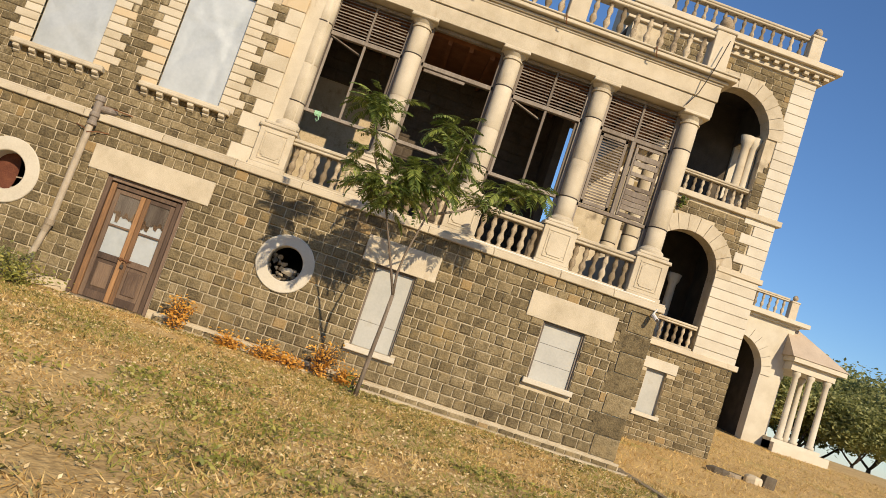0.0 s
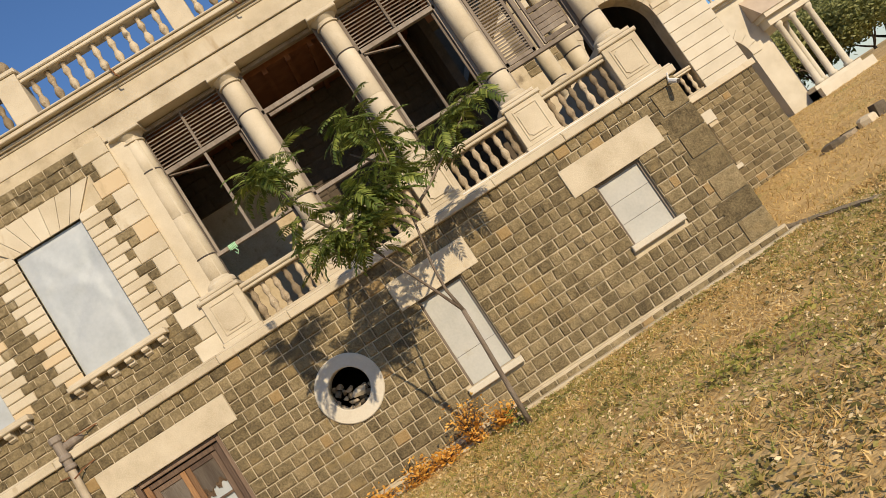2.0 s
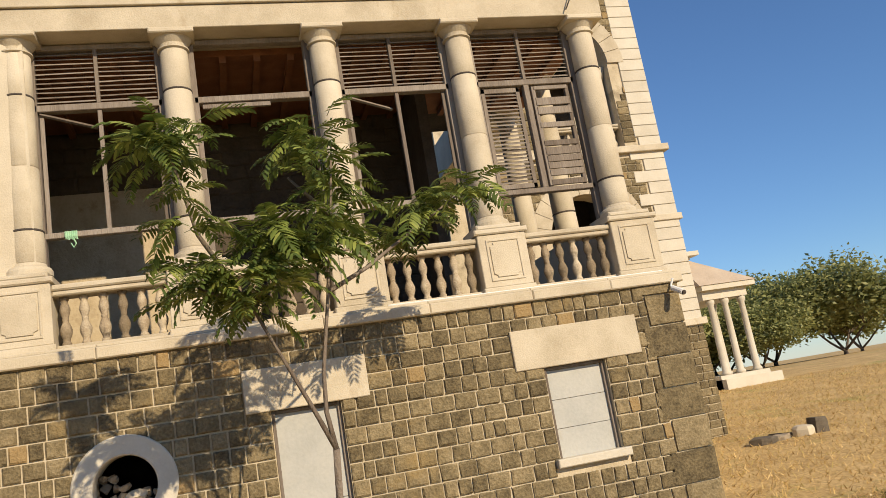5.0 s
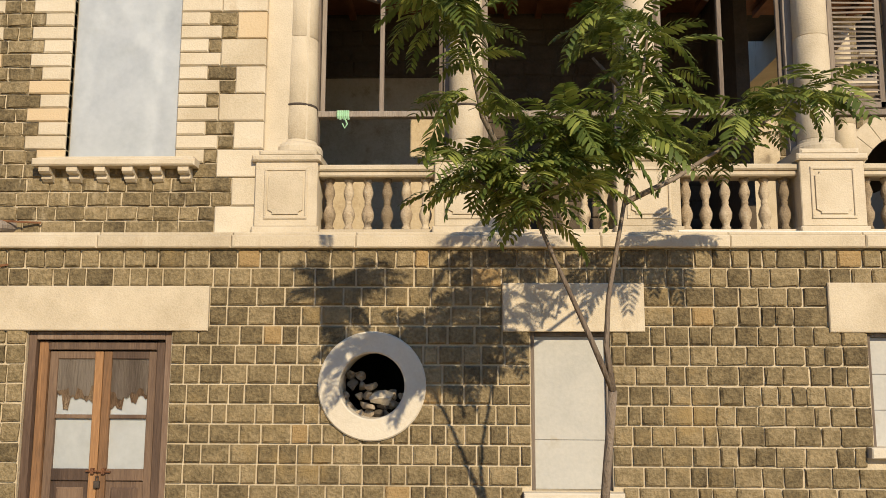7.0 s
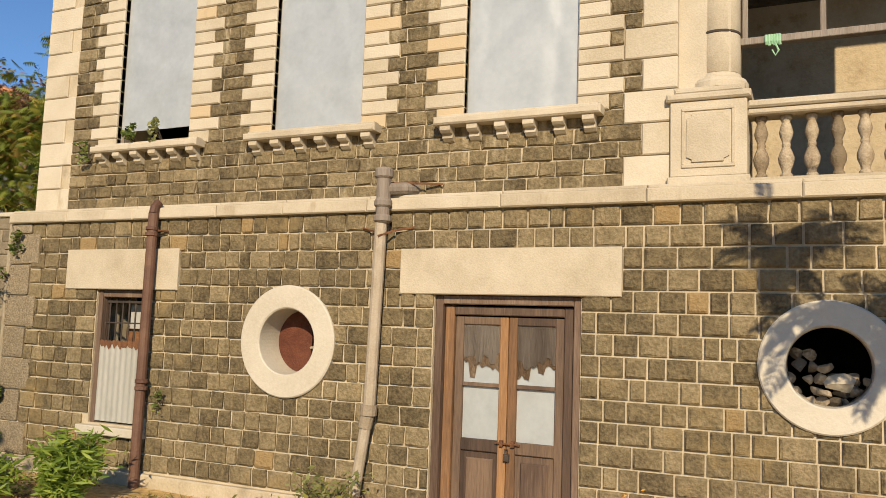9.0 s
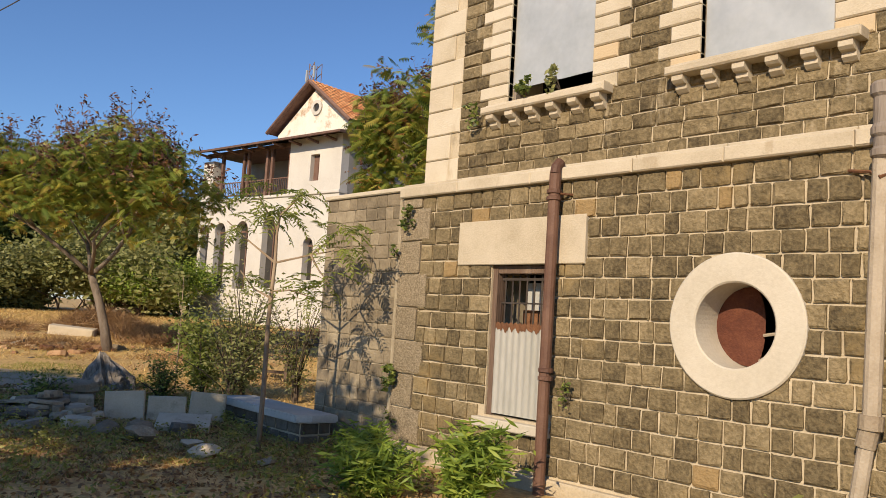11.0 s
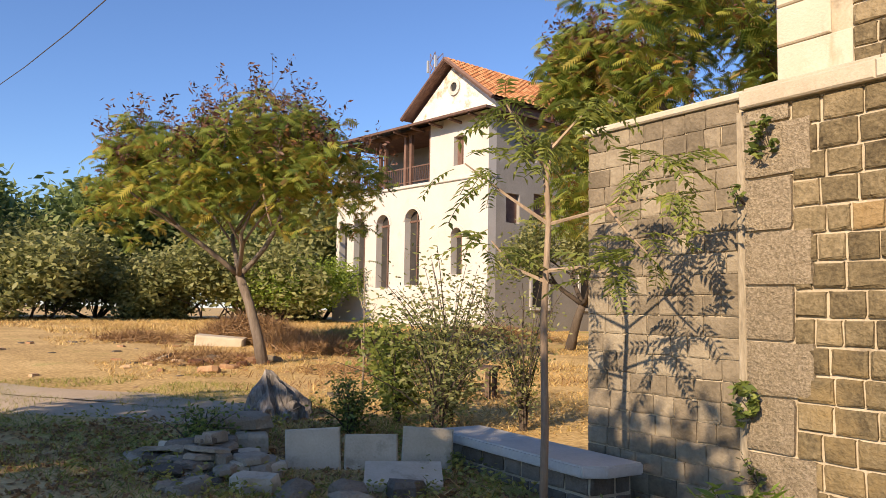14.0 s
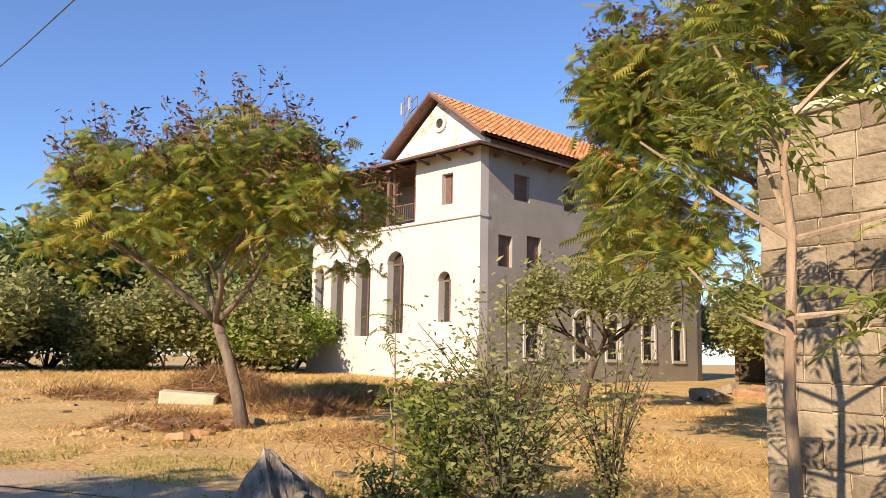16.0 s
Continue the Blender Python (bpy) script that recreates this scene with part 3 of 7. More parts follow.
def balustrade(name, label, group, x0, x1, y, z, count, k=1.0, mat=WORN_STONE):
    t = thing(name, label, "balustrade", ((x0 + x1) / 2, y, z), group)
    w = (x1 - x0) / 2
    boxes("plinth", SANDSTONE, t, (-w, w, -0.08, 0.14, 0, 0.055 * k), soft=0.01)
    bm = bmesh.new()
    box(bm, -w, w, -0.085, 0.145, 0.55 * k, 0.60 * k, soft=0.012)
    box(bm, -w, w, -0.11, 0.17, 0.60 * k, 0.66 * k, soft=0.015)
    part("rail", bm, SANDSTONE, t)
    first = None
    for i in range(count):
        if first is None:
            first = part("baluster", baluster_mesh(), mat, t, smooth=True)
            ob = first
        else:
            ob = new("baluster", first.data)
            ob.parent = t
        ob.matrix_basis = pose(-w + (i + 0.5) * 2 * w / count, 0.03, 0.055 * k) @ Matrix.Diagonal((k, k, k, 1))
    return t


for i in range(4):
    balustrade("balustrade", "weathered stone balustrade between cream pedestals", "bay balustrades", PED[i] + 0.29, PED[i + 1] - 0.29, PED_Y + 0.14, BELT1, 6)

entab = thing("entablature", "cream stone entablature with moulded cornice", "entablature", (0, UP, CAP_Z), kind="structure")
ex0, ex1 = -2.72, PED[4] + 0.26
bm = bmesh.new()
box(bm, ex0, ex1, 0.02, 0.62, 0.0, 0.27, soft=0.006)
part("architrave", bm, SANDSTONE, entab)
bm = bmesh.new()
box(bm, ex0 - 7.2, ex1 + 0.015, -0.015, 0.62, 0.275, 0.56, soft=0.006)
part("frieze", bm, SANDSTONE, entab)
bm = bmesh.new()
for y, z0, z1 in ((-0.04, 0.56, 0.60), (-0.09, 0.60, 0.645), (-0.19, 0.66, 0.73), (-0.22, 0.73, 0.76), (-0.05, 0.645, 0.66)):
    box(bm, ex0 - 7.26, ex1 - y, y, 0.62, z0, z1, soft=0.01)
part("cornice", bm, SANDSTONE, entab)
boxes("roof_slab", ROOM_SHADE, entab, (-9.7, ex1 - 0.05, 0.62, 5.0, 0.45, 0.70))
PARA_Z = CAP_Z + 0.76


def parapet_post():
    t = thing("parapet_post", "pale stone parapet post with a ball finial", "post", (PED[0], UP, PARA_Z), "parapet posts")
    bm = bmesh.new()
    box(bm, -0.17, 0.17, -0.1, 0.22, 0, 0.74, soft=0.01)
    box(bm, -0.2, 0.2, -0.13, 0.25, 0.74, 0.81, soft=0.015)
    part("shaft", bm, SANDSTONE, t)
    bm = bmesh.new()
    lathe(bm, [(0.05, 0.81), (0.05, 0.84), (0.09, 0.87), (0.115, 0.93), (0.115, 0.97), (0.09, 1.03), (0.05, 1.07), (0.01, 1.085)], 0, 0.06, 16)
    part("ball", bm, WORN_STONE, t, smooth=True)
    return t


posts = [PED[4] + 0.05, 1.75, -0.75, -3.3, -5.8, -8.3]
pp = parapet_post()
pp.matrix_basis = pose(posts[0], UP, PARA_Z)
for x in posts[1:]:
    copy_thing(pp, pose(x, UP, PARA_Z))
for a, b in zip(posts[1:], posts):
    balustrade("parapet_balustrade", "weathered stone roof parapet balustrade", "roof parapets", a + 0.17, b - 0.17, UP + 0.02, PARA_Z, 9, 1.05)

# veranda room behind the columns
room_y = UP + 2.7
# Back wall blocks have the shade of the room in their colour.
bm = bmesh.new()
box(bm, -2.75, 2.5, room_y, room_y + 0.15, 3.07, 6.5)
back_wall = part("wall_veranda_back", bm, SHADED_STONE)
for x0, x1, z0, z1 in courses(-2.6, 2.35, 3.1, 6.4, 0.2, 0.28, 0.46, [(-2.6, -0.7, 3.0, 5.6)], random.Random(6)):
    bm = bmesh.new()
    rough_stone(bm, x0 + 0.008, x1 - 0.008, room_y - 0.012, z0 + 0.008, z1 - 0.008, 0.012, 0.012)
    part("brick", bm, SHADED_STONE, back_wall)
# Paler panel under the sun patch: its brightness is partly put into the colour.
SUN_PATCH_PLASTER = material("tan panel, brightness of the sun patch in its colour", [(0.36, 0.28, 0.18), (0.48, 0.39, 0.26), (0.56, 0.47, 0.33)], 0.95, 3, 30, 0.5, 0.0, stain=(0.3, 0.22, 0.13), stain_scale=4, stain_at=0.58)
boxes("plaster", SUN_PATCH_PLASTER, back_wall, (-2.6, -0.72, room_y - 0.015, room_y - 0.002, 3.1, 5.55), label="tan panel, brightness of the sun patch in its colour")
tagged(back_wall, "block back wall of the veranda, shade and sun patch in its colour", "wall", kind="structure")
boxes("wall_veranda_west", SANDSTONE, None, (-2.75, -2.6, UP + 0.62, room_y, 3.07, 6.5))
tagged(scene.collection.objects[-1], "pale plaster end wall of the veranda", "wall", kind="structure")
boxes("wall_veranda_east", SHADED_STONE, None, (2.35, 2.5, UP + 1.5, room_y, 3.07, 6.5))
tagged(scene.collection.objects[-1], "stone cross wall, veranda shade put into its colour", "wall", kind="structure")
bm = bmesh.new()
box(bm, -2.7, 4.5, UP + 0.6, room_y + 0.1, 6.42, 6.5)
for k in range(18):
    box(bm, -2.6 + 0.4 * k, -2.52 + 0.4 * k, UP + 0.6, room_y, 6.34, 6.42)
tagged(part("ceiling", bm, CEILING_WOOD), "red-brown boarded veranda ceiling with joists", "ceiling", kind="structure")


# ---- timber screens of the bay ----
def slats(bm, x0, x1, z0, z1, y, pitch, tilt=0.5, r=None, gaps=()):
    n = max(1, int((z1 - z0) / pitch))
    for i in range(n):
        z = z0 + (i + 0.5) * (z1 - z0) / n
        if i in gaps:
            continue
        j = r.uniform(-0.006, 0.006) if r else 0
        d = pitch * 0.42
        v = [bm.verts.new(p) for p in ((x0, y - d, z - d * tilt + j), (x1, y - d, z - d * tilt - j), (x1, y + d, z + d * tilt - j), (x0, y + d, z + d * tilt + j))]
        u = [bm.verts.new(p.co + Vector((0, 0, 0.009))) for p in v]
        bm.faces.new(u)
        bm.faces.new(v[::-1])
        for k in range(4):
            bm.faces.new((v[k], v[(k + 1) % 4], u[(k + 1) % 4], u[k]))


SCREEN_Y = PED_Y + 0.42
TRANSOM, HEAD = 5.76, 6.49
srng = random.Random(11)


def screen(i, kind):
    x0, x1 = PED[i] + 0.17, PED[i + 1] - 0.17
    z0, low = BELT1 + 0.66, 4.34
    t = thing("timber_screen", {"open": "weathered timber window screen with louvres over open casements",
                                "bare": "weathered timber window frame with its louvres missing",
                                "shut": "weathered timber screen with broken louvred shutters"}[kind], "window screen",
              ((x0 + x1) / 2, SCREEN_Y, z0), "bay screens")
    w = (x1 - x0) / 2
    a, b = low - z0, TRANSOM - z0
    h = HEAD - z0
    for sx in (-1, 1):
        boxes("frame_post", WEATHERED, t, (sx * w - 0.045, sx * w + 0.045, -0.05, 0.05, -0.3, h), soft=0.006)
    boxes("sill_bar", WEATHERED, t, (-w, w, -0.05, 0.04, a - 0.03, a + 0.03), soft=0.005)
    boxes("transom", WEATHERED, t, (-w, w, -0.05, 0.05, b - 0.04, b + 0.035), soft=0.006)
    boxes("head", WEATHERED, t, (-w, w, -0.05, 0.05, h - 0.06, h), soft=0.006)
    if kind != "bare":
        boxes("mullion", WEATHERED, t, (-0.02, 0.02, -0.05, 0.03, b + 0.035, h - 0.06), soft=0.004)
        for sx in (-1, 1):
            for k in range(11):
                zz = b + 0.05 + k * (h - 0.12 - b) / 11
                bm = bmesh.new()
                xa, xb = (-w + 0.045, -0.02) if sx < 0 else (0.02, w - 0.045)
                slats(bm, xa, xb, zz, zz + 0.058, 0.0, 0.058, 0.62, srng)
                part("slat", bm, WEATHERED, t)
    if kind in ("open", "half"):
        boxes("casement_stile", WEATHERED, t, (-0.022, 0.022, -0.03, 0.02, a + 0.03, b - 0.04), soft=0.004)
        for sx in (-1, 1):
            bm = bmesh.new()
            xs = sx * (w - 0.075)
            for s in ((xs - 0.022, xs + 0.022, 0.0, 0.03, a + 0.03, b - 0.04),):
                box(bm, *s, soft=0.004)
            part("casement_stile", bm, WEATHERED, t)
        bm = bmesh.new()
        tube(bm, [(-w + 0.06, -0.02, b - 0.06), (-0.05, 0.12, b - 0.19)], 0.02, 4)
        part("loose_bar", bm, WEATHERED, t)
    if kind == "bare":
        boxes("loose_bar", WEATHERED, t, (-w + 0.08, w * 0.25, -0.07, -0.03, b - 0.12, b - 0.07), soft=0.004)
    if kind == "shut":
        boxes("centre_post", WEATHERED, t, (-0.035, 0.035, -0.05, 0.04, a + 0.03, b - 0.04), soft=0.005)
        left = part("shutter", bmesh.new(), WEATHERED, t, "louvred shutter hanging askew")
        xa, xb = -w + 0.06, -0.09
        for s in ((xa, xa + 0.05, -0.02, 0.02, a + 0.05, b - 0.06), (xb - 0.05, xb, -0.02, 0.02, a + 0.05, b - 0.06),
                  (xa, xb, -0.02, 0.02, b - 0.12, b - 0.06), (xa, xb, -0.02, 0.02, a + 0.05, a + 0.11)):
            boxes("shutter_rail", WEATHERED, left, s, soft=0.004)
        for k in range(24):
            bm = bmesh.new()
            zz = a + 0.11 + k * (b - 0.12 - a - 0.11) / 24
            slats(bm, xa + 0.05, xb - 0.05, zz, zz + 0.05, 0.0, 0.05, 0.75, srng)
            part("slat", bm, WEATHERED, left)
        right = part("shutter", bmesh.new(), WEATHERED, t, "broken shutter patched with planks")
        xa, xb = 0.07, w - 0.09
        for s in ((xa, xa + 0.05, -0.03, 0.02, a + 0.05, b - 0.06), (xb - 0.05, xb, -0.03, 0.02, a + 0.05, b - 0.06)):
            boxes("shutter_rail", WEATHERED, right, s, soft=0.004)
        for za, zb in ((b - 0.11, b - 0.06), (b - 0.32, b - 0.22), (b - 0.44, b - 0.345), (b - 0.62, b - 0.55), (b - 0.86, b - 0.79), (b - 0.98, b - 0.88), (b - 1.07, b - 0.99),
                       (b - 1.16, b - 1.08), (b - 1.25, b - 1.17), (a + 0.05, a + 0.12)):
            boxes("plank", WEATHERED, right, (xa + 0.03, xb - 0.02, -0.04, -0.012, za, zb), soft=0.004)
    return t


for i, kind in enumerate(("open", "bare", "open", "shut")):
    screen(i, kind)

# east side of the veranda: two columns and an arch wall beyond
for y in (UP + 1.75, UP + 3.2):
    c = copy_thing(col, pose(PED[4], y, COL_Z))
    tagged(c, "cream stone column on the open side of the veranda", "column", "side columns")
boxes("dwarf_wall", SANDSTONE, None, (PED[4] - 0.25, PED[4] + 0.25, UP + 0.6, UP + 3.6, BELT1, COL_Z))
tagged(scene.collection.objects[-1], "low cream stone wall under the side columns", "wall", kind="structure")
boxes("entablature_side", SANDSTONE, None, (PED[4] - 0.3, ex1, UP + 0.62, 20.7, CAP_Z, CAP_Z + 0.7))
tagged(scene.collection.objects[-1], "cream stone beam over the side columns", "beam", kind="structure")
boxes("wall_east", MORTAR, None, (EAST - 0.5, EAST, W + 0.55, 20.7, -0.4, BELT1))
tagged(scene.collection.objects[-1], "stone basement wall returning beside the yard", "wall", kind="structure")


# ---- arched walls ----
def arched_wall(bm, x0, x1, y0, y1, z0, z1, arches, steps=14):
    """A wall with round-headed openings (centre, half width, sill, springing)."""
    x = x0
    for cx, half, sill, spring in sorted(arches):
        if cx - half > x:
            box(bm, x, cx - half, y0, y1, z0, z1)
        if sill > z0:
            box(bm, cx - half, cx + half, y0, y1, z0, sill)
        for k in range(steps):
            a, b = math.pi - math.pi * k / steps, math.pi - math.pi * (k + 1) / steps
            pa, pb = (cx + half * math.cos(a), spring + half * math.sin(a)), (cx + half * math.cos(b), spring + half * math.sin(b))
            v = [bm.verts.new((px, y, z)) for y in (y0, y1) for px, z in (pa, pb, (pb[0], z1), (pa[0], z1))]
            for f in ((0, 1, 2, 3), (7, 6, 5, 4), (0, 4, 5, 1), (3, 2, 6, 7)):
                bm.faces.new([v[i] for i in f])
        x = cx + half
    if x1 > x:
        box(bm, x, x1, y0, y1, z0, z1)


def arch_ring(bm, cx, spring, r0, r1, y0, y1, a0=0.0, a1=180.0, count=11, gap=0.6):
    """Wedge stones round an arch."""
    for k in range(count):
        s, e = radians(a0 + (a1 - a0) * k / count + gap / 2), radians(a0 + (a1 - a0) * (k + 1) / count - gap / 2)
        pts = [(r0, s), (r1, s), (r1, (s + e) / 2), (r1, e), (r0, e), (r0, (s + e) / 2)]
        f = [bm.verts.new((cx + r * math.cos(a), y0, spring + r * math.sin(a))) for r, a in pts]
        g = [bm.verts.new((cx + r * math.cos(a), y1, spring + r * math.sin(a))) for r, a in pts]
        bm.faces.new(f[::-1])
        bm.faces.new(g)
        for i in range(6):
            bm.faces.new((f[i], f[(i + 1) % 6], g[(i + 1) % 6], g[i]))


# ---- east wing ----
EY, EX1 = 20.7, 9.5
wing = thing("east_wing", "taller cream and dark stone wing with arched loggias", "building wing", (0, EY, 0), kind="structure")
bm = bmesh.new()
wall_with_holes(bm, 4.2, EX1 - 0.02, 0.0, 0.5, -0.2, 2.95, [(7.3, 7.85, 1.15, 2.3)])
part("basement", bm, MORTAR, wing)
boxes("window_lintel", LIMEWASH, wing, (7.15, 8.08, -0.04, 0.3, 2.3, 2.58), soft=0.008)
boxes("window_sill", LIMEWASH, wing, (7.2, 7.95, -0.08, 0.3, 1.05, 1.15), soft=0.008)
boxes("window_board", BOARD, wing, (7.3, 7.85, 0.12, 0.16, 1.15, 2.3))
bm = bmesh.new()
arched_wall(bm, 4.2, EX1 - 0.03, 0.0, 0.45, 2.95, 6.95, [(7.35, 0.95, 3.05, 5.1)])
part("lower_wall", bm, MORTAR, wing)
bm = bmesh.new()
arched_wall(bm, 4.2, EX1 - 0.03, 0.0, 0.45, 6.95, 11.0, [(7.55, 1.05, 7.05, 9.1)])
part("upper_wall", bm, MORTAR, wing)
bm = bmesh.new()
arch_ring(bm, 7.35, 5.1, 0.95, 1.38, -0.05, 0.3, count=13)
part("lower_arch", bm, SANDSTONE, wing, "cream wedge-stone arch")
bm = bmesh.new()
arch_ring(bm, 7.55, 9.1, 1.05, 1.46, -0.05, 0.3, count=13)
part("upper_arch", bm, SANDSTONE, wing, "cream wedge-stone arch")
z = 2.95
k = 0
while z < 10.9:
    h = 0.27
    wd = 0.55 if k % 2 else 0.85
    if z < 5.3:
        wd = EX1 - 8.31
    elif z > 7.0:
        wd = 0.62
    bm = bmesh.new()
    box(bm, EX1 - wd, EX1, -0.035, 0.5, z + 0.006, z + h - 0.006, soft=0.008)
    part("quoin", bm, LIMEWASH, wing)
    z += h
    k += 1
for z0, z1, out in ((2.9, 3.05, 0.09), (5.28, 5.42, 0.08), (6.9, 7.05, 0.12)):
    boxes("string_course", SANDSTONE, wing, (8.3 if z0 < 6 and z0 > 3 else 4.2, EX1 + out, -out, 0.5, z0, z1), soft=0.012)
bm = bmesh.new()
for y, z0, z1 in ((-0.1, 10.95, 11.05), (-0.3, 11.16, 11.26), (-0.42, 11.26, 11.42), (-0.08, 11.05, 11.16)):
    box(bm, 4.0, EX1 - y, y, 0.5, z0, z1, soft=0.012)
part("cornice", bm, SANDSTONE, wing)
for k in range(16):
    boxes("dentil", SANDSTONE, wing, (5.2 + 0.29 * k, 5.33 + 0.29 * k, -0.24, -0.07, 11.06, 11.16))
boxes("side_wall", LIMEWASH, wing, (EX1 - 0.55, EX1 - 0.04, 0.5, 7.0, 0.0, 7.9), (EX1 - 0.55, EX1 - 0.04, 0.5, 0.75, 7.9, 9.6), (EX1 - 0.55, EX1 - 0.04, 2.9, 7.0, 7.9, 9.6), (EX1 - 0.55, EX1 - 0.04, 0.5, 7.0, 9.6, 11.0))
# Back wall, floors, side sheets and ceiling carry the loggia's shade in their colour.
boxes("back_wall", ROOM_SHADE, wing, (4.2, 8.94, 3.0, 3.15, 2.9, 11.0))
boxes("loggia_floor", ROOM_SHADE, wing, (4.2, 8.9, 0.45, 3.0, 6.75, 6.95), (4.2, 8.9, 0.45, 3.0, 2.7, 2.95))
boxes("lining", ROOM_SHADE, wing, (8.9, 8.945, 0.46, 3.0, 2.95, 6.75), (8.9, 8.945, 0.46, 3.0, 6.95, 7.9), (8.9, 8.945, 0.46, 3.0, 9.6, 10.8))
boxes("loggia_ceiling", ROOM_SHADE, wing, (4.2, 8.9, 0.45, 3.0, 10.8, 10.95))
for x, z in ((7.85, 3.05), (7.0, 3.05), (8.25, 7.05), (8.47, 7.05)):
    bm = bmesh.new()
    lathe(bm, [(0.17, z), (0.17, z + 0.1), (0.12, z + 0.14), (0.11, z + 1.75), (0.16, z + 1.85), (0.2, z + 2.05)], x, 0.35 if z > 5 else 1.6, 14)
    part("colonnette", bm, SANDSTONE, wing, smooth=True)
balustrade("loggia_balustrade", "weathered stone loggia balustrade in the arch", "wing balustrades", 6.45, 8.28, EY + 0.1, 3.05, 9, 1.0)
balustrade("loggia_balustrade", "weathered stone loggia balustrade in the arch", "wing balustrades", 6.55, 8.55, EY + 0.1, 7.0, 9, 0.95)
balustrade("parapet_balustrade", "weathered stone roof parapet balustrade", "roof parapets", 5.0, 8.9, EY - 0.05, 11.42, 14, 1.1)
wp = copy_thing(pp, pose(9.15, EY - 0.05, 11.42))
# upper roof pavilion glimpsed above the parapet
boxes("roof_turret", LIMEWASH, None, (4.4, 5.6, 22.5, 24.5, 11.4, 14.6))
tagged(scene.collection.objects[-1], "pale stone roof turret behind the parapet", "turret", kind="structure")

# ---- far carriage porch and portico ----
porch = thing("porch", "pale limewashed carriage porch with a tall arch", "porch", (-1.0, 33.5, -0.65), kind="structure")
bm = bmesh.new()
arched_wall(bm, 13.0, 18.6, 0.0, 0.6, 0.5, 7.1, [(16.2, 1.4, 1.2, 4.7)])
part("wall", bm, LIMEWASH, porch)
bm = bmesh.new()
arch_ring(bm, 16.2, 4.7, 1.4, 1.85, -0.05, 0.2, count=13)
part("arch", bm, LIMEWASH, porch)
bm = bmesh.new()
for y, z0, z1 in ((-0.12, 7.0, 7.12), (-0.4, 7.12, 7.3)):
    box(bm, 12.6, 18.6 - y, y, 0.6, z0, z1, soft=0.012)
part("cornice", bm, LIMEWASH, porch)
boxes("side_wall", LIMEWASH, porch, (18.0, 18.58, 0.6, 7.0, 0.5, 7.05))
# Dark sheets stand in for the shade inside the porch arch.
boxes("dark_hall", ROOM_SHADE, porch, (13.0, 18.0, 3.4, 3.6, 0.5, 7.0), (17.93, 17.99, 0.62, 3.4, 0.5, 6.6), (13.0, 17.93, 0.62, 3.4, 6.6, 6.7))
for x in (15.6, 16.5):
    bm = bmesh.new()
    lathe(bm, [(0.24, 1.2), (0.24, 1.4), (0.18, 1.45), (0.16, 4.4), (0.24, 4.6)], x, 2.6, 12)
    part("inner_column", bm, LIMEWASH, porch, smooth=True)
balustrade("porch_balustrade", "pale stone balustrade on the porch roof", "porch balustrades", 12.5, 16.9, 33.4, 6.65, 14, 1.3)
copy_thing(pp, pose(17.2, 33.4, 6.65))
portico = thing("portico", "small columned portico with a worn pinkish hipped roof", "portico", (-1.0, 33.0, -0.1))
g = 1.75
boxes("steps", LIMEWASH, portico, (18.5, 20.7, -0.2, 4.5, 0.6, g), (18.5, 21.0, -0.5, 4.8, 0.6, g - 0.15))
for x, y in ((18.9, 0), (19.55, 0), (20.3, 0), (20.3, 2.0), (20.3, 4.0)):
    bm = bmesh.new()
    lathe(bm, [(0.19, g), (0.19, g + 0.1), (0.14, g + 0.15), (0.115, g + 2.7), (0.17, g + 2.8), (0.18, g + 2.95)], x, y, 12)
    part("column", bm, LIMEWASH, portico, smooth=True)
bm = bmesh.new()
box(bm, 18.5, 20.5, -0.2, 4.2, g + 2.95, g + 3.3)
box(bm, 18.4, 20.8, -0.45, 4.5, g + 3.3, g + 3.5)
part("entablature", bm, LIMEWASH, portico)
bm = bmesh.new()
v = [bm.verts.new(p) for p in ((18.3, -0.5, g + 3.5), (20.85, -0.5, g + 3.5), (20.85, 4.6, g + 3.5), (18.3, 4.6, g + 3.5), (18.35, 1.2, g + 5.1), (18.35, 3.0, g + 5.1))]
for f in ((0, 1, 4), (1, 2, 5, 4), (2, 3, 5), (3, 0, 4, 5), (3, 2, 1, 0)):
    bm.faces.new([v[i] for i in f])
part("roof", bm, ROOF_DULL, portico)

# ---- garden wall at the west end ----
GX0 = -11.6
gwall = thing("wall_garden", "old grey-brown block wall joined to the building", "wall", (0, W + 0.04, 0), kind="structure")
boxes("wall_core", MORTAR, gwall, (GX0, WEST, 0.0, 0.45, -0.3, 3.03))
boxes("coping", SANDSTONE, gwall, (GX0 - 0.04, WEST - 0.01, -0.05, 0.5, 3.03, 3.085), soft=0.012)

# ---- white house ----
HA = 8.0
house = thing("house", "two-storey whitewashed house with an orange tiled gable", "house", (-30.1, 26.1, 0.75), turn=HA)
# local x runs to the viewer's right end at 0, negative to the far end; y runs back
HZ = 0.75


def hz(z):
    return z - HZ


bm = bmesh.new()
ARCH = [(-1.67, 0.31, hz(2.95), hz(4.4)), (-4.32, 0.47, hz(2.58), hz(5.17)), (-6.25, 0.45, hz(2.5), hz(5.1)), (-7.92, 0.42, hz(2.5), hz(5.1)), (-9.15, 0.3, hz(2.5), hz(5.1))]
arched_wall(bm, -9.7, 0.0, 0.0, 0.4, -0.8, hz(6.57), ARCH, 10)
part("front_wall", bm, WHITEWASH, house)
bm = bmesh.new()
wall_with_holes(bm, -3.28, 0.0, 0.0, 0.4, hz(6.57), hz(8.95), [(-1.9, -1.34, hz(7.08), hz(8.2))])
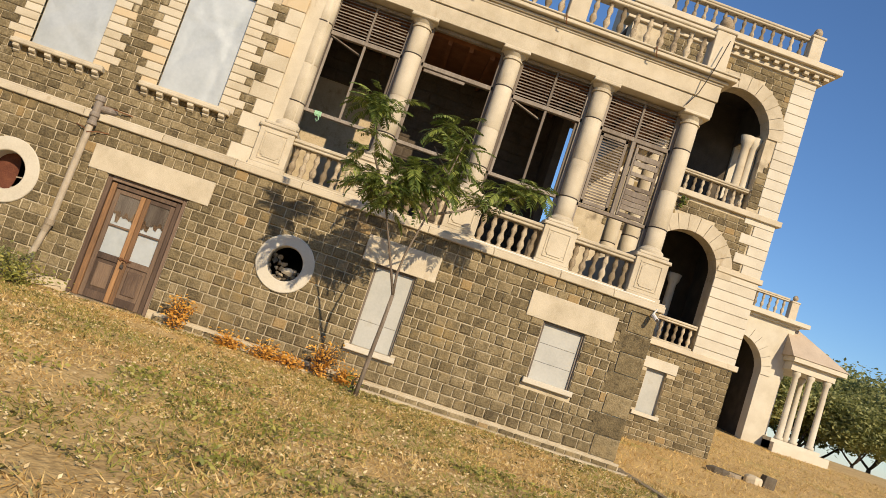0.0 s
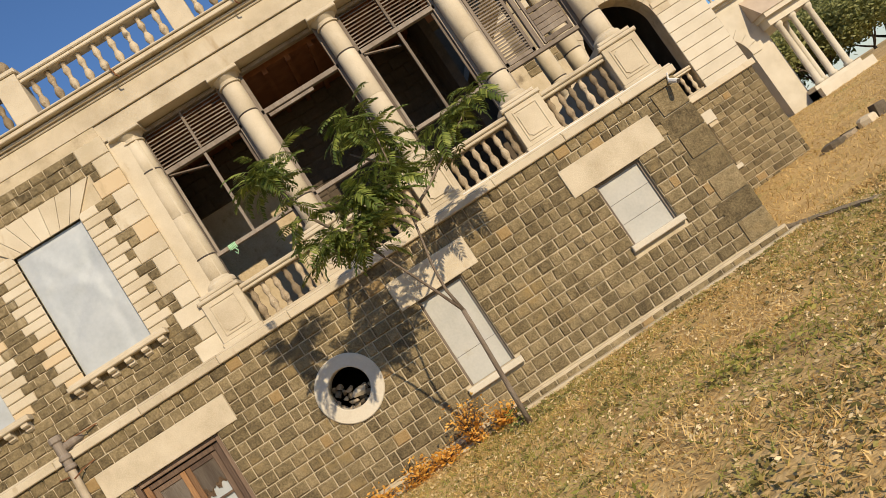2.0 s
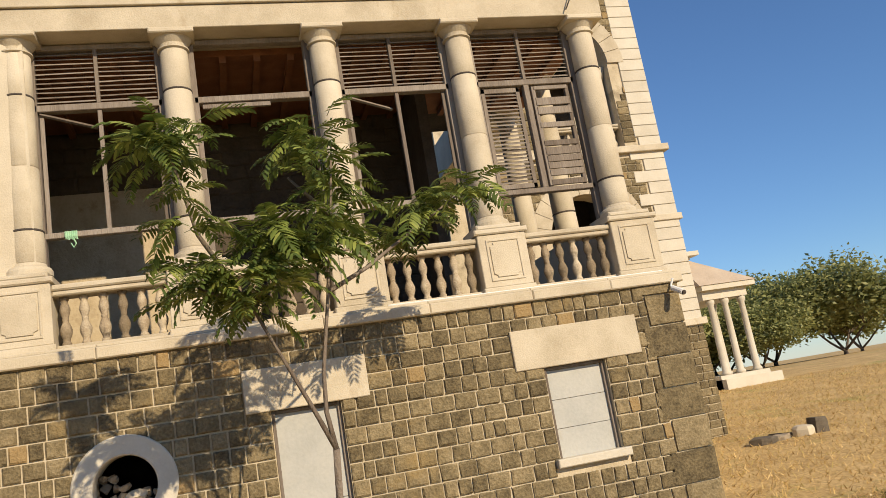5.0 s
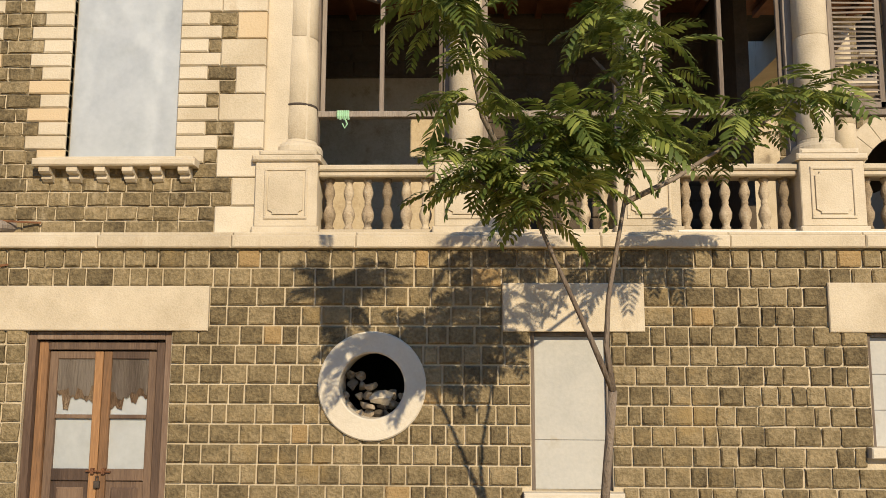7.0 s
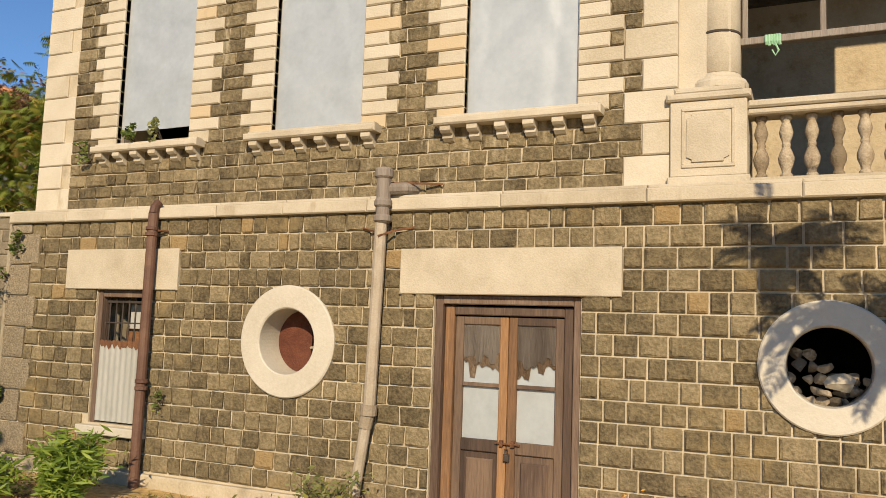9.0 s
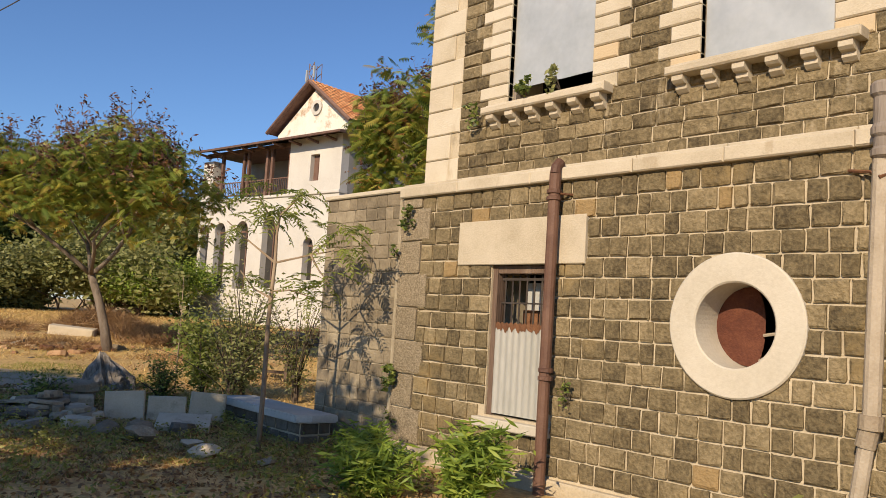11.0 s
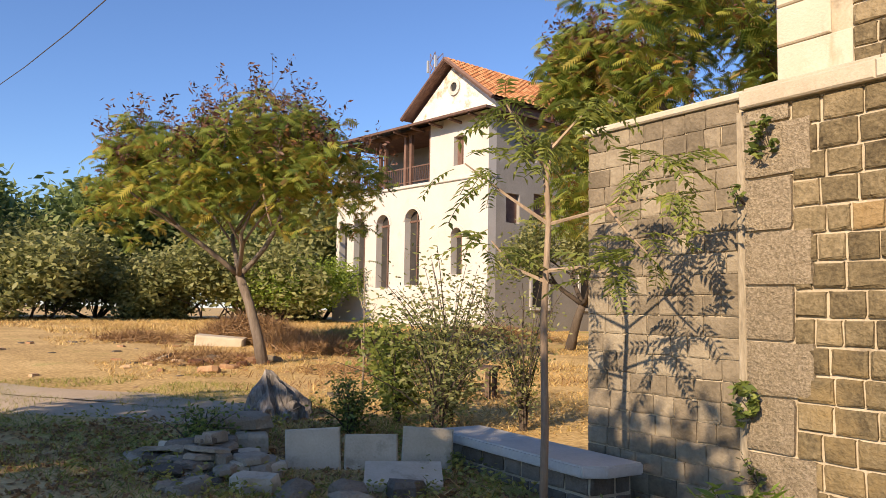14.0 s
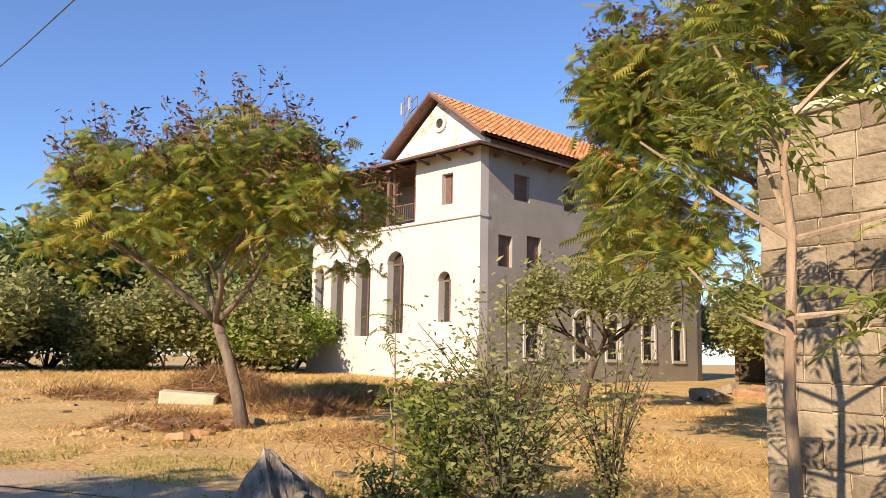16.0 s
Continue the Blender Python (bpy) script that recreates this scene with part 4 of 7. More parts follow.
part("upper_wall", bm, WHITEWASH, house)
boxes("ledge", WHITEWASH, house, (-9.75, 0.0, -0.12, 0.0, -0.8, hz(2.45)), soft=0.03)
boxes("band", WHITEWASH, house, (-9.72, 0.04, -0.08, 0.4, hz(6.5), hz(6.62)), soft=0.02)
for cx, half, sill, spring in ARCH:
    w = part("window", bmesh.new(), SHADE_GLASS, house)
    boxes("pane", SHADE_GLASS, w, (cx - half, cx + half, 0.3, 0.34, sill, spring + half))
    boxes("bar", HOUSE_WOOD, w, (cx - 0.03, cx + 0.03, 0.26, 0.3, sill, spring + half * 0.95), (cx - half, cx + half, 0.26, 0.3, spring - 0.04, spring + 0.04))
    bm = bmesh.new()
    arch_ring(bm, cx, spring, half, half + 0.12, -0.03, 0.1, count=9, gap=0.0)
    part("hood", bm, WHITEWASH, w)
w = part("window", bmesh.new(), HOUSE_WOOD, house)
boxes("shutter", HOUSE_WOOD, w, (-1.9, -1.63, 0.2, 0.24, hz(7.08), hz(8.2)), (-1.61, -1.34, 0.2, 0.24, hz(7.08), hz(8.2)), soft=0.01)
boxes("back_of_veranda", GREY_PLASTER, house, (-9.7, -3.28, 2.6, 2.8, hz(6.5), hz(8.95)))
boxes("veranda_ceiling", HOUSE_WOOD, house, (-9.7, -3.3, 0.15, 2.58, hz(8.86), hz(8.92)))
boxes("flat_roof", HOUSE_WOOD, house, (-9.9, -7.1, 2.25, 13.0, hz(9.42), hz(9.54)))
boxes("veranda_beam", HOUSE_WOOD, house, (-9.7, -3.3, 0.04, 0.2, hz(8.7), hz(8.85)))
boxes("veranda_floor", HOUSE_WOOD, house, (-9.7, -3.28, 0.4, 2.6, hz(6.3), hz(6.55)))
boxes("end_wall", WHITEWASH, house, (-9.7, -9.3, 0.4, 13.0, -0.8, hz(6.57)))
boxes("end_pier", WHITEWASH, house, (-9.7, -8.9, 0.0, 0.6, hz(6.57), hz(8.5)))
for k, x in enumerate((-3.35, -4.6, -4.95, -6.3, -6.65, -8.3)):
    boxes("post", HOUSE_WOOD, house, (x - 0.07, x + 0.07, 0.05, 0.19, hz(6.57), hz(8.75)), soft=0.01)
for z in (7.35, 6.75):
    boxes("railing", HOUSE_WOOD, house, (-8.9, -3.35, 0.1, 0.14, hz(z), hz(z) + 0.05))
for k in range(44):
    x = -8.85 + 0.125 * k
    boxes("railing_bar", HOUSE_WOOD, house, (x, x + 0.025, 0.11, 0.13, hz(6.75), hz(7.37)))
SIDE = [(0.88, 0.36, 4.87, 5.97, True), (2.42, 0.4, 4.95, 6.1, True), (1.75, 0.42, 7.3, 8.25, False), (4.6, 0.42, 7.3, 8.25, False)]
side_arches = [(v, 0.45, hz(1.78), hz(3.08)) for v in (2.4, 5.25, 7.32, 9.88, 12.25)]
side = part("side_wall", bmesh.new(), GREY_PLASTER, house)
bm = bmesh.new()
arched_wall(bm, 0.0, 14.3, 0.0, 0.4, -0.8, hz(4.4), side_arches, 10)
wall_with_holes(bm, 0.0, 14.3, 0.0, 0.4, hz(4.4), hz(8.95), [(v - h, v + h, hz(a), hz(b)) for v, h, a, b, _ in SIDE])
sw = part("plaster", bm, GREY_PLASTER, side)
sw.matrix_basis = Matrix.Translation((0.0, 0.4, 0)) @ pose(0, 0, 0, 0, 0, 90)
for v, h, s, sp in side_arches:
    bm = bmesh.new()
    box(bm, v - h, v + h, 0.25, 0.29, s, sp + h)
    o = part("side_window_pane", bm, SHADE_GLASS, side)
    o.matrix_basis = sw.matrix_basis
    bm = bmesh.new()
    box(bm, v - h - 0.1, v + h + 0.1, -0.06, 0.0, s - 0.12, s)
    arch_ring(bm, v, sp, h, h + 0.12, -0.04, 0.1, count=7, gap=0.0)
    box(bm, v - h - 0.12, v - h, -0.04, 0.1, s, sp)
    box(bm, v + h, v + h + 0.12, -0.04, 0.1, s, sp)
    o = part("side_window_frame", bm, WHITEWASH, side)
    o.matrix_basis = sw.matrix_basis
for v, h, a, b, rounded in SIDE:
    bm = bmesh.new()
    box(bm, v - h, v + h, 0.15, 0.2, hz(a), hz(b))
    o = part("side_shutter", bm, HOUSE_WOOD, side)
    o.matrix_basis = sw.matrix_basis
boxes("back_wall", GREY_PLASTER, house, (-9.7, 0.0, 14.3, 14.7, -0.8, hz(8.95)))
# pent eave
bm = bmesh.new()
for a, b, c, d in (((-9.9, -0.75), (0.6, -0.75), (-1.8, 2.2), (-9.9, 2.2)), ((0.6, -0.75), (0.6, 14.6), (-1.8, 14.6), (-1.8, 2.2))):
    lo, up = hz(8.78), hz(9.62)
    q = [bm.verts.new((*p, zz)) for p, zz in ((a, lo), (b, lo), (c, up), (d, up))]
    q2 = [bm.verts.new((*p, zz + 0.09)) for p, zz in ((a, lo), (b, lo), (c, up), (d, up))]
    bm.faces.new(q2)
    bm.faces.new(q[::-1])
    for i in range(4):
        bm.faces.new((q[i], q[(i + 1) % 4], q2[(i + 1) % 4], q2[i]))
part("pent_eave", bm, HOUSE_WOOD, house, "dark timber pent eave")
for k in range(9):
    bm = bmesh.new()
    tube(bm, [(-0.4 - 1.1 * k, -0.65, hz(8.75)), (-0.4 - 1.1 * k, 0.05, hz(8.68))], 0.06, 5)
    part("eave_bracket", bm, HOUSE_WOOD, house)
for k in range(9):
    bm = bmesh.new()
    tube(bm, [(0.55, 0.7 + 1.5 * k, hz(8.75)), (0.0, 0.7 + 1.5 * k, hz(8.68))], 0.07, 5)
    part("eave_bracket", bm, HOUSE_WOOD, house)
# gable block with tiled roof
GC, GW, GY = -4.48, 2.6, 2.2
bm = bmesh.new()
outline = [(GC - GW, hz(9.2)), (GC + GW, hz(9.2)), (GC + GW, hz(10.02)), (GC, hz(11.97)), (GC - GW, hz(10.02))]
front = [bm.verts.new((x, GY, z)) for x, z in outline]
back = [bm.verts.new((x, GY + 0.3, z)) for x, z in outline]
bm.faces.new(front)
bm.faces.new(back[::-1])
for i in range(5):
    bm.faces.new((back[i], back[(i + 1) % 5], front[(i + 1) % 5], front[i]))
part("gable", bm, GABLE_WASH, house)
boxes("clerestory", HOUSE_WOOD, house, (GC - GW, GC + GW, GY + 0.3, 13.8, hz(8.9), hz(10.05)))
bm = bmesh.new()
ring = []
for r, y in ((0.2, 0.05), (0.2, -0.08), (0.36, -0.08), (0.36, 0.0)):
    ring.append([bm.verts.new((GC + 0.14 + r * math.cos(2 * math.pi * k / 24), GY + y, hz(11.05) + r * math.sin(2 * math.pi * k / 24))) for k in range(24)])
for a, b in zip(ring, ring[1:]):
    for k in range(24):
        bm.faces.new((a[k], a[(k + 1) % 24], b[(k + 1) % 24], b[k]))
part("roundel", bm, WHITEWASH, house)
bm = bmesh.new()
bm.faces.new([bm.verts.new((GC + 0.14 + 0.2 * math.cos(2 * math.pi * k / 24), GY - 0.012, hz(11.05) + 0.2 * math.sin(2 * math.pi * k / 24))) for k in range(24)])
part("roundel_hole", bm, SHADE_GLASS, house)
slope = math.atan2(2.15, 2.87)
for sx in (-1, 1):
    roof = part("roof", bmesh.new(), ROOF_TILE, house, "orange clay tiled roof slope")
    bm = bmesh.new()
    n = 16
    for i in range(n):
        for j in range(44):
            d0, d1 = i * 3.62 / n, (i + 1.12) * 3.62 / n
            y0 = 1.78 + j * 0.28
            x0, x1 = GC + sx * d0 * math.cos(slope), GC + sx * d1 * math.cos(slope)
            z0, z1 = hz(12.27) - d0 * math.sin(slope), hz(12.27) - d1 * math.sin(slope) + 0.03
            m = y0 + 0.155
            q = [bm.verts.new(p) for p in ((x0, y0, z0), (x0, m, z0 + 0.05), (x0, y0 + 0.28, z0), (x1, y0, z1), (x1, m, z1 + 0.05), (x1, y0 + 0.28, z1))]
            bm.faces.new((q[0], q[1], q[4], q[3]))
            bm.faces.new((q[1], q[2], q[5], q[4]))
    tiles = part("tiles", bm, ROOF_TILE, roof)
    tagged(tiles, kind="stuff")
    bm = bmesh.new()
    tube(bm, [(GC, 1.75, hz(12.22)), (GC + sx * 3.62 * math.cos(slope), 1.75, hz(12.22) - 3.62 * math.sin(slope))], 0.1, 5)
    part("bargeboard", bm, HOUSE_WOOD, house)
    bm = bmesh.new()
    q = [bm.verts.new(p) for p in ((GC, 1.76, hz(12.19)), (GC, 14.0, hz(12.19)), (GC + sx * 3.6 * math.cos(slope), 14.0, hz(12.19) - 3.6 * math.sin(slope)), (GC + sx * 3.6 * math.cos(slope), 1.76, hz(12.19) - 3.6 * math.sin(slope)))]
    bm.faces.new(q)
    part("roof_lining", bm, HOUSE_WOOD, roof)


# ---- trees and plants ----
def leaf_cloud(centres, count, spread, size, seed, flat=0.6, long=2.2, droop=0.0):
    """Loose leaves about the centres: vertices and faces of small pointed blades."""
    r = np.random.RandomState(seed)
    c = np.asarray(centres)
    pick = r.randint(0, len(c), count)
    off = r.normal(size=(count, 3))
    off /= np.linalg.norm(off, axis=1)[:, None]
    off *= (r.rand(count) ** 0.5)[:, None] * spread
    off[:, 2] *= flat
    p = c[pick] + off
    d = r.normal(size=(count, 3))
    d[:, 2] = d[:, 2] * 0.5 - droop
    d /= np.linalg.norm(d, axis=1)[:, None]
    s = np.cross(d, r.normal(size=(count, 3)))
    s /= np.linalg.norm(s, axis=1)[:, None]
    ln = size * r.uniform(0.6, 1.4, count)[:, None]
    wd = ln / long
    v = np.stack([p - d * ln / 2, p + s * wd / 2 + d * ln * 0.05, p + d * ln / 2, p - s * wd / 2 + d * ln * 0.05], 1).reshape(-1, 3)
    return v, np.arange(count * 4).reshape(-1, 4)


def foliage(name, cloud, mat, parent, label="", kind=""):
    v, f = cloud
    me = bpy.data.meshes.new(name)
    me.from_pydata(v.tolist(), [], f.tolist())
    me.materials.append(mat)
    ob = new(name, me)
    ob.parent = parent
    return tagged(ob, label, kind=kind)


def limbs(start, direction, length, radius, depth, r, out, tips, bend=0.35, split=3, shrink=0.68):
    """Grows a limb and its forks: lists of (points, radii), and the twig ends."""
    pts, rad, p, d = [Vector(start)], [radius], Vector(start), Vector(direction).normalized()
    for k in range(4):
        d = (d + Vector((r.uniform(-1, 1), r.uniform(-1, 1), r.uniform(-0.4, 0.8))) * bend * 0.4).normalized()
        p = p + d * length / 4
        pts.append(p.copy())
        rad.append(radius * (1 - 0.35 * (k + 1) / 4))
    out.append((pts, rad))
    if depth <= 1:
        tips.extend([pts[2], pts[3], pts[4]])
    if depth == 0:
        return
    for _ in range(split):
        nd = (d + Vector((r.uniform(-1, 1), r.uniform(-1, 1), r.uniform(-0.35, 0.75))) * 0.95).normalized()
        limbs(pts[r.choice((3, 4))], nd, length * shrink * r.uniform(0.8, 1.15), rad[-1] * 0.68, depth - 1, r, out, tips, bend, split, shrink)


def frond_cloud(centres, count, spread, length, seed, flat=0.8, segs=7, wide=0.3, droop=0.3):
    """Feathered leaves: each a drooping spine edged by pointed leaflets."""
    r = np.random.RandomState(seed)
    c = np.asarray(centres)
    off = r.normal(size=(count, 3))
    off /= np.linalg.norm(off, axis=1)[:, None]
    off *= (r.rand(count) ** 0.5)[:, None] * spread
    off[:, 2] *= flat
    p = c[r.randint(0, len(c), count)] + off
    a = r.uniform(0, 6.283, count)
    d = np.stack([np.cos(a), np.sin(a), r.uniform(-0.7, 0.5, count)], 1)
    s = np.stack([-np.sin(a), np.cos(a), r.uniform(-1.0, 1.0, count)], 1)
    ln = length * r.uniform(0.6, 1.3, count)[:, None]
    down = np.array([0, 0, -1.0]) * droop
    verts = []
    for k in range(segs + 1):
        q = k / segs
        verts.append(p + ln * (d * q + down * q * q))
    for k in range(segs):
        q = (k + 0.5) / segs
        reach = ln * wide * (0.45 + 0.75 * math.sin(math.pi * (0.12 + 0.8 * q)))
        mid = p + ln * (d * (q + 0.13) + down * (q + 0.13) ** 2)
        sag = np.array([0, 0, -0.35])
        verts.append(mid + reach * (s + sag))
        verts.append(mid + reach * (-s + sag))
    n = 3 * segs + 1
    v = np.stack(verts, 1).reshape(-1, 3)
    one = []
    for k in range(segs):
        one += [(k, k + 1, segs + 1 + 2 * k), (k + 1, k, segs + 2 + 2 * k)]
    f = (np.arange(count)[:, None, None] * n + np.array(one)[None]).reshape(-1, 3)
    return v, f


def tree(name, label, at, trunk, first, radius, depth, seed, leaves, size, spread, mat, bark=BARK, lean=(0, 0), split=3, flat=0.7, shrink=0.68, extra=None, group="", droop=0.1, feather=False, within=None, hang=0.0):
    r = random.Random(seed)
    x, y = at
    t = thing(name, label, "tree", (x, y, ground_height(x, y) - 0.1), group)
    out, tips = [], []
    top = Vector((lean[0], lean[1], trunk))
    tr = [Vector((0, 0, 0)), Vector((lean[0] * 0.25, lean[1] * 0.25, trunk * 0.35)), Vector((lean[0] * 0.6, lean[1] * 0.6, trunk * 0.7)), top]
    bm = bmesh.new()
    tube(bm, tr, [radius * 1.35, radius * 1.05, radius * 0.95, radius * 0.85], 9)
    part("trunk", bm, bark, t, smooth=True)
    for k in range(split + 1):
        a = 2 * math.pi * (k + r.uniform(-0.3, 0.3)) / (split + 1)
        limbs(top, (math.cos(a) * 0.8, math.sin(a) * 0.8, r.uniform(0.3, 1.0) if trunk > 1 else r.uniform(0.15, 0.9)), first, radius * 0.62, depth, r, out, tips, split=split, shrink=shrink)
    if within:
        c, e = Vector(within[:3]), within[3:]
        inside = lambda q: sum(((q[i] - c[i]) / e[i]) ** 2 for i in range(3)) < 1
        tips = [q for q in tips if inside(q)]
        out = [o for o in out if inside(o[0][-1]) or o[1][0] > radius * 0.5]
    if feather and trunk > 1:
        tips = tips[::2]
        c, e = Vector(within[:3]), within[3:]
        for _ in range(len(tips)):
            d = Vector((r.gauss(0, 1), r.gauss(0, 1), r.gauss(0, 1))).normalized() * r.uniform(0.55, 0.97)
            tips.append(c + Vector((d.x * e[0], d.y * e[1], abs(d.z) * e[2])))
        tips += [q - Vector((0, 0, r.uniform(0.3, 1.0) * hang)) for q in tips[::2] if hang and math.hypot(q.x, q.y) > 1.0 and q.z < trunk + 3.2]
    bm = bmesh.new()
    for pts, rad in out:
        tube(bm, pts, rad, 5)
    part("branchwork", bm, bark, t, smooth=True)
    leafy = tips
    if extra:
        # the topmost twigs carry pods and few leaves
        leafy = [q for q in tips if q.z < within[2] + within[5] * 0.7 or r.random() < 0.3]
    cloud = frond_cloud(leafy, leaves, spread, size, seed, flat, droop=droop) if feather else leaf_cloud(tips, leaves, spread, size, seed, flat, 2.2, droop)
    foliage("crown", cloud, mat, t, kind="stuff")
    if extra:
        # bare twigs with dark pods that stand out of the crown
        high = sorted(tips, key=lambda q: -q.z - 0.4 * math.hypot(q.x, q.y))[:max(3, len(tips) * 4 // 5)]
        bm = bmesh.new()
        ends = []
        for _ in range(extra // 14):
            q = r.choice(high)
            e = q + Vector((r.uniform(-0.3, 0.3), r.uniform(-0.3, 0.3), r.uniform(0.15, 0.7)))
            tube(bm, [q, (q + e) / 2 + Vector((r.uniform(-0.05, 0.05), 0, 0)), e], [0.006, 0.004, 0.003], 3)
            ends += [e, q + (e - q) * 0.75, q + (e - q) * 0.5]
        part("twig", bm, bark, t, "thin bare twigs", kind="stuff")
        foliage("seed_pod", leaf_cloud(ends, extra, 0.13, 0.1, seed + 1, 1.0, 2.8, 0.4), LEAF_POD, t, kind="stuff")
        foliage("dry_leaves", frond_cloud(tips, leaves // 4, spread * 1.1, size * 0.55, seed + 2, flat, 5, 0.25, droop), LEAF_RUSTY, t, "brown dried leaves", kind="stuff")
    return t


tree("yard_tree", "spreading tree with yellowing leaves and brown pods", (-21.2, 14.4), 1.75, 1.5, 0.095, 3, 4, 7500, 0.2, 0.34, LEAF_AUTUMN, BARK, (-0.5, -0.35), 3, 0.5, 0.82, 6500, "", 0.25, True, (-0.55, -0.25, 3.35, 2.9, 2.75, 2.1), 0.9)
tree("flowering_tree", "large feathery tree with orange pods behind the wall", (-14.5, 20.2), 3.0, 1.95, 0.18, 3, 21, 13500, 0.23, 0.5, LEAF_AUTUMN, BARK, (0.1, 0.1), 3, 0.55, 0.82, 9000, "", 0.25, True, (0.0, 0.0, 5.0, 3.8, 3.2, 4.2), 2.4)
tree("dusty_tree", "small dusty olive tree beside the house", (-23.0, 23.6), 1.3, 1.1, 0.12, 3, 31, 9000, 0.13, 0.5, LEAF_DUST, BARK_DARK, (0.5, 0), 3, 0.9, 0.7)
# trees on the open side of the yard that shade the track
tree("shade_tree", "broad leafy tree on the open side of the yard", (-11.6, 2.6), 2.2, 1.45, 0.2, 3, 45, 9000, 0.24, 0.7, LEAF_DUST, BARK, (0, 0), 3, 0.7, 0.78)
tree("shade_tree", "broad leafy tree on the open side of the yard", (-8.7, 3.0), 2.6, 1.3, 0.2, 3, 48, 15000, 0.24, 0.7, LEAF_DUST, BARK, (0, 0), 3, 0.7, 0.78)

# woods behind the yard
wrng = random.Random(5)
woods = [(-47 + wrng.uniform(-3, 3), -8 + 3.4 * k + wrng.uniform(-1.2, 1.2)) for k in range(12)]
woods += [(-41 + wrng.uniform(-2, 2), -4 + 3.2 * k + wrng.uniform(-1, 1)) for k in range(9)]
proto = None
for i, (x, y) in enumerate(woods):
    k = wrng.uniform(0.9, 1.35) * (1.0 if i < 12 else 0.55)
    if i in (0, 6, 12):
        proto = tree("thorn_tree", "dark dusty thorn tree at the edge of the yard", (x, y), 0.35, 2.3, 0.16, 3, 60 + i, 16000, 0.36, 1.45, (LEAF_DARK, LEAF_DARK, LEAF_DUST)[i // 6], BARK_DARK, (0, 0), 3, 0.9, 0.8, None, "woods", 0.5 if i < 12 else 0.1)
    else:
        copy_thing(proto, pose(x, y, ground_height(x, y) - 0.6 - (0.5 if i >= 12 else 0), 0, 0, wrng.uniform(0, 360)) @ Matrix.Diagonal((k, k, k, 1)))
for x, y in ((-27.5, 41.5), (-24.5, 39.5), (-21.5, 38), (-18, 37), (-14, 38)):
    copy_thing(proto, pose(x, y, ground_height(x, y) - 0.4, 0, 0, 20 * x) @ Matrix.Diagonal((0.8, 0.8, 0.8, 1)))
for i in range(8):
    x, y = 24 + 3.4 * i, 60 + wrng.uniform(-3, 3)
    k = wrng.uniform(0.8, 1.1)
    copy_thing(proto, pose(x, y, ground_height(x, y) - 0.1, 0, 0, wrng.uniform(0, 360)) @ Matrix.Diagonal((k, k, k, 1)))
for x, y in ((-19.0, 33.5), (-16.0, 33.0), (-12.5, 33.5)):
    copy_thing(proto, pose(x, y, ground_height(x, y) - 0.3, 0, 0, 61 * x) @ Matrix.Diagonal((1.1, 1.1, 1.5, 1)))
for x, y in ((29, 66), (33, 68), (37, 66), (41, 69)):
    copy_thing(proto, pose(x, y, ground_height(x, y) - 1.1, 0, 0, 41 * x) @ Matrix.Diagonal((1.25, 1.25, 1.35, 1)))
tree("green_bush", "rounded bright green bush beside the house", (-38.5, 22.0), 0.3, 1.15, 0.1, 3, 91, 12000, 0.16, 0.8, LEAF_BUSH, BARK_DARK, (0, 0), 3, 0.9, 0.72, None, "", 0.3)
for x, y in ((-44, 24), (-48, 28), (-43, 31), (-52, 21)):
    copy_thing(proto, pose(x, y, ground_height(x, y) - 0.5, 0, 0, 37 * x) @ Matrix.Diagonal((1.0, 1.0, 1.0, 1)))
for x, y in ((-37.5, 52.5), (-34, 53), (-30.5, 53), (-27, 52), (-35, 57)):
    copy_thing(proto, pose(x, y, ground_height(x, y) - 0.5, 0, 0, 53 * x) @ Matrix.Diagonal((0.75, 0.75, 0.85, 1)))

# ---- door ----
door = thing("door_1", "weathered double door with patched tin panels, padlocked", "door", ((DOOR[0] + DOOR[1]) / 2, W + 0.06, 0.22), kind="structure")
dw, dh = (DOOR[1] - DOOR[0]) / 2, DOOR[3] - 0.22
for sx in (-1, 1):
    boxes("outer_jamb", OLD_FRAME, door, (min(sx * dw, sx * (dw - 0.07)), max(sx * dw, sx * (dw - 0.07)), -0.03, 0.12, 0, dh), soft=0.008)
    boxes("inner_jamb", DOOR_WOOD if sx > 0 else RED_WOOD, door, (min(sx * (dw - 0.075), sx * (dw - 0.16)), max(sx * (dw - 0.075), sx * (dw - 0.16)), 0.02, 0.12, 0, dh - 0.09), soft=0.008)
boxes("outer_head", OLD_FRAME, door, (-dw + 0.07, dw - 0.07, -0.03, 0.12, dh - 0.08, dh), soft=0.008)
boxes("inner_head", DOOR_WOOD, door, (-dw + 0.16, dw - 0.16, 0.02, 0.12, dh - 0.17, dh - 0.095), soft=0.008)
boxes("threshold", GRANITE, door, (-dw, dw, -0.12, 0.15, -0.12, 0.0), soft=0.01)
lw = dw - 0.165
drng = random.Random(23)
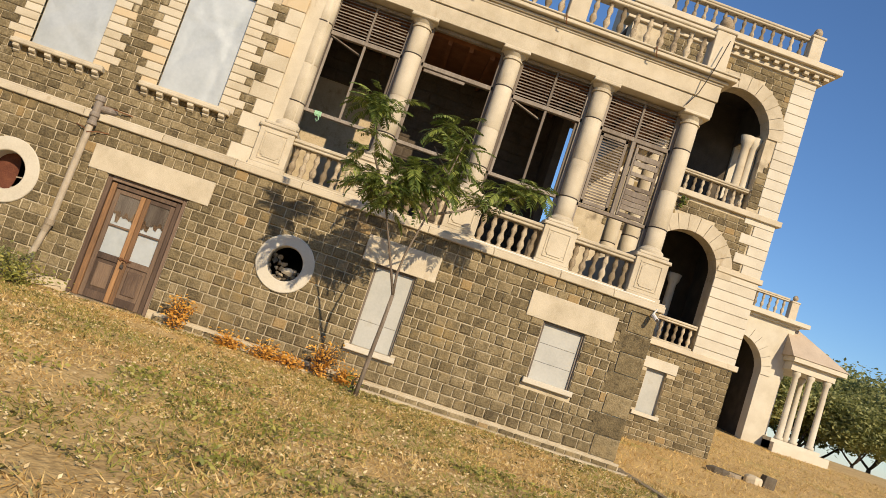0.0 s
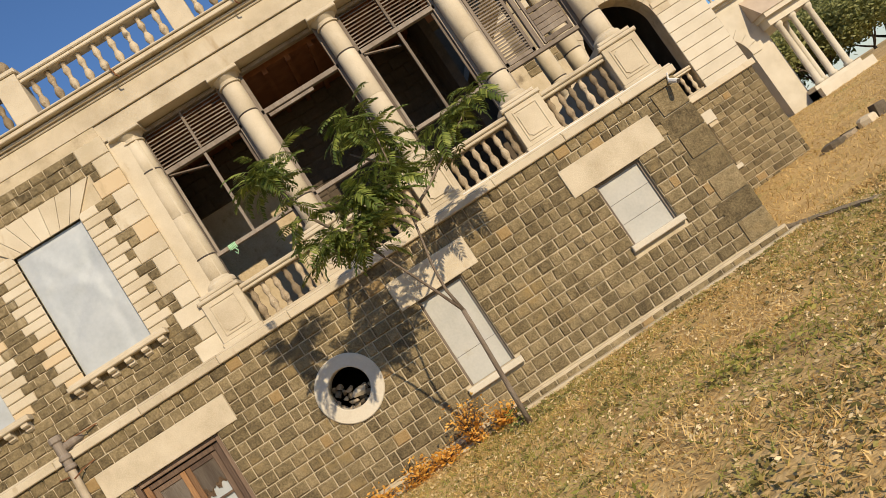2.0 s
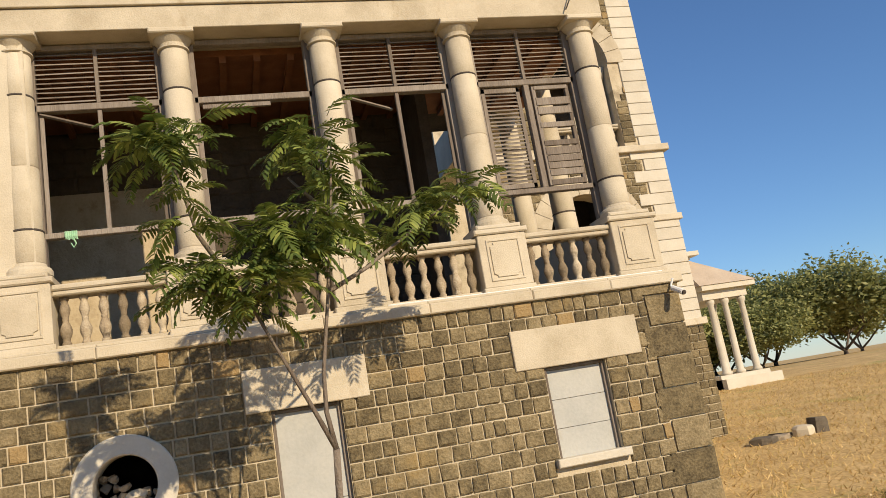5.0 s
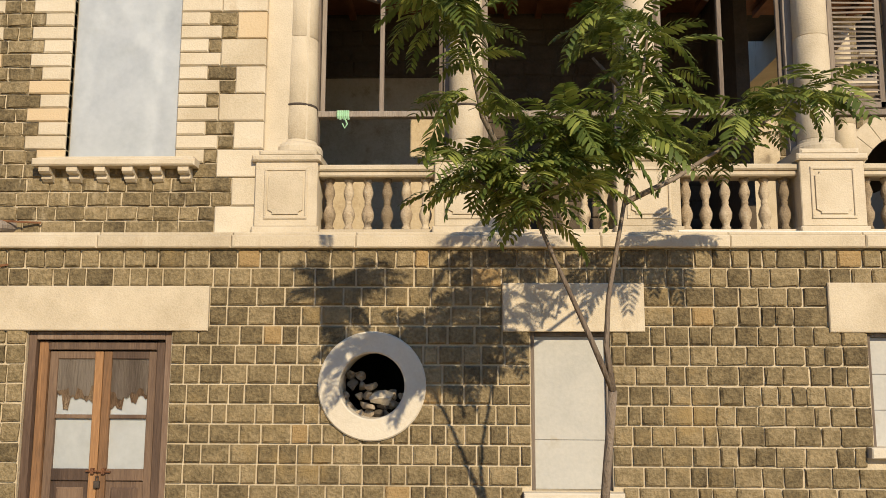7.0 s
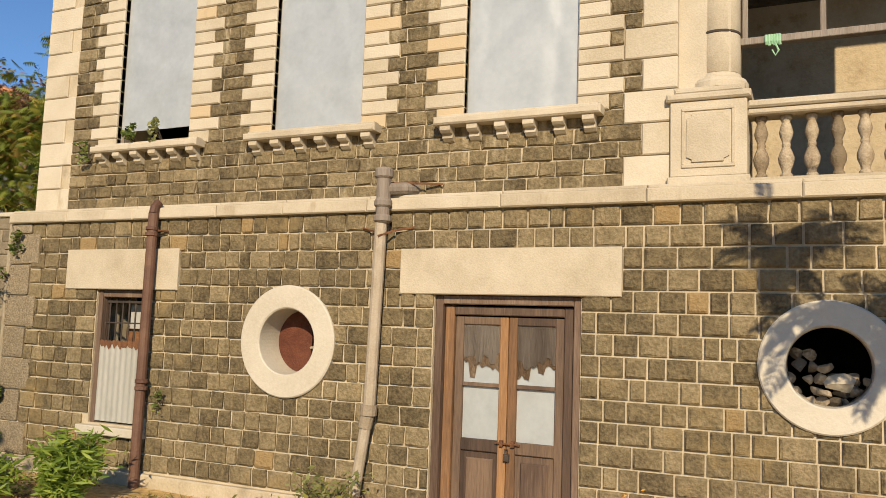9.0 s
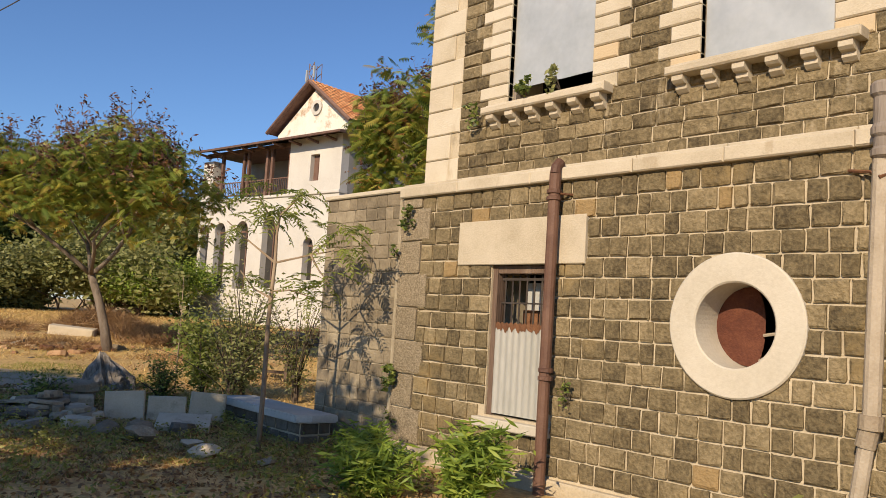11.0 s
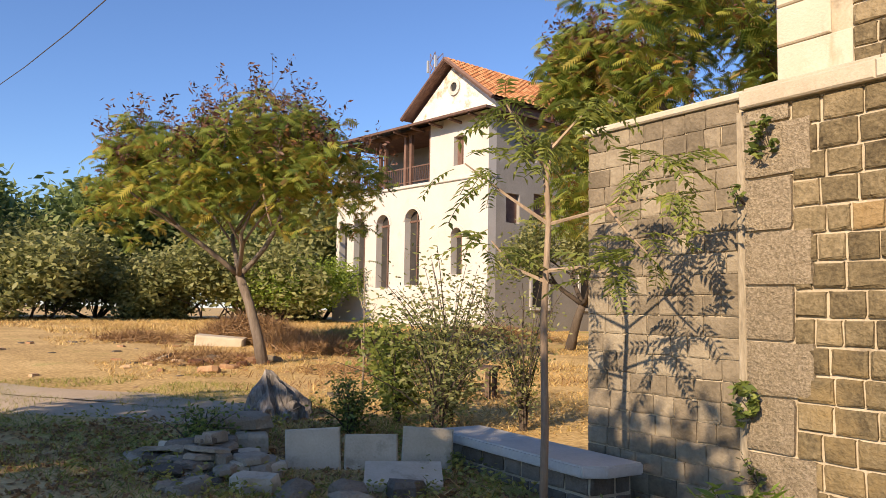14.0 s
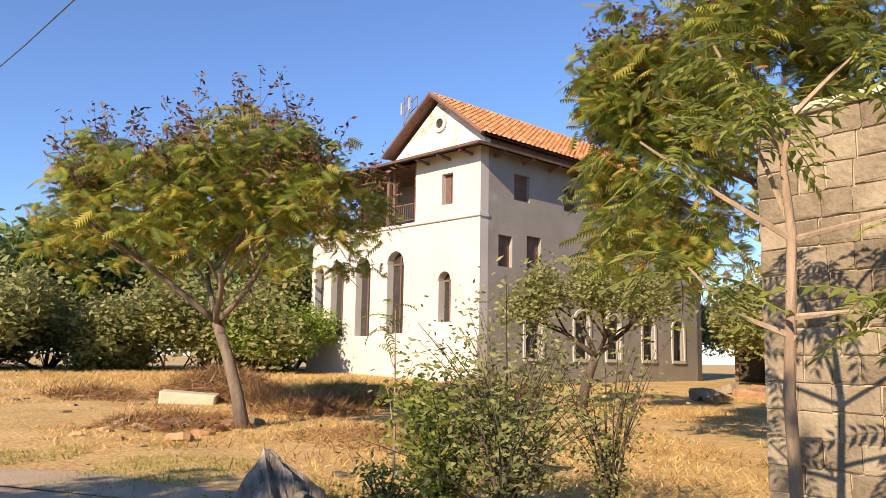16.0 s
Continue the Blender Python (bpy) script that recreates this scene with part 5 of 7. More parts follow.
for sx in (-1, 1):
    leaf = part("door_leaf", bmesh.new(), DOOR_WOOD, door, "peeling brown door leaf")
    a, b = (-lw, -0.003) if sx < 0 else (0.003, lw)
    top = dh - 0.18
    boxes("stile", DOOR_WOOD if sx < 0 else RED_WOOD, leaf, (a, a + 0.075, 0.05, 0.1, 0.01, top), soft=0.006)
    boxes("stile", RED_WOOD if sx < 0 else DOOR_WOOD, leaf, (b - 0.075, b, 0.05, 0.1, 0.01, top), soft=0.006)
    for z0, z1 in ((top - 0.07, top), (0.66, 0.76), (0.01, 0.14), (1.2, 1.235)):
        boxes("rail", DOOR_WOOD, leaf, (a + 0.075, b - 0.075, 0.05, 0.1, z0, z1), soft=0.006)
    boxes("lower_panel", DOOR_WOOD, leaf, (a + 0.075, b - 0.075, 0.075, 0.095, 0.14, 0.66))
    boxes("raised_field", DOOR_WOOD, leaf, (a + 0.12, b - 0.12, 0.06, 0.076, 0.2, 0.6), soft=0.014)
    # dented tin sheet and split planks in the upper part
    bm = bmesh.new()
    nx, nz = 8, 10
    grid = [[bm.verts.new((a + 0.07 + (b - a - 0.14) * i / nx, 0.085 + 0.006 * noise.noise((i * 0.7 + 9 * sx, j * 0.6, 1)), 0.76 + 0.72 * j / nz)) for i in range(nx + 1)] for j in range(nz + 1)]
    for j in range(nz):
        for i in range(nx):
            bm.faces.new((grid[j][i], grid[j][i + 1], grid[j + 1][i + 1], grid[j + 1][i]))
    part("tin_sheet", bm, TIN, leaf, "dull tin sheet", smooth=True)
    # torn sheet of plywood with a ragged lower edge
    for y, base, deep, mt in ((0.074, 1.27, 0.16, PEELING), (0.066, 1.38, 0.1, WEATHERED)):
        bm = bmesh.new()
        n = 16
        lo, up, step = [], [], 0.0
        for k in range(n + 1):
            xx = a + 0.076 + (b - a - 0.152) * k / n
            step = step if k % 3 and k else drng.uniform(0, 1)
            zz = base + deep * step + drng.uniform(-0.02, 0.02)
            lo.append(bm.verts.new((xx, y - drng.uniform(0, 0.008), min(zz, top - 0.11))))
            up.append(bm.verts.new((xx, y, top - 0.07)))
        for k in range(n):
            bm.faces.new((lo[k], lo[k + 1], up[k + 1], up[k]))
        bmesh.ops.solidify(bm, geom=list(bm.faces), thickness=0.004)
        part("torn_sheet", bm, mt, leaf, "torn peeling plywood")
bm = bmesh.new()
tube(bm, [(-0.09, 0.03, 0.745), (0.13, 0.03, 0.74)], 0.009, 6)
box(bm, -0.05, -0.02, 0.02, 0.055, 0.72, 0.77)
box(bm, 0.05, 0.08, 0.02, 0.055, 0.72, 0.77)
part("bolt", bm, RUST, door, "rusty sliding bolt")
bm = bmesh.new()
box(bm, -0.012, 0.038, 0.015, 0.045, 0.6, 0.66, soft=0.006)
tube(bm, [(0.0, 0.03, 0.655), (0.0, 0.03, 0.7), (0.026, 0.03, 0.7), (0.026, 0.03, 0.655)], 0.005, 5)
part("padlock", bm, IRON, door, "small dark padlock")


# ---- ground floor windows ----
def boarded_window(i, joints):
    x0, x1, z0, z1 = LOW_WINDOWS[i]
    t = thing("window_%d" % (i + 1), "small window closed by a painted grey board", "window", ((x0 + x1) / 2, W, z0), kind="structure")
    w, h = (x1 - x0) / 2, z1 - z0
    for s in ((-w, -w + 0.035, 0.02, 0.14, 0, h), (w - 0.035, w, 0.05, 0.14, 0, h), (-w + 0.035, w - 0.035, 0.05, 0.14, h - 0.035, h)):
        boxes("window_frame", WEATHERED, t, s, soft=0.005)
    cuts = [0.0, *joints, h - 0.035]
    for a, b in zip(cuts, cuts[1:]):
        boxes("board", BOARD, t, (-w + 0.035, w - 0.035, 0.085, 0.11, a + 0.002, b - 0.002), soft=0.003)
    return t


boarded_window(1, [0.42])
boarded_window(2, [0.31, 0.62])
x0, x1, z0, z1 = LOW_WINDOWS[0]
t = thing("window_1", "barred window half closed by rusty corrugated tin", "window", ((x0 + x1) / 2, W, z0), kind="structure")
w, h = (x1 - x0) / 2, z1 - z0
for s in ((-w, -w + 0.06, 0.02, 0.14, 0, h), (w - 0.05, w, 0.05, 0.14, 0, h), (-w + 0.06, w - 0.05, 0.03, 0.14, h - 0.08, h)):
    boxes("window_frame", OLD_FRAME, t, s, soft=0.006)
bm = bmesh.new()
n = 60
for a, b in ((0, 1),):
    v0 = [bm.verts.new((-w + 0.02 + (2 * w - 0.04) * k / n, 0.03 + 0.005 * math.sin(k / n * 2 * math.pi * 9), 0.02)) for k in range(n + 1)]
    v1 = [bm.verts.new((-w + 0.02 + (2 * w - 0.04) * k / n, 0.03 + 0.005 * math.sin(k / n * 2 * math.pi * 9), 0.86 + 0.008 * math.sin(k * 1.3))) for k in range(n + 1)]
    for k in range(n):
        bm.faces.new((v0[k], v0[k + 1], v1[k + 1], v1[k]))
part("corrugated_sheet", bm, CORRUGATED, t, "corrugated tin sheet", smooth=True)
bm = bmesh.new()
v0 = [bm.verts.new((-w + 0.02 + (2 * w - 0.04) * k / n, 0.027 + 0.005 * math.sin(k / n * 2 * math.pi * 9), 0.8 + 0.03 * noise.noise((k * 0.45, 0.0, 2.0)) - 0.012 * math.sin(k / n * 2 * math.pi * 9) + 0.008 * math.sin(k * 0.37) + 0.006 * math.sin(k * 1.7))) for k in range(n + 1)]
v1 = [bm.verts.new((-w + 0.02 + (2 * w - 0.04) * k / n, 0.027 + 0.005 * math.sin(k / n * 2 * math.pi * 9), 0.868 + 0.008 * math.sin(k * 1.3))) for k in range(n + 1)]
for k in range(n):
    bm.faces.new((v0[k], v0[k + 1], v1[k + 1], v1[k]))
part("rusted_edge", bm, RUST, t, "rusted upper edge", smooth=True)
for k in range(7):
    bm = bmesh.new()
    xx = -w + 0.1 + k * (2 * w - 0.19) / 6
    tube(bm, [(xx, 0.1, 0.75), (xx, 0.1, h - 0.07)], 0.009, 6)
    part("bar", bm, IRON, t)
boxes("cross_bar", IRON, t, (-w + 0.06, w - 0.05, 0.09, 0.11, h - 0.14, h - 0.115), (-w + 0.06, w - 0.05, 0.09, 0.11, h - 0.36, h - 0.345))
boxes("inner_board", BOARD, t, (-w + 0.25, w - 0.2, 0.25, 0.27, 0.95, h - 0.15))
boxes("rust_sheet", RUST, t, (-w + 0.22, w - 0.2, 0.23, 0.245, 0.7, 1.0))


# ---- upper windows closed by tin, sills on brackets ----
def tin_window(i, seed):
    x0, x1, z0, z1 = UP_WINDOWS[i]
    t = thing("window_%d" % (4 + i), "tall window closed by a crumpled galvanised sheet", "window", ((x0 + x1) / 2, UP, z0), kind="structure")
    w, h = (x1 - x0) / 2, z1 - z0
    bm = bmesh.new()
    nx, nz = 34, 64

    def bulge(u, v):
        # gentle dents crossed by a few straight creases
        y = 0.014 * noise.noise((u * 1.6 + seed * 5, v * 2.2, seed))
        for k in range(6):
            a = seed * 2.3 + k * 1.9
            d = (u - 0.5) * math.cos(a) + (v - 0.5) * 1.85 * math.sin(a) - 0.45 * math.sin(k * 2.7 + seed)
            y += 0.006 * max(0.0, 1 - abs(d) / 0.13) * (1 if k % 2 else -1)
        return 0.04 + y * min(1, 6 * u, 6 * (1 - u), 8 * (1 - v) + 0.2)
    grid = [[bm.verts.new((-w + 0.015 + (2 * w - 0.03) * i_ / nx, bulge(i_ / nx, j / nz), 0.0 + (h - 0.01) * j / nz)) for i_ in range(nx + 1)] for j in range(nz + 1)]
    low = 6 if i == 2 else 0
    for j in range(low, nz):
        for i_ in range(nx):
            bm.faces.new((grid[j][i_], grid[j][i_ + 1], grid[j + 1][i_ + 1], grid[j + 1][i_]))
    part("tin_sheet", bm, TIN, t, smooth=True)
    boxes("window_frame", WEATHERED, t, (-w, -w + 0.03, 0.07, 0.16, 0, h), (w - 0.03, w, 0.07, 0.16, 0, h))
    s = thing("window_sill", "cream stone sill on six small brackets", "sill", ((x0 + x1) / 2, UP, z0), "bracketed sills", "structure")
    bm = bmesh.new()
    box(bm, -0.76, 0.76, -0.17, 0.1, -0.085, -0.012, soft=0.015)
    box(bm, -0.73, 0.73, -0.12, 0.1, -0.012, 0.012, soft=0.006)
    part("slab", bm, SANDSTONE, s)
    for k in range(6):
        bm = bmesh.new()
        xx = -0.65 + 0.26 * k
        prof = [(0.0, -0.085), (-0.14, -0.085), (-0.14, -0.13), (-0.115, -0.15), (-0.075, -0.155), (-0.075, -0.19), (-0.04, -0.215), (0.0, -0.225)]
        a = [bm.verts.new((xx - 0.05, y, z)) for y, z in prof]
        b = [bm.verts.new((xx + 0.05, y, z)) for y, z in prof]
        bm.faces.new(a)
        bm.faces.new(b[::-1])
        for q in range(len(prof)):
            r_ = (q + 1) % len(prof)
            bm.faces.new((a[r_], a[q], b[q], b[r_]))
        part("bracket", bm, SANDSTONE, s)


for i in range(3):
    tin_window(i, i + 1.3)

# ---- rubble and scrap in the round windows ----
def rock(bm, at, size, seed, squash=(1, 1, 1)):
    r = random.Random(seed)
    made = bmesh.ops.create_icosphere(bm, subdivisions=2, radius=1.0)["verts"]
    cuts = [(Vector((r.uniform(-1, 1), r.uniform(-1, 1), r.uniform(-1, 1))).normalized(), r.uniform(0.3, 0.75)) for _ in range(11)]
    for v in made:
        for n_, d in cuts:
            k = v.co.dot(n_) - d
            if k > 0:
                v.co -= n_ * k
        v.co *= 1 + 0.08 * noise.noise(v.co * 2.5 + Vector((seed, 0, 0)))
        v.co = Vector((v.co.x * squash[0], v.co.y * squash[1], v.co.z * squash[2])) * size + Vector(at)


def loose_rock(at, size, seed, mat, label, squash=(1, 1, 1), name="stone", group="", turn=0.0, tip=0.0):
    bm = bmesh.new()
    rock(bm, (0, 0, 0), size, seed, squash)
    ob = part(name, bm, mat)
    low = min((pose(0, 0, 0, tip, 0, turn) @ v.co).z for v in ob.data.vertices)
    ob.matrix_world = pose(at[0], at[1], at[2] - low - size * 0.06, tip, 0, turn)
    return tagged(ob, label, "stone", group)


cx, cz, ro, ri = CIRCLES[0]
boxes("ledge", ROOM_SHADE, None, (cx - 0.3, cx + 0.3, W + 0.3, W + 0.62, 0.9, cz - 0.28))
tagged(scene.collection.objects[-1], "rough inner ledge behind the round window", "ledge", kind="structure")
pile = random.Random(77)
for k in range(26):
    row = k // 6
    dx, dz = -0.24 + 0.095 * (k % 6) + pile.uniform(-0.03, 0.03) + (0.04 if row % 2 else 0), -0.3 + 0.085 * row
    if row >= 3 and dx > 0.02 - 0.07 * (row - 3):
        continue
    loose_rock((cx + dx, W + 0.16 + pile.uniform(-0.04, 0.05), cz + dz), pile.uniform(0.06, 0.085), 90 + k, GREY_ROCK if k % 3 else DARK_ROCK, "broken stone piled in the round window", (1.1, 0.9, 0.9), "rubble_stone", "window rubble", 37 * k, 20 * (k % 3))
loose_rock((cx + 0.1, W + 0.1, cz - 0.17), 0.125, 99, SLAB, "large pale broken stone in the round window", (1.15, 0.7, 0.8), "rubble_stone", "window rubble", 10)
cx, cz, ro, ri = CIRCLES[1]
bm = bmesh.new()
n = 24
ring = [bm.verts.new((cx - 0.02 + 0.3 * math.cos(2 * math.pi * k / n) * (0.35 if math.cos(2 * math.pi * k / n) > 0 else 1), W + 0.27, cz + 0.3 * math.sin(2 * math.pi * k / n))) for k in range(n)]
bm.faces.new(ring[::-1])
PLATE = material("dark red rusted plate", [(0.06, 0.02, 0.013), (0.11, 0.036, 0.021), (0.17, 0.062, 0.034)], 0.8, 6, 60, 0.5, 0.1)
tagged(part("rusty_plate", bm, PLATE), "rusty iron plate closing part of the round window", "plate")
bm = bmesh.new()
for a, b in (((0.08, -0.06), (0.3, -0.02)), ((0.05, -0.25), (0.28, -0.12)), ((0.1, -0.3), (0.22, -0.05))):
    tube(bm, [(cx + a[0], W + 0.25, cz + a[1]), (cx + b[0], W + 0.25, cz + b[1])], 0.012, 5)
tagged(part("bent_bars", bm, PIPE), "bent pale metal bars in the round window", "bars")

# ---- rainwater pipes ----
t = thing("downpipe", "cream cast-iron downpipe with a weathered hopper head", "pipe", (-5.14, W - 0.13, 0.2))
bm = bmesh.new()
tube(bm, [(-0.17, 0.0, 0.0), (-0.05, 0.0, 0.85)], 0.05, 12)
tube(bm, [(-0.025, 0.0, 0.95), (0.02, 0.0, 2.7)], 0.055, 12)
part("pipe", bm, PIPE, t, smooth=False)
bm = bmesh.new()
tube(bm, [(-0.06, 0.0, 0.82), (-0.025, 0, 0.98)], 0.062, 12)
tube(bm, [(-0.03, 0.0, 0.93), (-0.025, 0, 1.02)], 0.075, 12)
part("joint", bm, PIPE, t, "cracked pipe joint")
bm = bmesh.new()
lathe(bm, [(0.055, 2.62), (0.08, 2.64), (0.08, 2.68), (0.062, 2.7), (0.062, 2.76), (0.08, 2.78), (0.08, 2.82), (0.064, 2.85), (0.064, 3.02), (0.084, 3.04), (0.084, 3.1), (0.07, 3.12)], 0.03, 0, 14)
tube(bm, [(0.05, 0.02, 2.93), (0.18, 0.12, 2.95), (0.22, 0.3, 2.97)], 0.055, 10)
part("hopper", bm, WEATHERED, t, "weathered grey-brown hopper head")
bm = bmesh.new()
tube(bm, [(-0.27, 0.13, 2.6), (-0.07, 0.05, 2.56), (0.03, -0.06, 2.5), (0.13, 0.05, 2.56), (0.33, 0.13, 2.6)], 0.011, 5)
part("bracket", bm, RUST, t, "rusty iron stay")
bm = bmesh.new()
tube(bm, [(0.05, 0.1, 3.0), (0.5, 0.25, 3.0)], 0.01, 5)
part("tie_rod", bm, RUST, t, "rusty iron tie")
t = thing("downpipe", "brown painted downpipe with a socket joint", "pipe", (-7.82, W - 0.12, 0.15))
bm = bmesh.new()
tube(bm, [(-0.02, 0, 0.0), (0.0, 0.0, 2.84)], 0.052, 12)
part("pipe", bm, PIPE_BROWN, t)
for z in (1.05, 1.12, 2.62, 2.68):
    bm = bmesh.new()
    lathe(bm, [(0.055, z - 0.02), (0.067, z - 0.015), (0.067, z + 0.015), (0.055, z + 0.02)], -0.005, 0, 12)
    part("socket", bm, PIPE_BROWN, t)
bm = bmesh.new()
tube(bm, [(0.0, 0, 2.84), (0.0, 0.01, 2.9), (0.0, 0.06, 2.95)], 0.05, 10)
part("elbow", bm, PIPE_BROWN, t)
bm = bmesh.new()
tube(bm, [(-0.1, 0.11, 2.66), (-0.06, 0.02, 2.66), (0.06, 0.02, 2.66), (0.12, 0.11, 2.66)], 0.012, 5)
part("clamp", bm, RUST, t, "rusty pipe clamp")

# ---- cable, camera, cloth, wires ----
t = thing("security_camera", "small white security camera under the belt course", "camera", (EAST - 0.12, W - 0.14, 2.88))
bm = bmesh.new()
tube(bm, [(0, 0.02, -0.02), (0.02, -0.15, -0.1)], 0.035, 10)
part("body", bm, WHITE_PLASTIC, t)
bm = bmesh.new()
tube(bm, [(0.02, -0.15, -0.1), (0.023, -0.165, -0.107)], 0.026, 10)
part("lens", bm, IRON, t, "dark camera lens")
bm = bmesh.new()
tube(bm, [(0, 0.02, -0.02), (0.02, 0.08, 0.02), (0.05, 0.06, 0.1)], 0.014, 6)
part("mount", bm, WHITE_PLASTIC, t)
bm = bmesh.new()
tube(bm, [(-2.4, W + 0.07, BELT1 + 0.02), (-1.2, W + 0.06, BELT1 + 0.012), (0.9, W + 0.06, BELT1 + 0.012)], 0.008, 5)
cable = part("cable", bm, WHITE_PLASTIC)
cable.location = (3.62, 0, 0)
tagged(cable, "thin pale cable lying on the belt course", "cable")
bm = bmesh.new()
for k in range(6):
    tube(bm, [(0.02 * k - 0.05, -0.06, 0.03), (0.02 * k - 0.05, -0.07, -0.03), (0.02 * k - 0.045, -0.06, -0.05 - 0.01 * (k % 2))], 0.012, 5)
tube(bm, [(0.02, -0.065, -0.05), (0.045, -0.07, -0.11), (0.02, -0.07, -0.15), (-0.005, -0.065, -0.1)], 0.008, 5)
GREEN_CLOTH = material("pale green cloth", [(0.2, 0.42, 0.24), (0.3, 0.52, 0.33), (0.4, 0.6, 0.42)], 0.9, 20, 90, 0.2, 0.0)
rag = part("rag", bm, GREEN_CLOTH)
rag.location = (PED[0] + 0.46, SCREEN_Y, 4.34)
tagged(rag, "pale green rag tied to the window bar", "rag")
for x, dz in ((-1.95, 0.0), (0.0, 0.05), (1.55, 0.0), (3.2, 0.05)):
    bm = bmesh.new()
    tube(bm, [(0, -0.235, 0.02), (0.02, -0.24, -0.03), (0.03, -0.235, -0.11), (0.06, -0.2, -0.14)], 0.012, 5)
    hook = part("gutter_hook", bm, RUST)
    hook.location = (x, UP, CAP_Z + 0.74)
    tagged(hook, "rusty iron hook hanging from the cornice", "hook", "cornice hooks")
bm = bmesh.new()
tube(bm, [(PED[4] + 0.1, UP - 0.24, CAP_Z + 1.3), (PED[4] - 0.02, UP - 0.25, CAP_Z + 0.75), (PED[4] - 0.12, UP - 0.1, CAP_Z + 0.3), (PED[4] - 0.25, UP - 0.03, CAP_Z + 0.05)], 0.009, 5)
tagged(part("wire", bm, IRON), "dark wire hanging down the cornice", "wire")
bm = bmesh.new()
wire_a, wire_b = Vector((-8.3, 13.66, 8.3)), Vector((-48.5, 9.95, 9.96))
tube(bm, [wire_b.lerp(wire_a, k / 8) - Vector((0, 0, 0.75 * math.sin(math.pi * k / 8))) for k in range(9)], 0.014, 5)
tagged(part("overhead_wire", bm, IRON), "dark overhead wire crossing the yard", "wire")
bm = bmesh.new()
tube(bm, [(wire_b.x, wire_b.y, 0.1), wire_b + Vector((0, 0, 0.15))], [0.11, 0.08], 8)
tagged(part("wire_pole", bm, WEATHERED), "grey timber pole that carries the overhead wire", "pole")
# stone kerb lying beside the corner
bm = bmesh.new()
krng = random.Random(8)
rings = []
for k in range(12):
    y = -1.15 + 2.3 * k / 11
    rings.append([bm.verts.new((x + krng.uniform(-0.02, 0.02), y, z + krng.uniform(-0.012, 0.018))) for x, z in ((-0.1, -0.06), (0.1, -0.06), (0.09, 0.06), (0.02, 0.085), (-0.08, 0.065))])
for lo, up in zip(rings, rings[1:]):
    for i in range(5):
        bm.faces.new((lo[i], lo[(i + 1) % 5], up[(i + 1) % 5], up[i]))
bm.faces.new(rings[0][::-1])
bm.faces.new(rings[-1])
kb = part("kerb_stone", bm, GRANITE)
kb.matrix_world = pose(4.95, 12.75, 0.16, 0, 2, 2)
tagged(kb, "long weathered kerb stone lying in dry grass", "kerb")
PLINTH_AT = (9.6, 18.6)

# ---- feathery tree by the bay ----
def feather_frond(seed, length=0.46, pairs=11):
    """A twice-pinnate leaf along +x: drooping strips of fine leaflets in pairs."""
    r = random.Random(seed)
    bm = bmesh.new()
    at = lambda s: Vector((length * s, 0, 0.12 * s - 0.26 * s * s))
    tube(bm, [at(k / 4) for k in range(5)], [0.004, 0.0035, 0.003, 0.002, 0.0012], 3)
    for k in range(pairs):
        s = 0.16 + 0.82 * k / (pairs - 1)
        base = at(s)
        reach = 0.105 * math.sin(math.pi * (0.22 + 0.68 * s)) + 0.025
        for side in (-1, 1):
            d = Vector((0.75 + r.uniform(-0.15, 0.15), side, r.uniform(-0.25, 0.1))).normalized()
            q = d.cross(Vector((0, 0, 1))).normalized() * 0.0145 + Vector((0, 0, r.uniform(-0.004, 0.004)))
            c = [base + d * reach * u + Vector((0, 0, -0.045 * u * u)) for u in (0.04, 0.35, 0.75, 1.0)]
            w = (0.45, 1.0, 0.95, 0.25)
            lo = [bm.verts.new(c[i] - q * w[i]) for i in range(4)]
            hi = [bm.verts.new(c[i] + q * w[i]) for i in range(4)]
            for i in range(3):
                bm.faces.new((lo[i], lo[i + 1], hi[i + 1], hi[i]))
    me = bpy.data.meshes.new("frond")
    bm.to_mesh(me)
    bm.free()
    me.materials.append(LEAF)
    return me


FRONDS = [feather_frond(k) for k in range(4)]


def fronds_on(t, tips, each, seed, meshes, low=0.75, high=1.25, name="frond", lift=0.25):
    r = random.Random(seed)
    for p in tips:
        for _ in range(each):
            a, e = r.uniform(0, 360), r.uniform(-35, 30)
            k = r.uniform(low, high)
            ob = new(name, r.choice(meshes))
            ob.parent = t
            tagged(ob, kind="stuff")
            q = Vector(p) + Vector((r.uniform(-1, 1), r.uniform(-1, 1), r.uniform(-1, 1))) * 0.08
            ob.matrix_basis = pose(*q, r.uniform(-25, 25), -e, a) @ Matrix.Diagonal((k, k, k, 1))


bx0, by0 = 0.2, 12.1
t = thing("feathery_tree", "slender young tree with feathery green leaves by the bay", "tree", (bx0, by0, ground_height(bx0, by0) - 0.05))
g0 = t.location.z


def L(x, y, z):
    return (x - bx0, y - by0, z - g0)


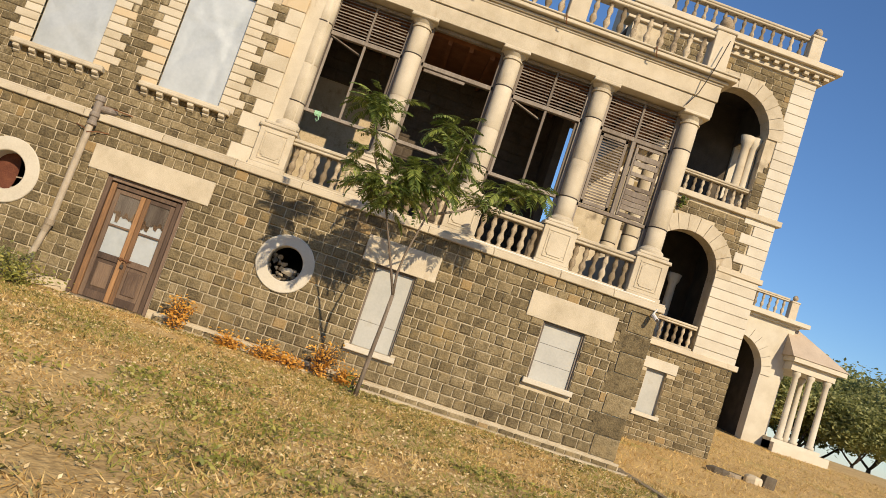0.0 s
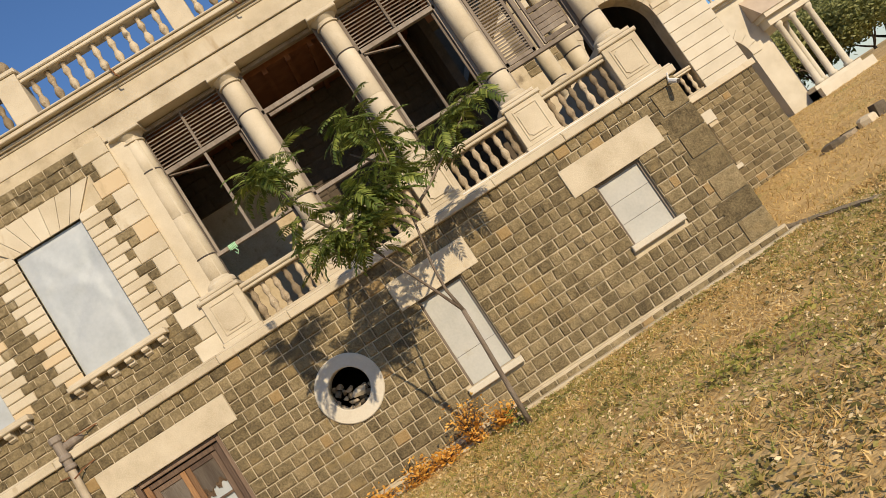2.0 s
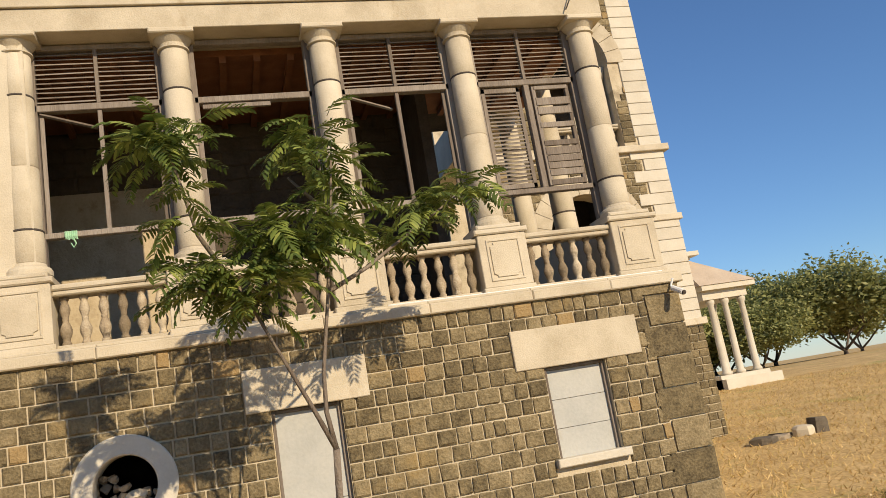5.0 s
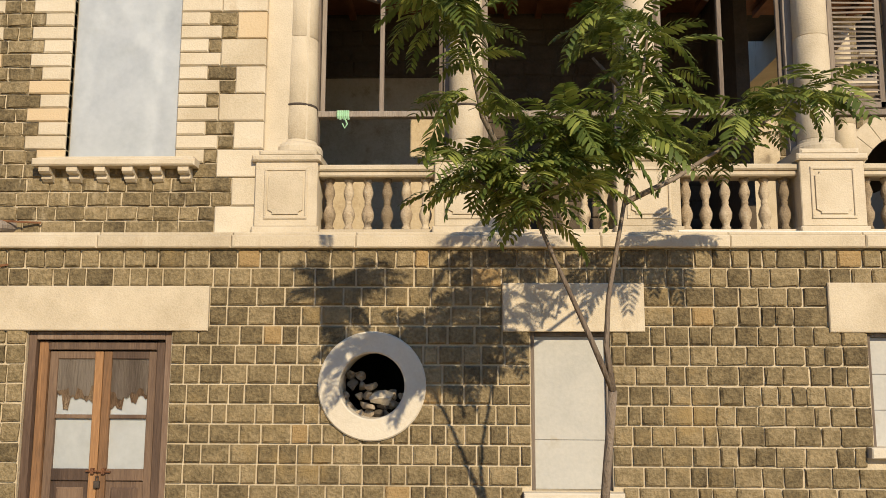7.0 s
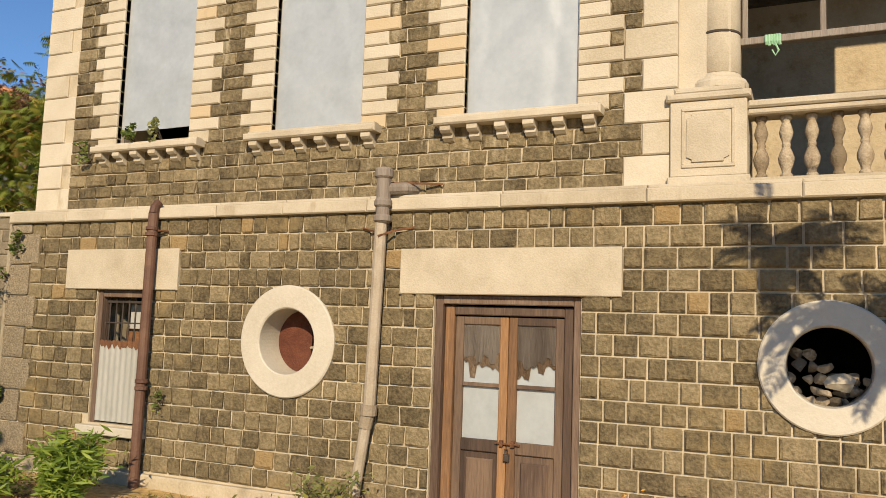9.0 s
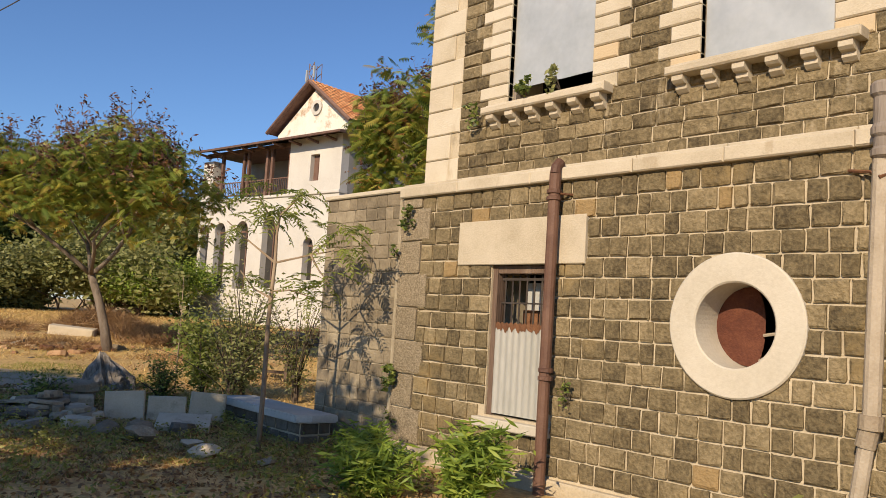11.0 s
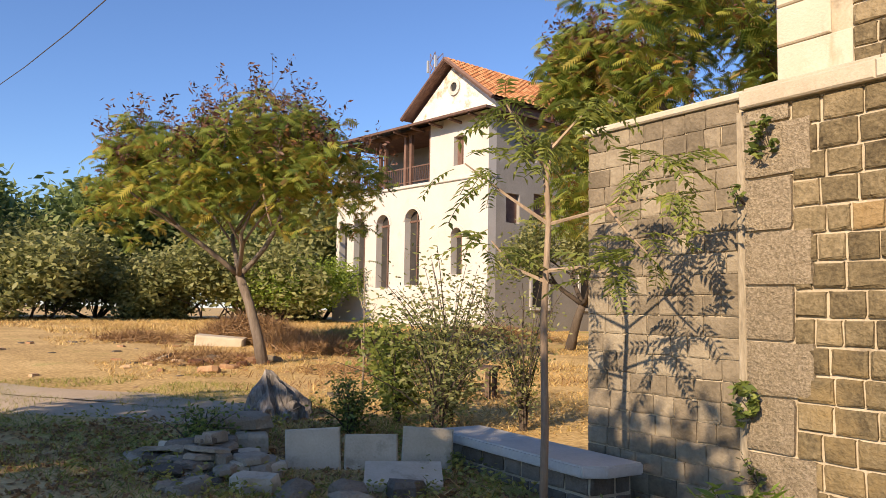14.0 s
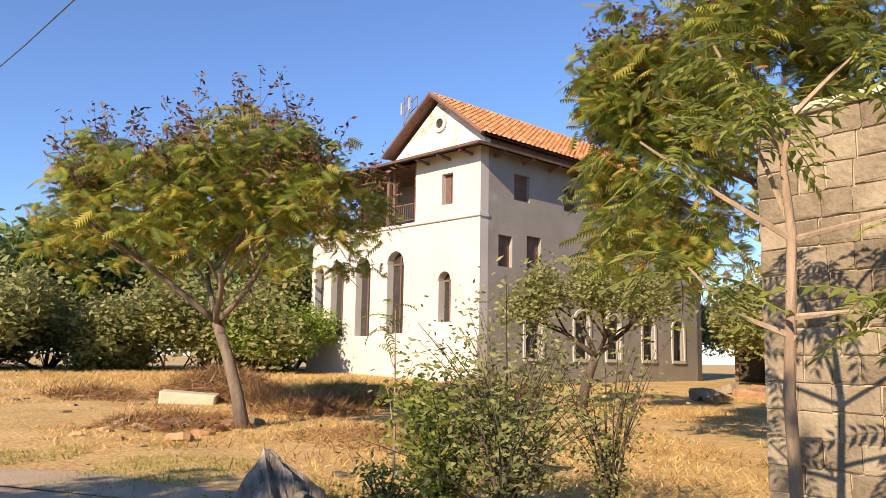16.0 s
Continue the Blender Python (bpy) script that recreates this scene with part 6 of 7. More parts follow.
bm = bmesh.new()
tube(bm, [L(0.2, 12.1, 0.12), L(0.215, 11.95, 0.7), L(0.235, 11.75, 1.3), L(0.24, 11.52, 1.76)], [0.036, 0.032, 0.029, 0.027], 8)
part("trunk", bm, BARK, t, smooth=True)
BRANCH = [
    [(0.24, 11.52, 1.76), (0.09, 11.5, 2.12), (-0.08, 11.5, 2.51), (-0.25, 11.45, 2.89), (-0.4, 11.4, 3.15)],
    [(0.24, 11.52, 1.76), (0.2, 11.5, 2.05), (0.22, 11.5, 2.35), (0.34, 11.5, 2.98), (0.44, 11.45, 3.6), (0.52, 11.4, 4.2)],
    [(-0.4, 11.4, 3.15), (-0.6, 11.1, 3.45), (-0.68, 10.9, 3.78), (-0.76, 10.8, 4.1)],
    [(-0.25, 11.45, 2.89), (-0.15, 11.35, 3.15), (-0.05, 11.3, 3.4)],
    [(0.34, 11.5, 2.98), (0.72, 11.65, 3.18), (1.2, 11.8, 3.5), (1.72, 11.9, 3.82)],
    [(0.44, 11.45, 3.6), (0.25, 11.3, 3.75), (0.12, 11.3, 3.9)],
    [(-0.25, 11.45, 2.89), (-0.45, 11.35, 3.0), (-0.65, 11.3, 3.1)],
]
for pts in BRANCH:
    bm = bmesh.new()
    tube(bm, [L(*p) for p in pts], [0.021 - 0.013 * k / (len(pts) - 1) for k in range(len(pts))], 6)
    part("branch", bm, BARK, t, smooth=True)
# leafy clumps: a high spray on a thin stem, a broad low mass, a tall middle, and a side spray
tips = []
crng = random.Random(19)
CLUMPS = (((-0.76, 10.8, 4.1), 0.2, 0.1, 14), ((-0.66, 10.9, 3.68), 0.06, 0.25, 6), ((-0.5, 11.35, 3.16), 0.24, 0.08, 18), ((-0.25, 11.35, 2.98), 0.16, 0.05, 8),
          ((-0.02, 11.3, 3.48), 0.24, 0.16, 17), ((0.1, 11.35, 3.15), 0.18, 0.1, 9), ((0.42, 11.4, 4.08), 0.2, 0.24, 16), ((0.4, 11.4, 3.6), 0.14, 0.2, 10),
          ((1.0, 11.85, 3.48), 0.18, 0.05, 6), ((1.45, 11.9, 3.74), 0.22, 0.1, 11), ((1.8, 11.9, 3.9), 0.1, 0.06, 4))
for (x, y, z), rx, rz, n in CLUMPS:
    for _ in range(n):
        tips.append(L(x + crng.uniform(-rx, rx), y + crng.uniform(-0.2, 0.2), z + crng.uniform(-rz, rz)))
fronds_on(t, tips, 3, 41, FRONDS, 0.55, 0.95)


def pinnate_frond(seed, length=0.3, pairs=7, leaf=0.075, mat=LEAF_DUST):
    """A leaf with paired pointed leaflets along +x."""
    r = random.Random(seed)
    bm = bmesh.new()
    at = lambda s: Vector((length * s, 0, 0.05 * s - 0.14 * s * s))
    tube(bm, [at(k / 4) for k in range(5)], 0.0025, 3)
    for k in range(pairs):
        c = at(0.2 + 0.78 * k / (pairs - 1))
        for side in (-1, 1):
            d = Vector((0.6 + r.uniform(-0.2, 0.2), side, -0.4 + r.uniform(-0.3, 0.2))).normalized()
            q = d.cross(Vector((0, 0, 1))).normalized() * leaf * 0.17
            m = c + d * leaf * 0.45 + Vector((0, 0, 0.008))
            bm.faces.new([bm.verts.new(p) for p in (c, m - q, c + d * leaf, m + q)])
    me = bpy.data.meshes.new("frond")
    bm.to_mesh(me)
    bm.free()
    me.materials.append(mat)
    return me


NEEM = [pinnate_frond(k, mat=LEAF_SAPLING) for k in range(4)]


def sapling(at, stem, branches, each, seed, label, rad=0.022, name="sapling", meshes=None, low=0.8, high=1.3):
    x, y = at
    t = thing(name, label, "sapling", (x, y, ground_height(x, y) - 0.04))
    bm = bmesh.new()
    tube(bm, stem, [rad * (1 - 0.75 * (k / (len(stem) - 1)) ** 2) for k in range(len(stem))], 7)
    part("stem", bm, BARK_PALE, t, smooth=True)
    tips = []
    for b in branches:
        bm = bmesh.new()
        tube(bm, b, [rad * 0.5, rad * 0.35, rad * 0.2][:len(b)], 5)
        part("branch", bm, BARK_PALE, t)
        tips += [b[-1], (Vector(b[-1]) + Vector(b[-2])) / 2]
    tips += [stem[-1], stem[-1]]
    fronds_on(t, tips, each, seed, meshes or NEEM, low, high)
    return t


sapling((-10.7, 12.23), [(0, 0, 0), (0.02, 0.0, 0.7), (-0.01, 0.01, 1.4), (0.02, 0.02, 2.02), (-0.01, 0.03, 2.3), (0.03, 0.04, 2.55)],
        [[(0.02, 0.02, 2.0), (-0.2, -0.16, 2.2), (-0.42, -0.34, 2.42)], [(0.02, 0.02, 2.0), (0.3, 0.27, 2.1), (0.62, 0.56, 2.2)], [(0.3, 0.27, 2.1), (0.42, 0.3, 1.95), (0.55, 0.36, 1.8)],
         [(0.02, 0.02, 2.05), (-0.15, 0.12, 2.35), (-0.3, 0.2, 2.6)], [(0.3, 0.27, 2.1), (0.4, 0.4, 2.25), (0.5, 0.5, 2.4)], [(0.02, 0.02, 1.7), (0.2, 0.12, 1.72), (0.4, 0.26, 1.66)],
         [(-0.01, 0.03, 2.35), (-0.1, -0.1, 2.6), (-0.16, -0.2, 2.8)], [(0.04, 0.03, 2.5), (0.18, 0.1, 2.65), (0.3, 0.15, 2.75)], [(0.02, 0.02, 1.62), (-0.18, -0.1, 1.72), (-0.3, -0.2, 1.9)]],
        5, 71, "slender sapling with a bare stem and pinnate leaves", rad=0.027, low=0.85, high=1.3)
sapling((-15.0, 13.2), [(0, 0, 0), (0.02, 0, 0.7), (-0.05, 0.03, 1.3), (-0.02, 0.0, 1.8)],
        [[(-0.02, 0, 0.8), (-0.15, 0.05, 1.0), (-0.28, 0.08, 1.15)], [(-0.05, 0, 1.0), (0.12, 0.05, 1.2), (0.2, 0.05, 1.35)], [(-0.03, 0, 1.3), (-0.15, 0, 1.5), (-0.2, 0, 1.65)]], 3, 73, "dark thin sapling behind the stone slabs", 0.012, low=0.5, high=0.85)


def shrub(at, height, width, stems, leaves, size, mat, seed, label, name="shrub", long=2.2):
    x, y = at
    r = random.Random(seed)
    t = thing(name, label, "shrub", (x, y, ground_height(x, y) - 0.04))
    tips = []
    for _ in range(stems):
        bm = bmesh.new()
        a, reach, h = r.uniform(0, 6.28), r.uniform(0.2, 1) * width / 2, height * r.uniform(0.55, 1.0)
        pts = [Vector((math.cos(a) * reach * s * s + r.uniform(-0.03, 0.03), math.sin(a) * reach * s * s + r.uniform(-0.03, 0.03), h * s)) for s in (0, 0.3, 0.6, 0.85, 1)]
        tube(bm, pts, [0.012, 0.01, 0.008, 0.005, 0.003], 4)
        part("stem", bm, BARK_DARK, t)
        tips += pts[1:] + [(pts[2] + pts[3]) / 2, (pts[1] + pts[2]) / 2]
    foliage("leaves", leaf_cloud(tips, leaves, 0.16 * max(1, width), size, seed, 0.9, long), mat, t, kind="stuff")
    return t


shrub((-14.4, 14.0), 2.0, 2.2, 32, 2300, 0.06, LEAF_DUST, 81, "tall twiggy shrub with small olive leaves")
shrub((-14.0, 13.6), 1.4, 2.5, 34, 2400, 0.065, LEAF_DUST, 80, "broad twiggy shrub with small olive leaves")
shrub((-13.7, 14.5), 1.7, 1.3, 24, 1500, 0.05, LEAF_DUST, 82, "twiggy shrub with small olive leaves")
shrub((-14.7, 13.5), 1.25, 1.5, 24, 2400, 0.08, LEAF_SAPLING, 83, "leafy green shrub behind the slabs")
shrub((-14.3, 12.7), 0.6, 0.9, 16, 1300, 0.05, LEAF, 84, "low green weeds among the stones", "weed")
shrub((-13.9, 11.0), 0.45, 0.8, 14, 1000, 0.05, LEAF, 85, "low green weeds among the stones", "weed")
shrub((-7.85, 12.45), 0.62, 0.8, 34, 3600, 0.13, LEAF_BUSH, 86, "dense bright green bush at the wall foot", "bush", 6.0)
shrub((-8.5, 12.0), 0.42, 0.9, 30, 2600, 0.13, LEAF_BUSH, 87, "low bright green bush at the wall foot", "bush", 6.0)
shrub((-9.7, 12.75), 0.4, 0.8, 24, 1800, 0.12, LEAF_BUSH, 88, "low bright green bush at the wall foot", "bush", 6.0)
shrub((-5.35, 12.9), 0.5, 0.8, 18, 900, 0.06, LEAF_DUST, 89, "straggling weed beside the downpipe", "weed")
shrub((-5.0, 12.4), 0.35, 1.4, 22, 1300, 0.055, GRASS_GREEN, 90, "green weeds by the door step", "weed")
shrub((0.1, 12.15), 0.3, 0.2, 8, 160, 0.05, LEAF, 91, "small green weed at the tree foot", "weed")
for k, (x, w, h) in enumerate(((-2.75, 0.5, 0.55), (-1.9, 0.5, 0.22), (-1.3, 0.7, 0.25), (-0.9, 0.5, 0.2), (-0.45, 0.7, 0.6), (0.0, 0.4, 0.3))):
    shrub((x, 13.05), h, w, 26, 700, 0.055, ORANGE_DRY, 100 + k, "dried orange weed at the wall foot", "dry_weed")
# plants rooted in the wall
for k, (x, y, z, n, s, m) in enumerate(((-9.87, W - 0.06, 2.62, 130, 0.07, LEAF), (-10.02, W - 0.06, 0.92, 130, 0.09, LEAF), (-8.4, UP - 0.1, 3.83, 200, 0.07, LEAF), (-8.0, UP - 0.1, 3.83, 140, 0.07, LEAF_DUST),
                                        (-9.1, UP - 0.06, 3.65, 90, 0.06, LEAF), (-7.62, W - 0.06, 1.02, 70, 0.05, LEAF), (-10.06, W - 0.04, 2.28, 50, 0.06, LEAF), (6.9, EY - 0.1, 6.6, 150, 0.1, LEAF), (-10.0, W - 0.06, 0.5, 50, 0.06, LEAF))):
    t = thing("wall_plant", "small green plant rooted in a wall joint", "plant", (x, y, z), "wall plants")
    r = random.Random(120 + k)
    pts = [Vector((r.uniform(-0.07, 0.07), -0.04 + r.uniform(-0.05, 0.03), r.uniform(-0.04, 0.2))) for _ in range(9)]
    bm = bmesh.new()
    for p in pts:
        tube(bm, [(0, 0.05, 0), p], 0.003, 3)
    part("stem", bm, BARK_DARK, t)
    foliage("leaves", leaf_cloud(pts, n * 2 // 3, 0.045, s * 0.85, 130 + k, 1.0, 2.0), m, t, kind="stuff")

# ---- bench, slabs and stones in the yard ----
bench = thing("stone_bench", "dark block bench with a pale worn top", "bench", (-11.95, 13.12, 0.0), turn=-2)
bm = bmesh.new()
box(bm, -0.98, 0.98, -0.19, 0.2, 0.0, 0.42)
part("core", bm, MORTAR, bench)
bm = bmesh.new()
top = [(-1.05, -0.26), (0.98, -0.27), (1.08, -0.12), (1.08, 0.24), (-1.05, 0.26)]
lo = [bm.verts.new((x, y, 0.42)) for x, y in top]
up = [bm.verts.new((x, y, 0.505)) for x, y in top]
bm.faces.new(up)
bm.faces.new(lo[::-1])
for i in range(5):
    bm.faces.new((lo[i], lo[(i + 1) % 5], up[(i + 1) % 5], up[i]))
bmesh.ops.bevel(bm, geom=list(bm.edges), offset=0.014, segments=2, affect="EDGES")
part("top", bm, BENCH_TOP, bench)
for x0, x1, z0, z1 in courses(-0.98, 0.98, 0.0, 0.42, 0.14, 0.2, 0.34, [], random.Random(4)):
    bm = bmesh.new()
    rough_stone(bm, x0 + 0.011, x1 - 0.011, -0.2, z0 + 0.011, z1 - 0.011, 0.04, 0.01)
    part("brick", bm, DARK_ROCK, bench)
for y0, y1, z0, z1 in courses(-0.19, 0.2, 0.0, 0.42, 0.14, 0.16, 0.26, [], random.Random(5)):
    bm = bmesh.new()
    rough_stone(bm, y0 + 0.011, y1 - 0.011, 0, z0 + 0.011, z1 - 0.011, 0.04, 0.01)
    ob = part("brick", bm, DARK_ROCK, bench)
    ob.matrix_basis = Matrix.Translation((0.985, 0, 0)) @ pose(0, 0, 0, 0, 0, 90)
for k, (x, y, w, h, a, tip) in enumerate(((-13.07, 11.74, 0.23, 0.37, 62, -10), (-12.84, 12.16, 0.225, 0.33, 63, -14), (-12.62, 12.57, 0.215, 0.39, 60, -8))):
    bm = bmesh.new()
    box(bm, -w, w, -0.04, 0.04, 0, h, soft=0.012)
    ob = part("stone_slab", bm, SLAB)
    ob.matrix_world = pose(x, y, ground_height(x, y) - 0.04, tip, 3 * (k - 1), a)
    tagged(ob, "pale upright stone slab leaning in a row", "slab", "upright slabs")
bm = bmesh.new()
box(bm, -0.3, 0.3, -0.2, 0.2, 0, 0.09, soft=0.01)
ob = part("stone_slab", bm, SLAB)
ob.matrix_world = pose(-12.2, 12.1, ground_height(-12.2, 12.1) + 0.03, 14, 0, 60)
tagged(ob, "flat pale stone slab lying in the weeds", "slab")
hr = random.Random(9)


def broken_slab(at, size, seed, mat, label, name, group="", turn=0.0, tip=0.0, roll=0.0, cat="stone"):
    """A flat or blocky broken stone: an uneven outline, chipped rims, a rough face."""
    r = random.Random(seed)
    sx, sy, sz = size
    n = r.choice((5, 6, 7))
    bm = bmesh.new()
    rim = [(a * 2 * math.pi / n + r.uniform(-0.2, 0.2), r.uniform(0.72, 1.08)) for a in range(n)]
    rings = []
    for z, k in ((0.0, 0.9), (0.12, 1.0), (0.75, 0.97), (1.0, 0.84)):
        rings.append([bm.verts.new((sx * q * k * math.cos(a) + r.uniform(-0.04, 0.04) * sx, sy * q * k * math.sin(a) + r.uniform(-0.05, 0.05) * sy, sz * (z + r.uniform(-0.09, 0.09)))) for a, q in rim])
    for lo, up in zip(rings, rings[1:]):
        for i in range(n):
            j = (i + 1) % n
            bm.faces.new((lo[i], lo[j], up[j], up[i]))
    mid = bm.verts.new((0, 0, sz * (1.0 + r.uniform(-0.1, 0.12))))
    for i in range(n):
        bm.faces.new((rings[-1][i], rings[-1][(i + 1) % n], mid))
    bm.faces.new(rings[0][::-1])
    ob = part(name, bm, mat)
    ob.matrix_world = pose(*at, tip, roll, turn)
    return tagged(ob, label, cat, group)


# low broken rubble in the grass beyond the corner
for k, (dx, dy, sx, sy, sz, m) in enumerate(((-0.75, 0.0, 0.3, 0.2, 0.16, DARK_ROCK), (-0.3, 0.1, 0.34, 0.16, 0.12, GREY_ROCK), (0.1, -0.05, 0.22, 0.2, 0.2, SLAB), (0.5, 0.05, 0.36, 0.26, 0.3, DARK_ROCK), (-0.1, 0.25, 0.5, 0.12, 0.1, DARK_ROCK))):
    x, y = PLINTH_AT[0] + dx, PLINTH_AT[1] + dy
    broken_slab((x, y, ground_height(x, y) - 0.03), (sx, sy, sz), 500 + k, m, "dark broken rubble stone in dry grass", "rubble_stone", "corner rubble", 31 * k - 20, 4, 0)
# heap of flat broken stones stacked in loose layers
for layer, (count, sp) in enumerate(((24, 0.62), (17, 0.48), (11, 0.34), (7, 0.22), (3, 0.1))):
    for k in range(count):
        x, y = -13.45 + 1.1 * hr.uniform(-sp, sp), 10.95 + hr.uniform(-sp, sp) * 0.8
        s = hr.uniform(0.09, 0.19)
        broken_slab((x, y, ground_height(x, y) - 0.02 + 0.06 * layer), (s * 1.35, s * 0.9, hr.uniform(0.04, 0.085)), 200 + 20 * layer + k, (GREY_ROCK, DARK_ROCK, GREY_ROCK, SLAB, GREY_ROCK)[k % 5], "broken grey stone in a heap", "heap_stone", "stone heap", hr.uniform(0, 180), hr.uniform(-9, 9), hr.uniform(-9, 9))
# split tree stump: a leaning shard with deep upright grain
bx, by = -15.45, 12.4
STUMP = material("weathered grey stump wood", [(0.06, 0.05, 0.04), (0.24, 0.21, 0.175), (0.48, 0.44, 0.38)], 0.95, 13, 50, 1.0, 0.0, streak=0.3)
bm = bmesh.new()
rr = random.Random(63)
for k in range(13):
    a = 2 * math.pi * k / 13
    q = rr.uniform(0.85, 1.1)
    bm.verts.new((0.5 * q * math.cos(a), 0.32 * q * math.sin(a), -0.1))
    bm.verts.new((0.46 * q * math.cos(a + 0.2), 0.28 * q * math.sin(a + 0.2), rr.uniform(0.02, 0.12)))
for p_ in ((-0.2, -0.02, 0.5), (-0.13, 0.04, 0.49), (-0.3, 0.08, 0.3), (0.05, -0.08, 0.33), (0.2, 0.06, 0.27), (0.42, -0.03, 0.17)):
    bm.verts.new(p_)
bmesh.ops.convex_hull(bm, input=list(bm.verts))
bmesh.ops.delete(bm, geom=[v for v in bm.verts if not v.link_faces], context="VERTS")
bmesh.ops.subdivide_edges(bm, edges=list(bm.edges), cuts=5, use_grid_fill=True)
for v in bm.verts:
    # grain runs up towards the peak
    w = math.atan2(v.co.y + 0.02, v.co.x + 0.2)
    k = 0.12 * noise.noise((w * 6.0, v.co.z * 1.5, 1.0)) + 0.05 * noise.noise((w * 17.0, v.co.z * 2.0, 4.0)) + 0.05 * noise.noise(v.co * 4.0) - 0.02
    v.co += Vector((v.co.x + 0.1, v.co.y, 0.15)).normalized() * k * min(1.0, 0.3 + (0.55 - v.co.z) * 2)
ob = part("tree_stump", bm, STUMP)
ob.matrix_world = pose(bx, by, ground_height(bx, by), 0, 0, 62) @ Matrix.Diagonal((0.85, 0.9, 1.05, 1))
tagged(ob, "weathered grey split tree stump behind the stone heap", "stump")
broken_slab((-14.1, 11.45, ground_height(-14.1, 11.45) + 0.2), (0.42, 0.22, 0.12), 234, GREY_ROCK, "long flat grey stone on the heap", "heap_slab", "", 60, 3, 2)
for k, (x, y) in enumerate(((-14.0, 11.2), (-14.25, 11.65), (-13.9, 11.5))):
    broken_slab((x, y, ground_height(x, y) - 0.03), (0.2, 0.16, 0.22), 260 + k, (SLAB, GREY_ROCK)[k % 2], "broken grey stone beneath the flat slab", "heap_stone", "stone heap", 50 * k)
broken_slab((-12.55, 11.05, ground_height(-12.55, 11.05) - 0.04), (0.22, 0.13, 0.17), 271, SLAB, "squared grey stone at the heap foot", "heap_stone", "stone heap", 62, 6, 0)
broken_slab((-11.85, 11.45, ground_height(-11.85, 11.45) - 0.05), (0.2, 0.15, 0.22), 273, GREY_ROCK, "angular brown-grey stone in the weeds", "loose_stone", "loose stones", 30, 10, 6)
broken_slab((-11.9, 11.95, ground_height(-11.9, 11.95) - 0.03), (0.18, 0.15, 0.15), 275, DARK_ROCK, "dark broken stone beneath a pale slab", "loose_stone", "loose stones", 70)
for k, (x, y, s, m) in enumerate(((-12.2, 11.2, 0.17, GREY_ROCK), (-11.6, 11.4, 0.2, GREY_ROCK), (-13.2, 10.6, 0.16, DARK_ROCK), (-11.2, 11.75, 0.14, SLAB), (-12.8, 11.2, 0.12, GREY_ROCK), (-10.6, 11.6, 0.15, SLAB), (-10.0, 11.9, 0.12, GREY_ROCK))):
    loose_rock((x, y, ground_height(x, y)), s, 240 + k, m, "loose grey stone among weeds", (1.3, 1, 0.55), "loose_stone", "loose stones", 50 * k)
bm = bmesh.new()
box(bm, -0.56, 0.56, -0.24, 0.24, 0, 0.27, soft=0.04)
ob = part("stone_block", bm, SLAB)
ob.matrix_world = pose(-25.6, 15.0, ground_height(-25.6, 15) - 0.05, 3, 4, 62)
tagged(ob, "long pale stone block lying in dry grass", "block")
for k in range(46):
    x, y = -22.0 + hr.gauss(0, 0.7), 13.4 + hr.gauss(0, 0.75)
    s = hr.uniform(0.05, 0.15)
    broken_slab((x, y, ground_height(x, y) - 0.02), (s * 1.5, s, s * 0.8), 300 + k, (RUBBLE_TAN, DARK_ROCK, RUBBLE_TAN, RUST, GREY_ROCK)[k % 5], "broken brown rubble piece in dry grass", "rubble", "yard rubble", hr.uniform(0, 180), hr.uniform(-15, 15), hr.uniform(-15, 15))
for k in range(60):
    x, y = -24.5 + hr.gauss(0, 4), 14.0 + hr.gauss(0, 2.6)
    s = hr.uniform(0.04, 0.11)
    broken_slab((x, y, ground_height(x, y) - 0.02), (s * 1.5, s, s * 0.6), 400 + k, (DARK_ROCK, RUBBLE_TAN)[k % 2], "small stone lying in dry grass", "stone", "scattered stones", hr.uniform(0, 180))
# corrugated sheet lying in the yard
bm = bmesh.new()
n = 48
lo = [bm.verts.new((-1.6 + 3.2 * k / n, -0.5, 0.03 * math.sin(k * 0.9))) for k in range(n + 1)]
up = [bm.verts.new((-1.6 + 3.2 * k / n, 0.5, 0.05 + 0.03 * math.sin(k * 0.9))) for k in range(n + 1)]
for k in range(n):
    bm.faces.new((lo[k], lo[k + 1], up[k + 1], up[k]))
bmesh.ops.solidify(bm, geom=list(bm.faces), thickness=0.004)
ob = part("corrugated_sheet", bm, GREY_ROCK)
ob.matrix_world = pose(-29.0, 19.0, ground_height(-29.0, 19.0) + 0.05, 4, 0, 60)
tagged(ob, "grey corrugated sheet lying flat in the yard", "sheet")


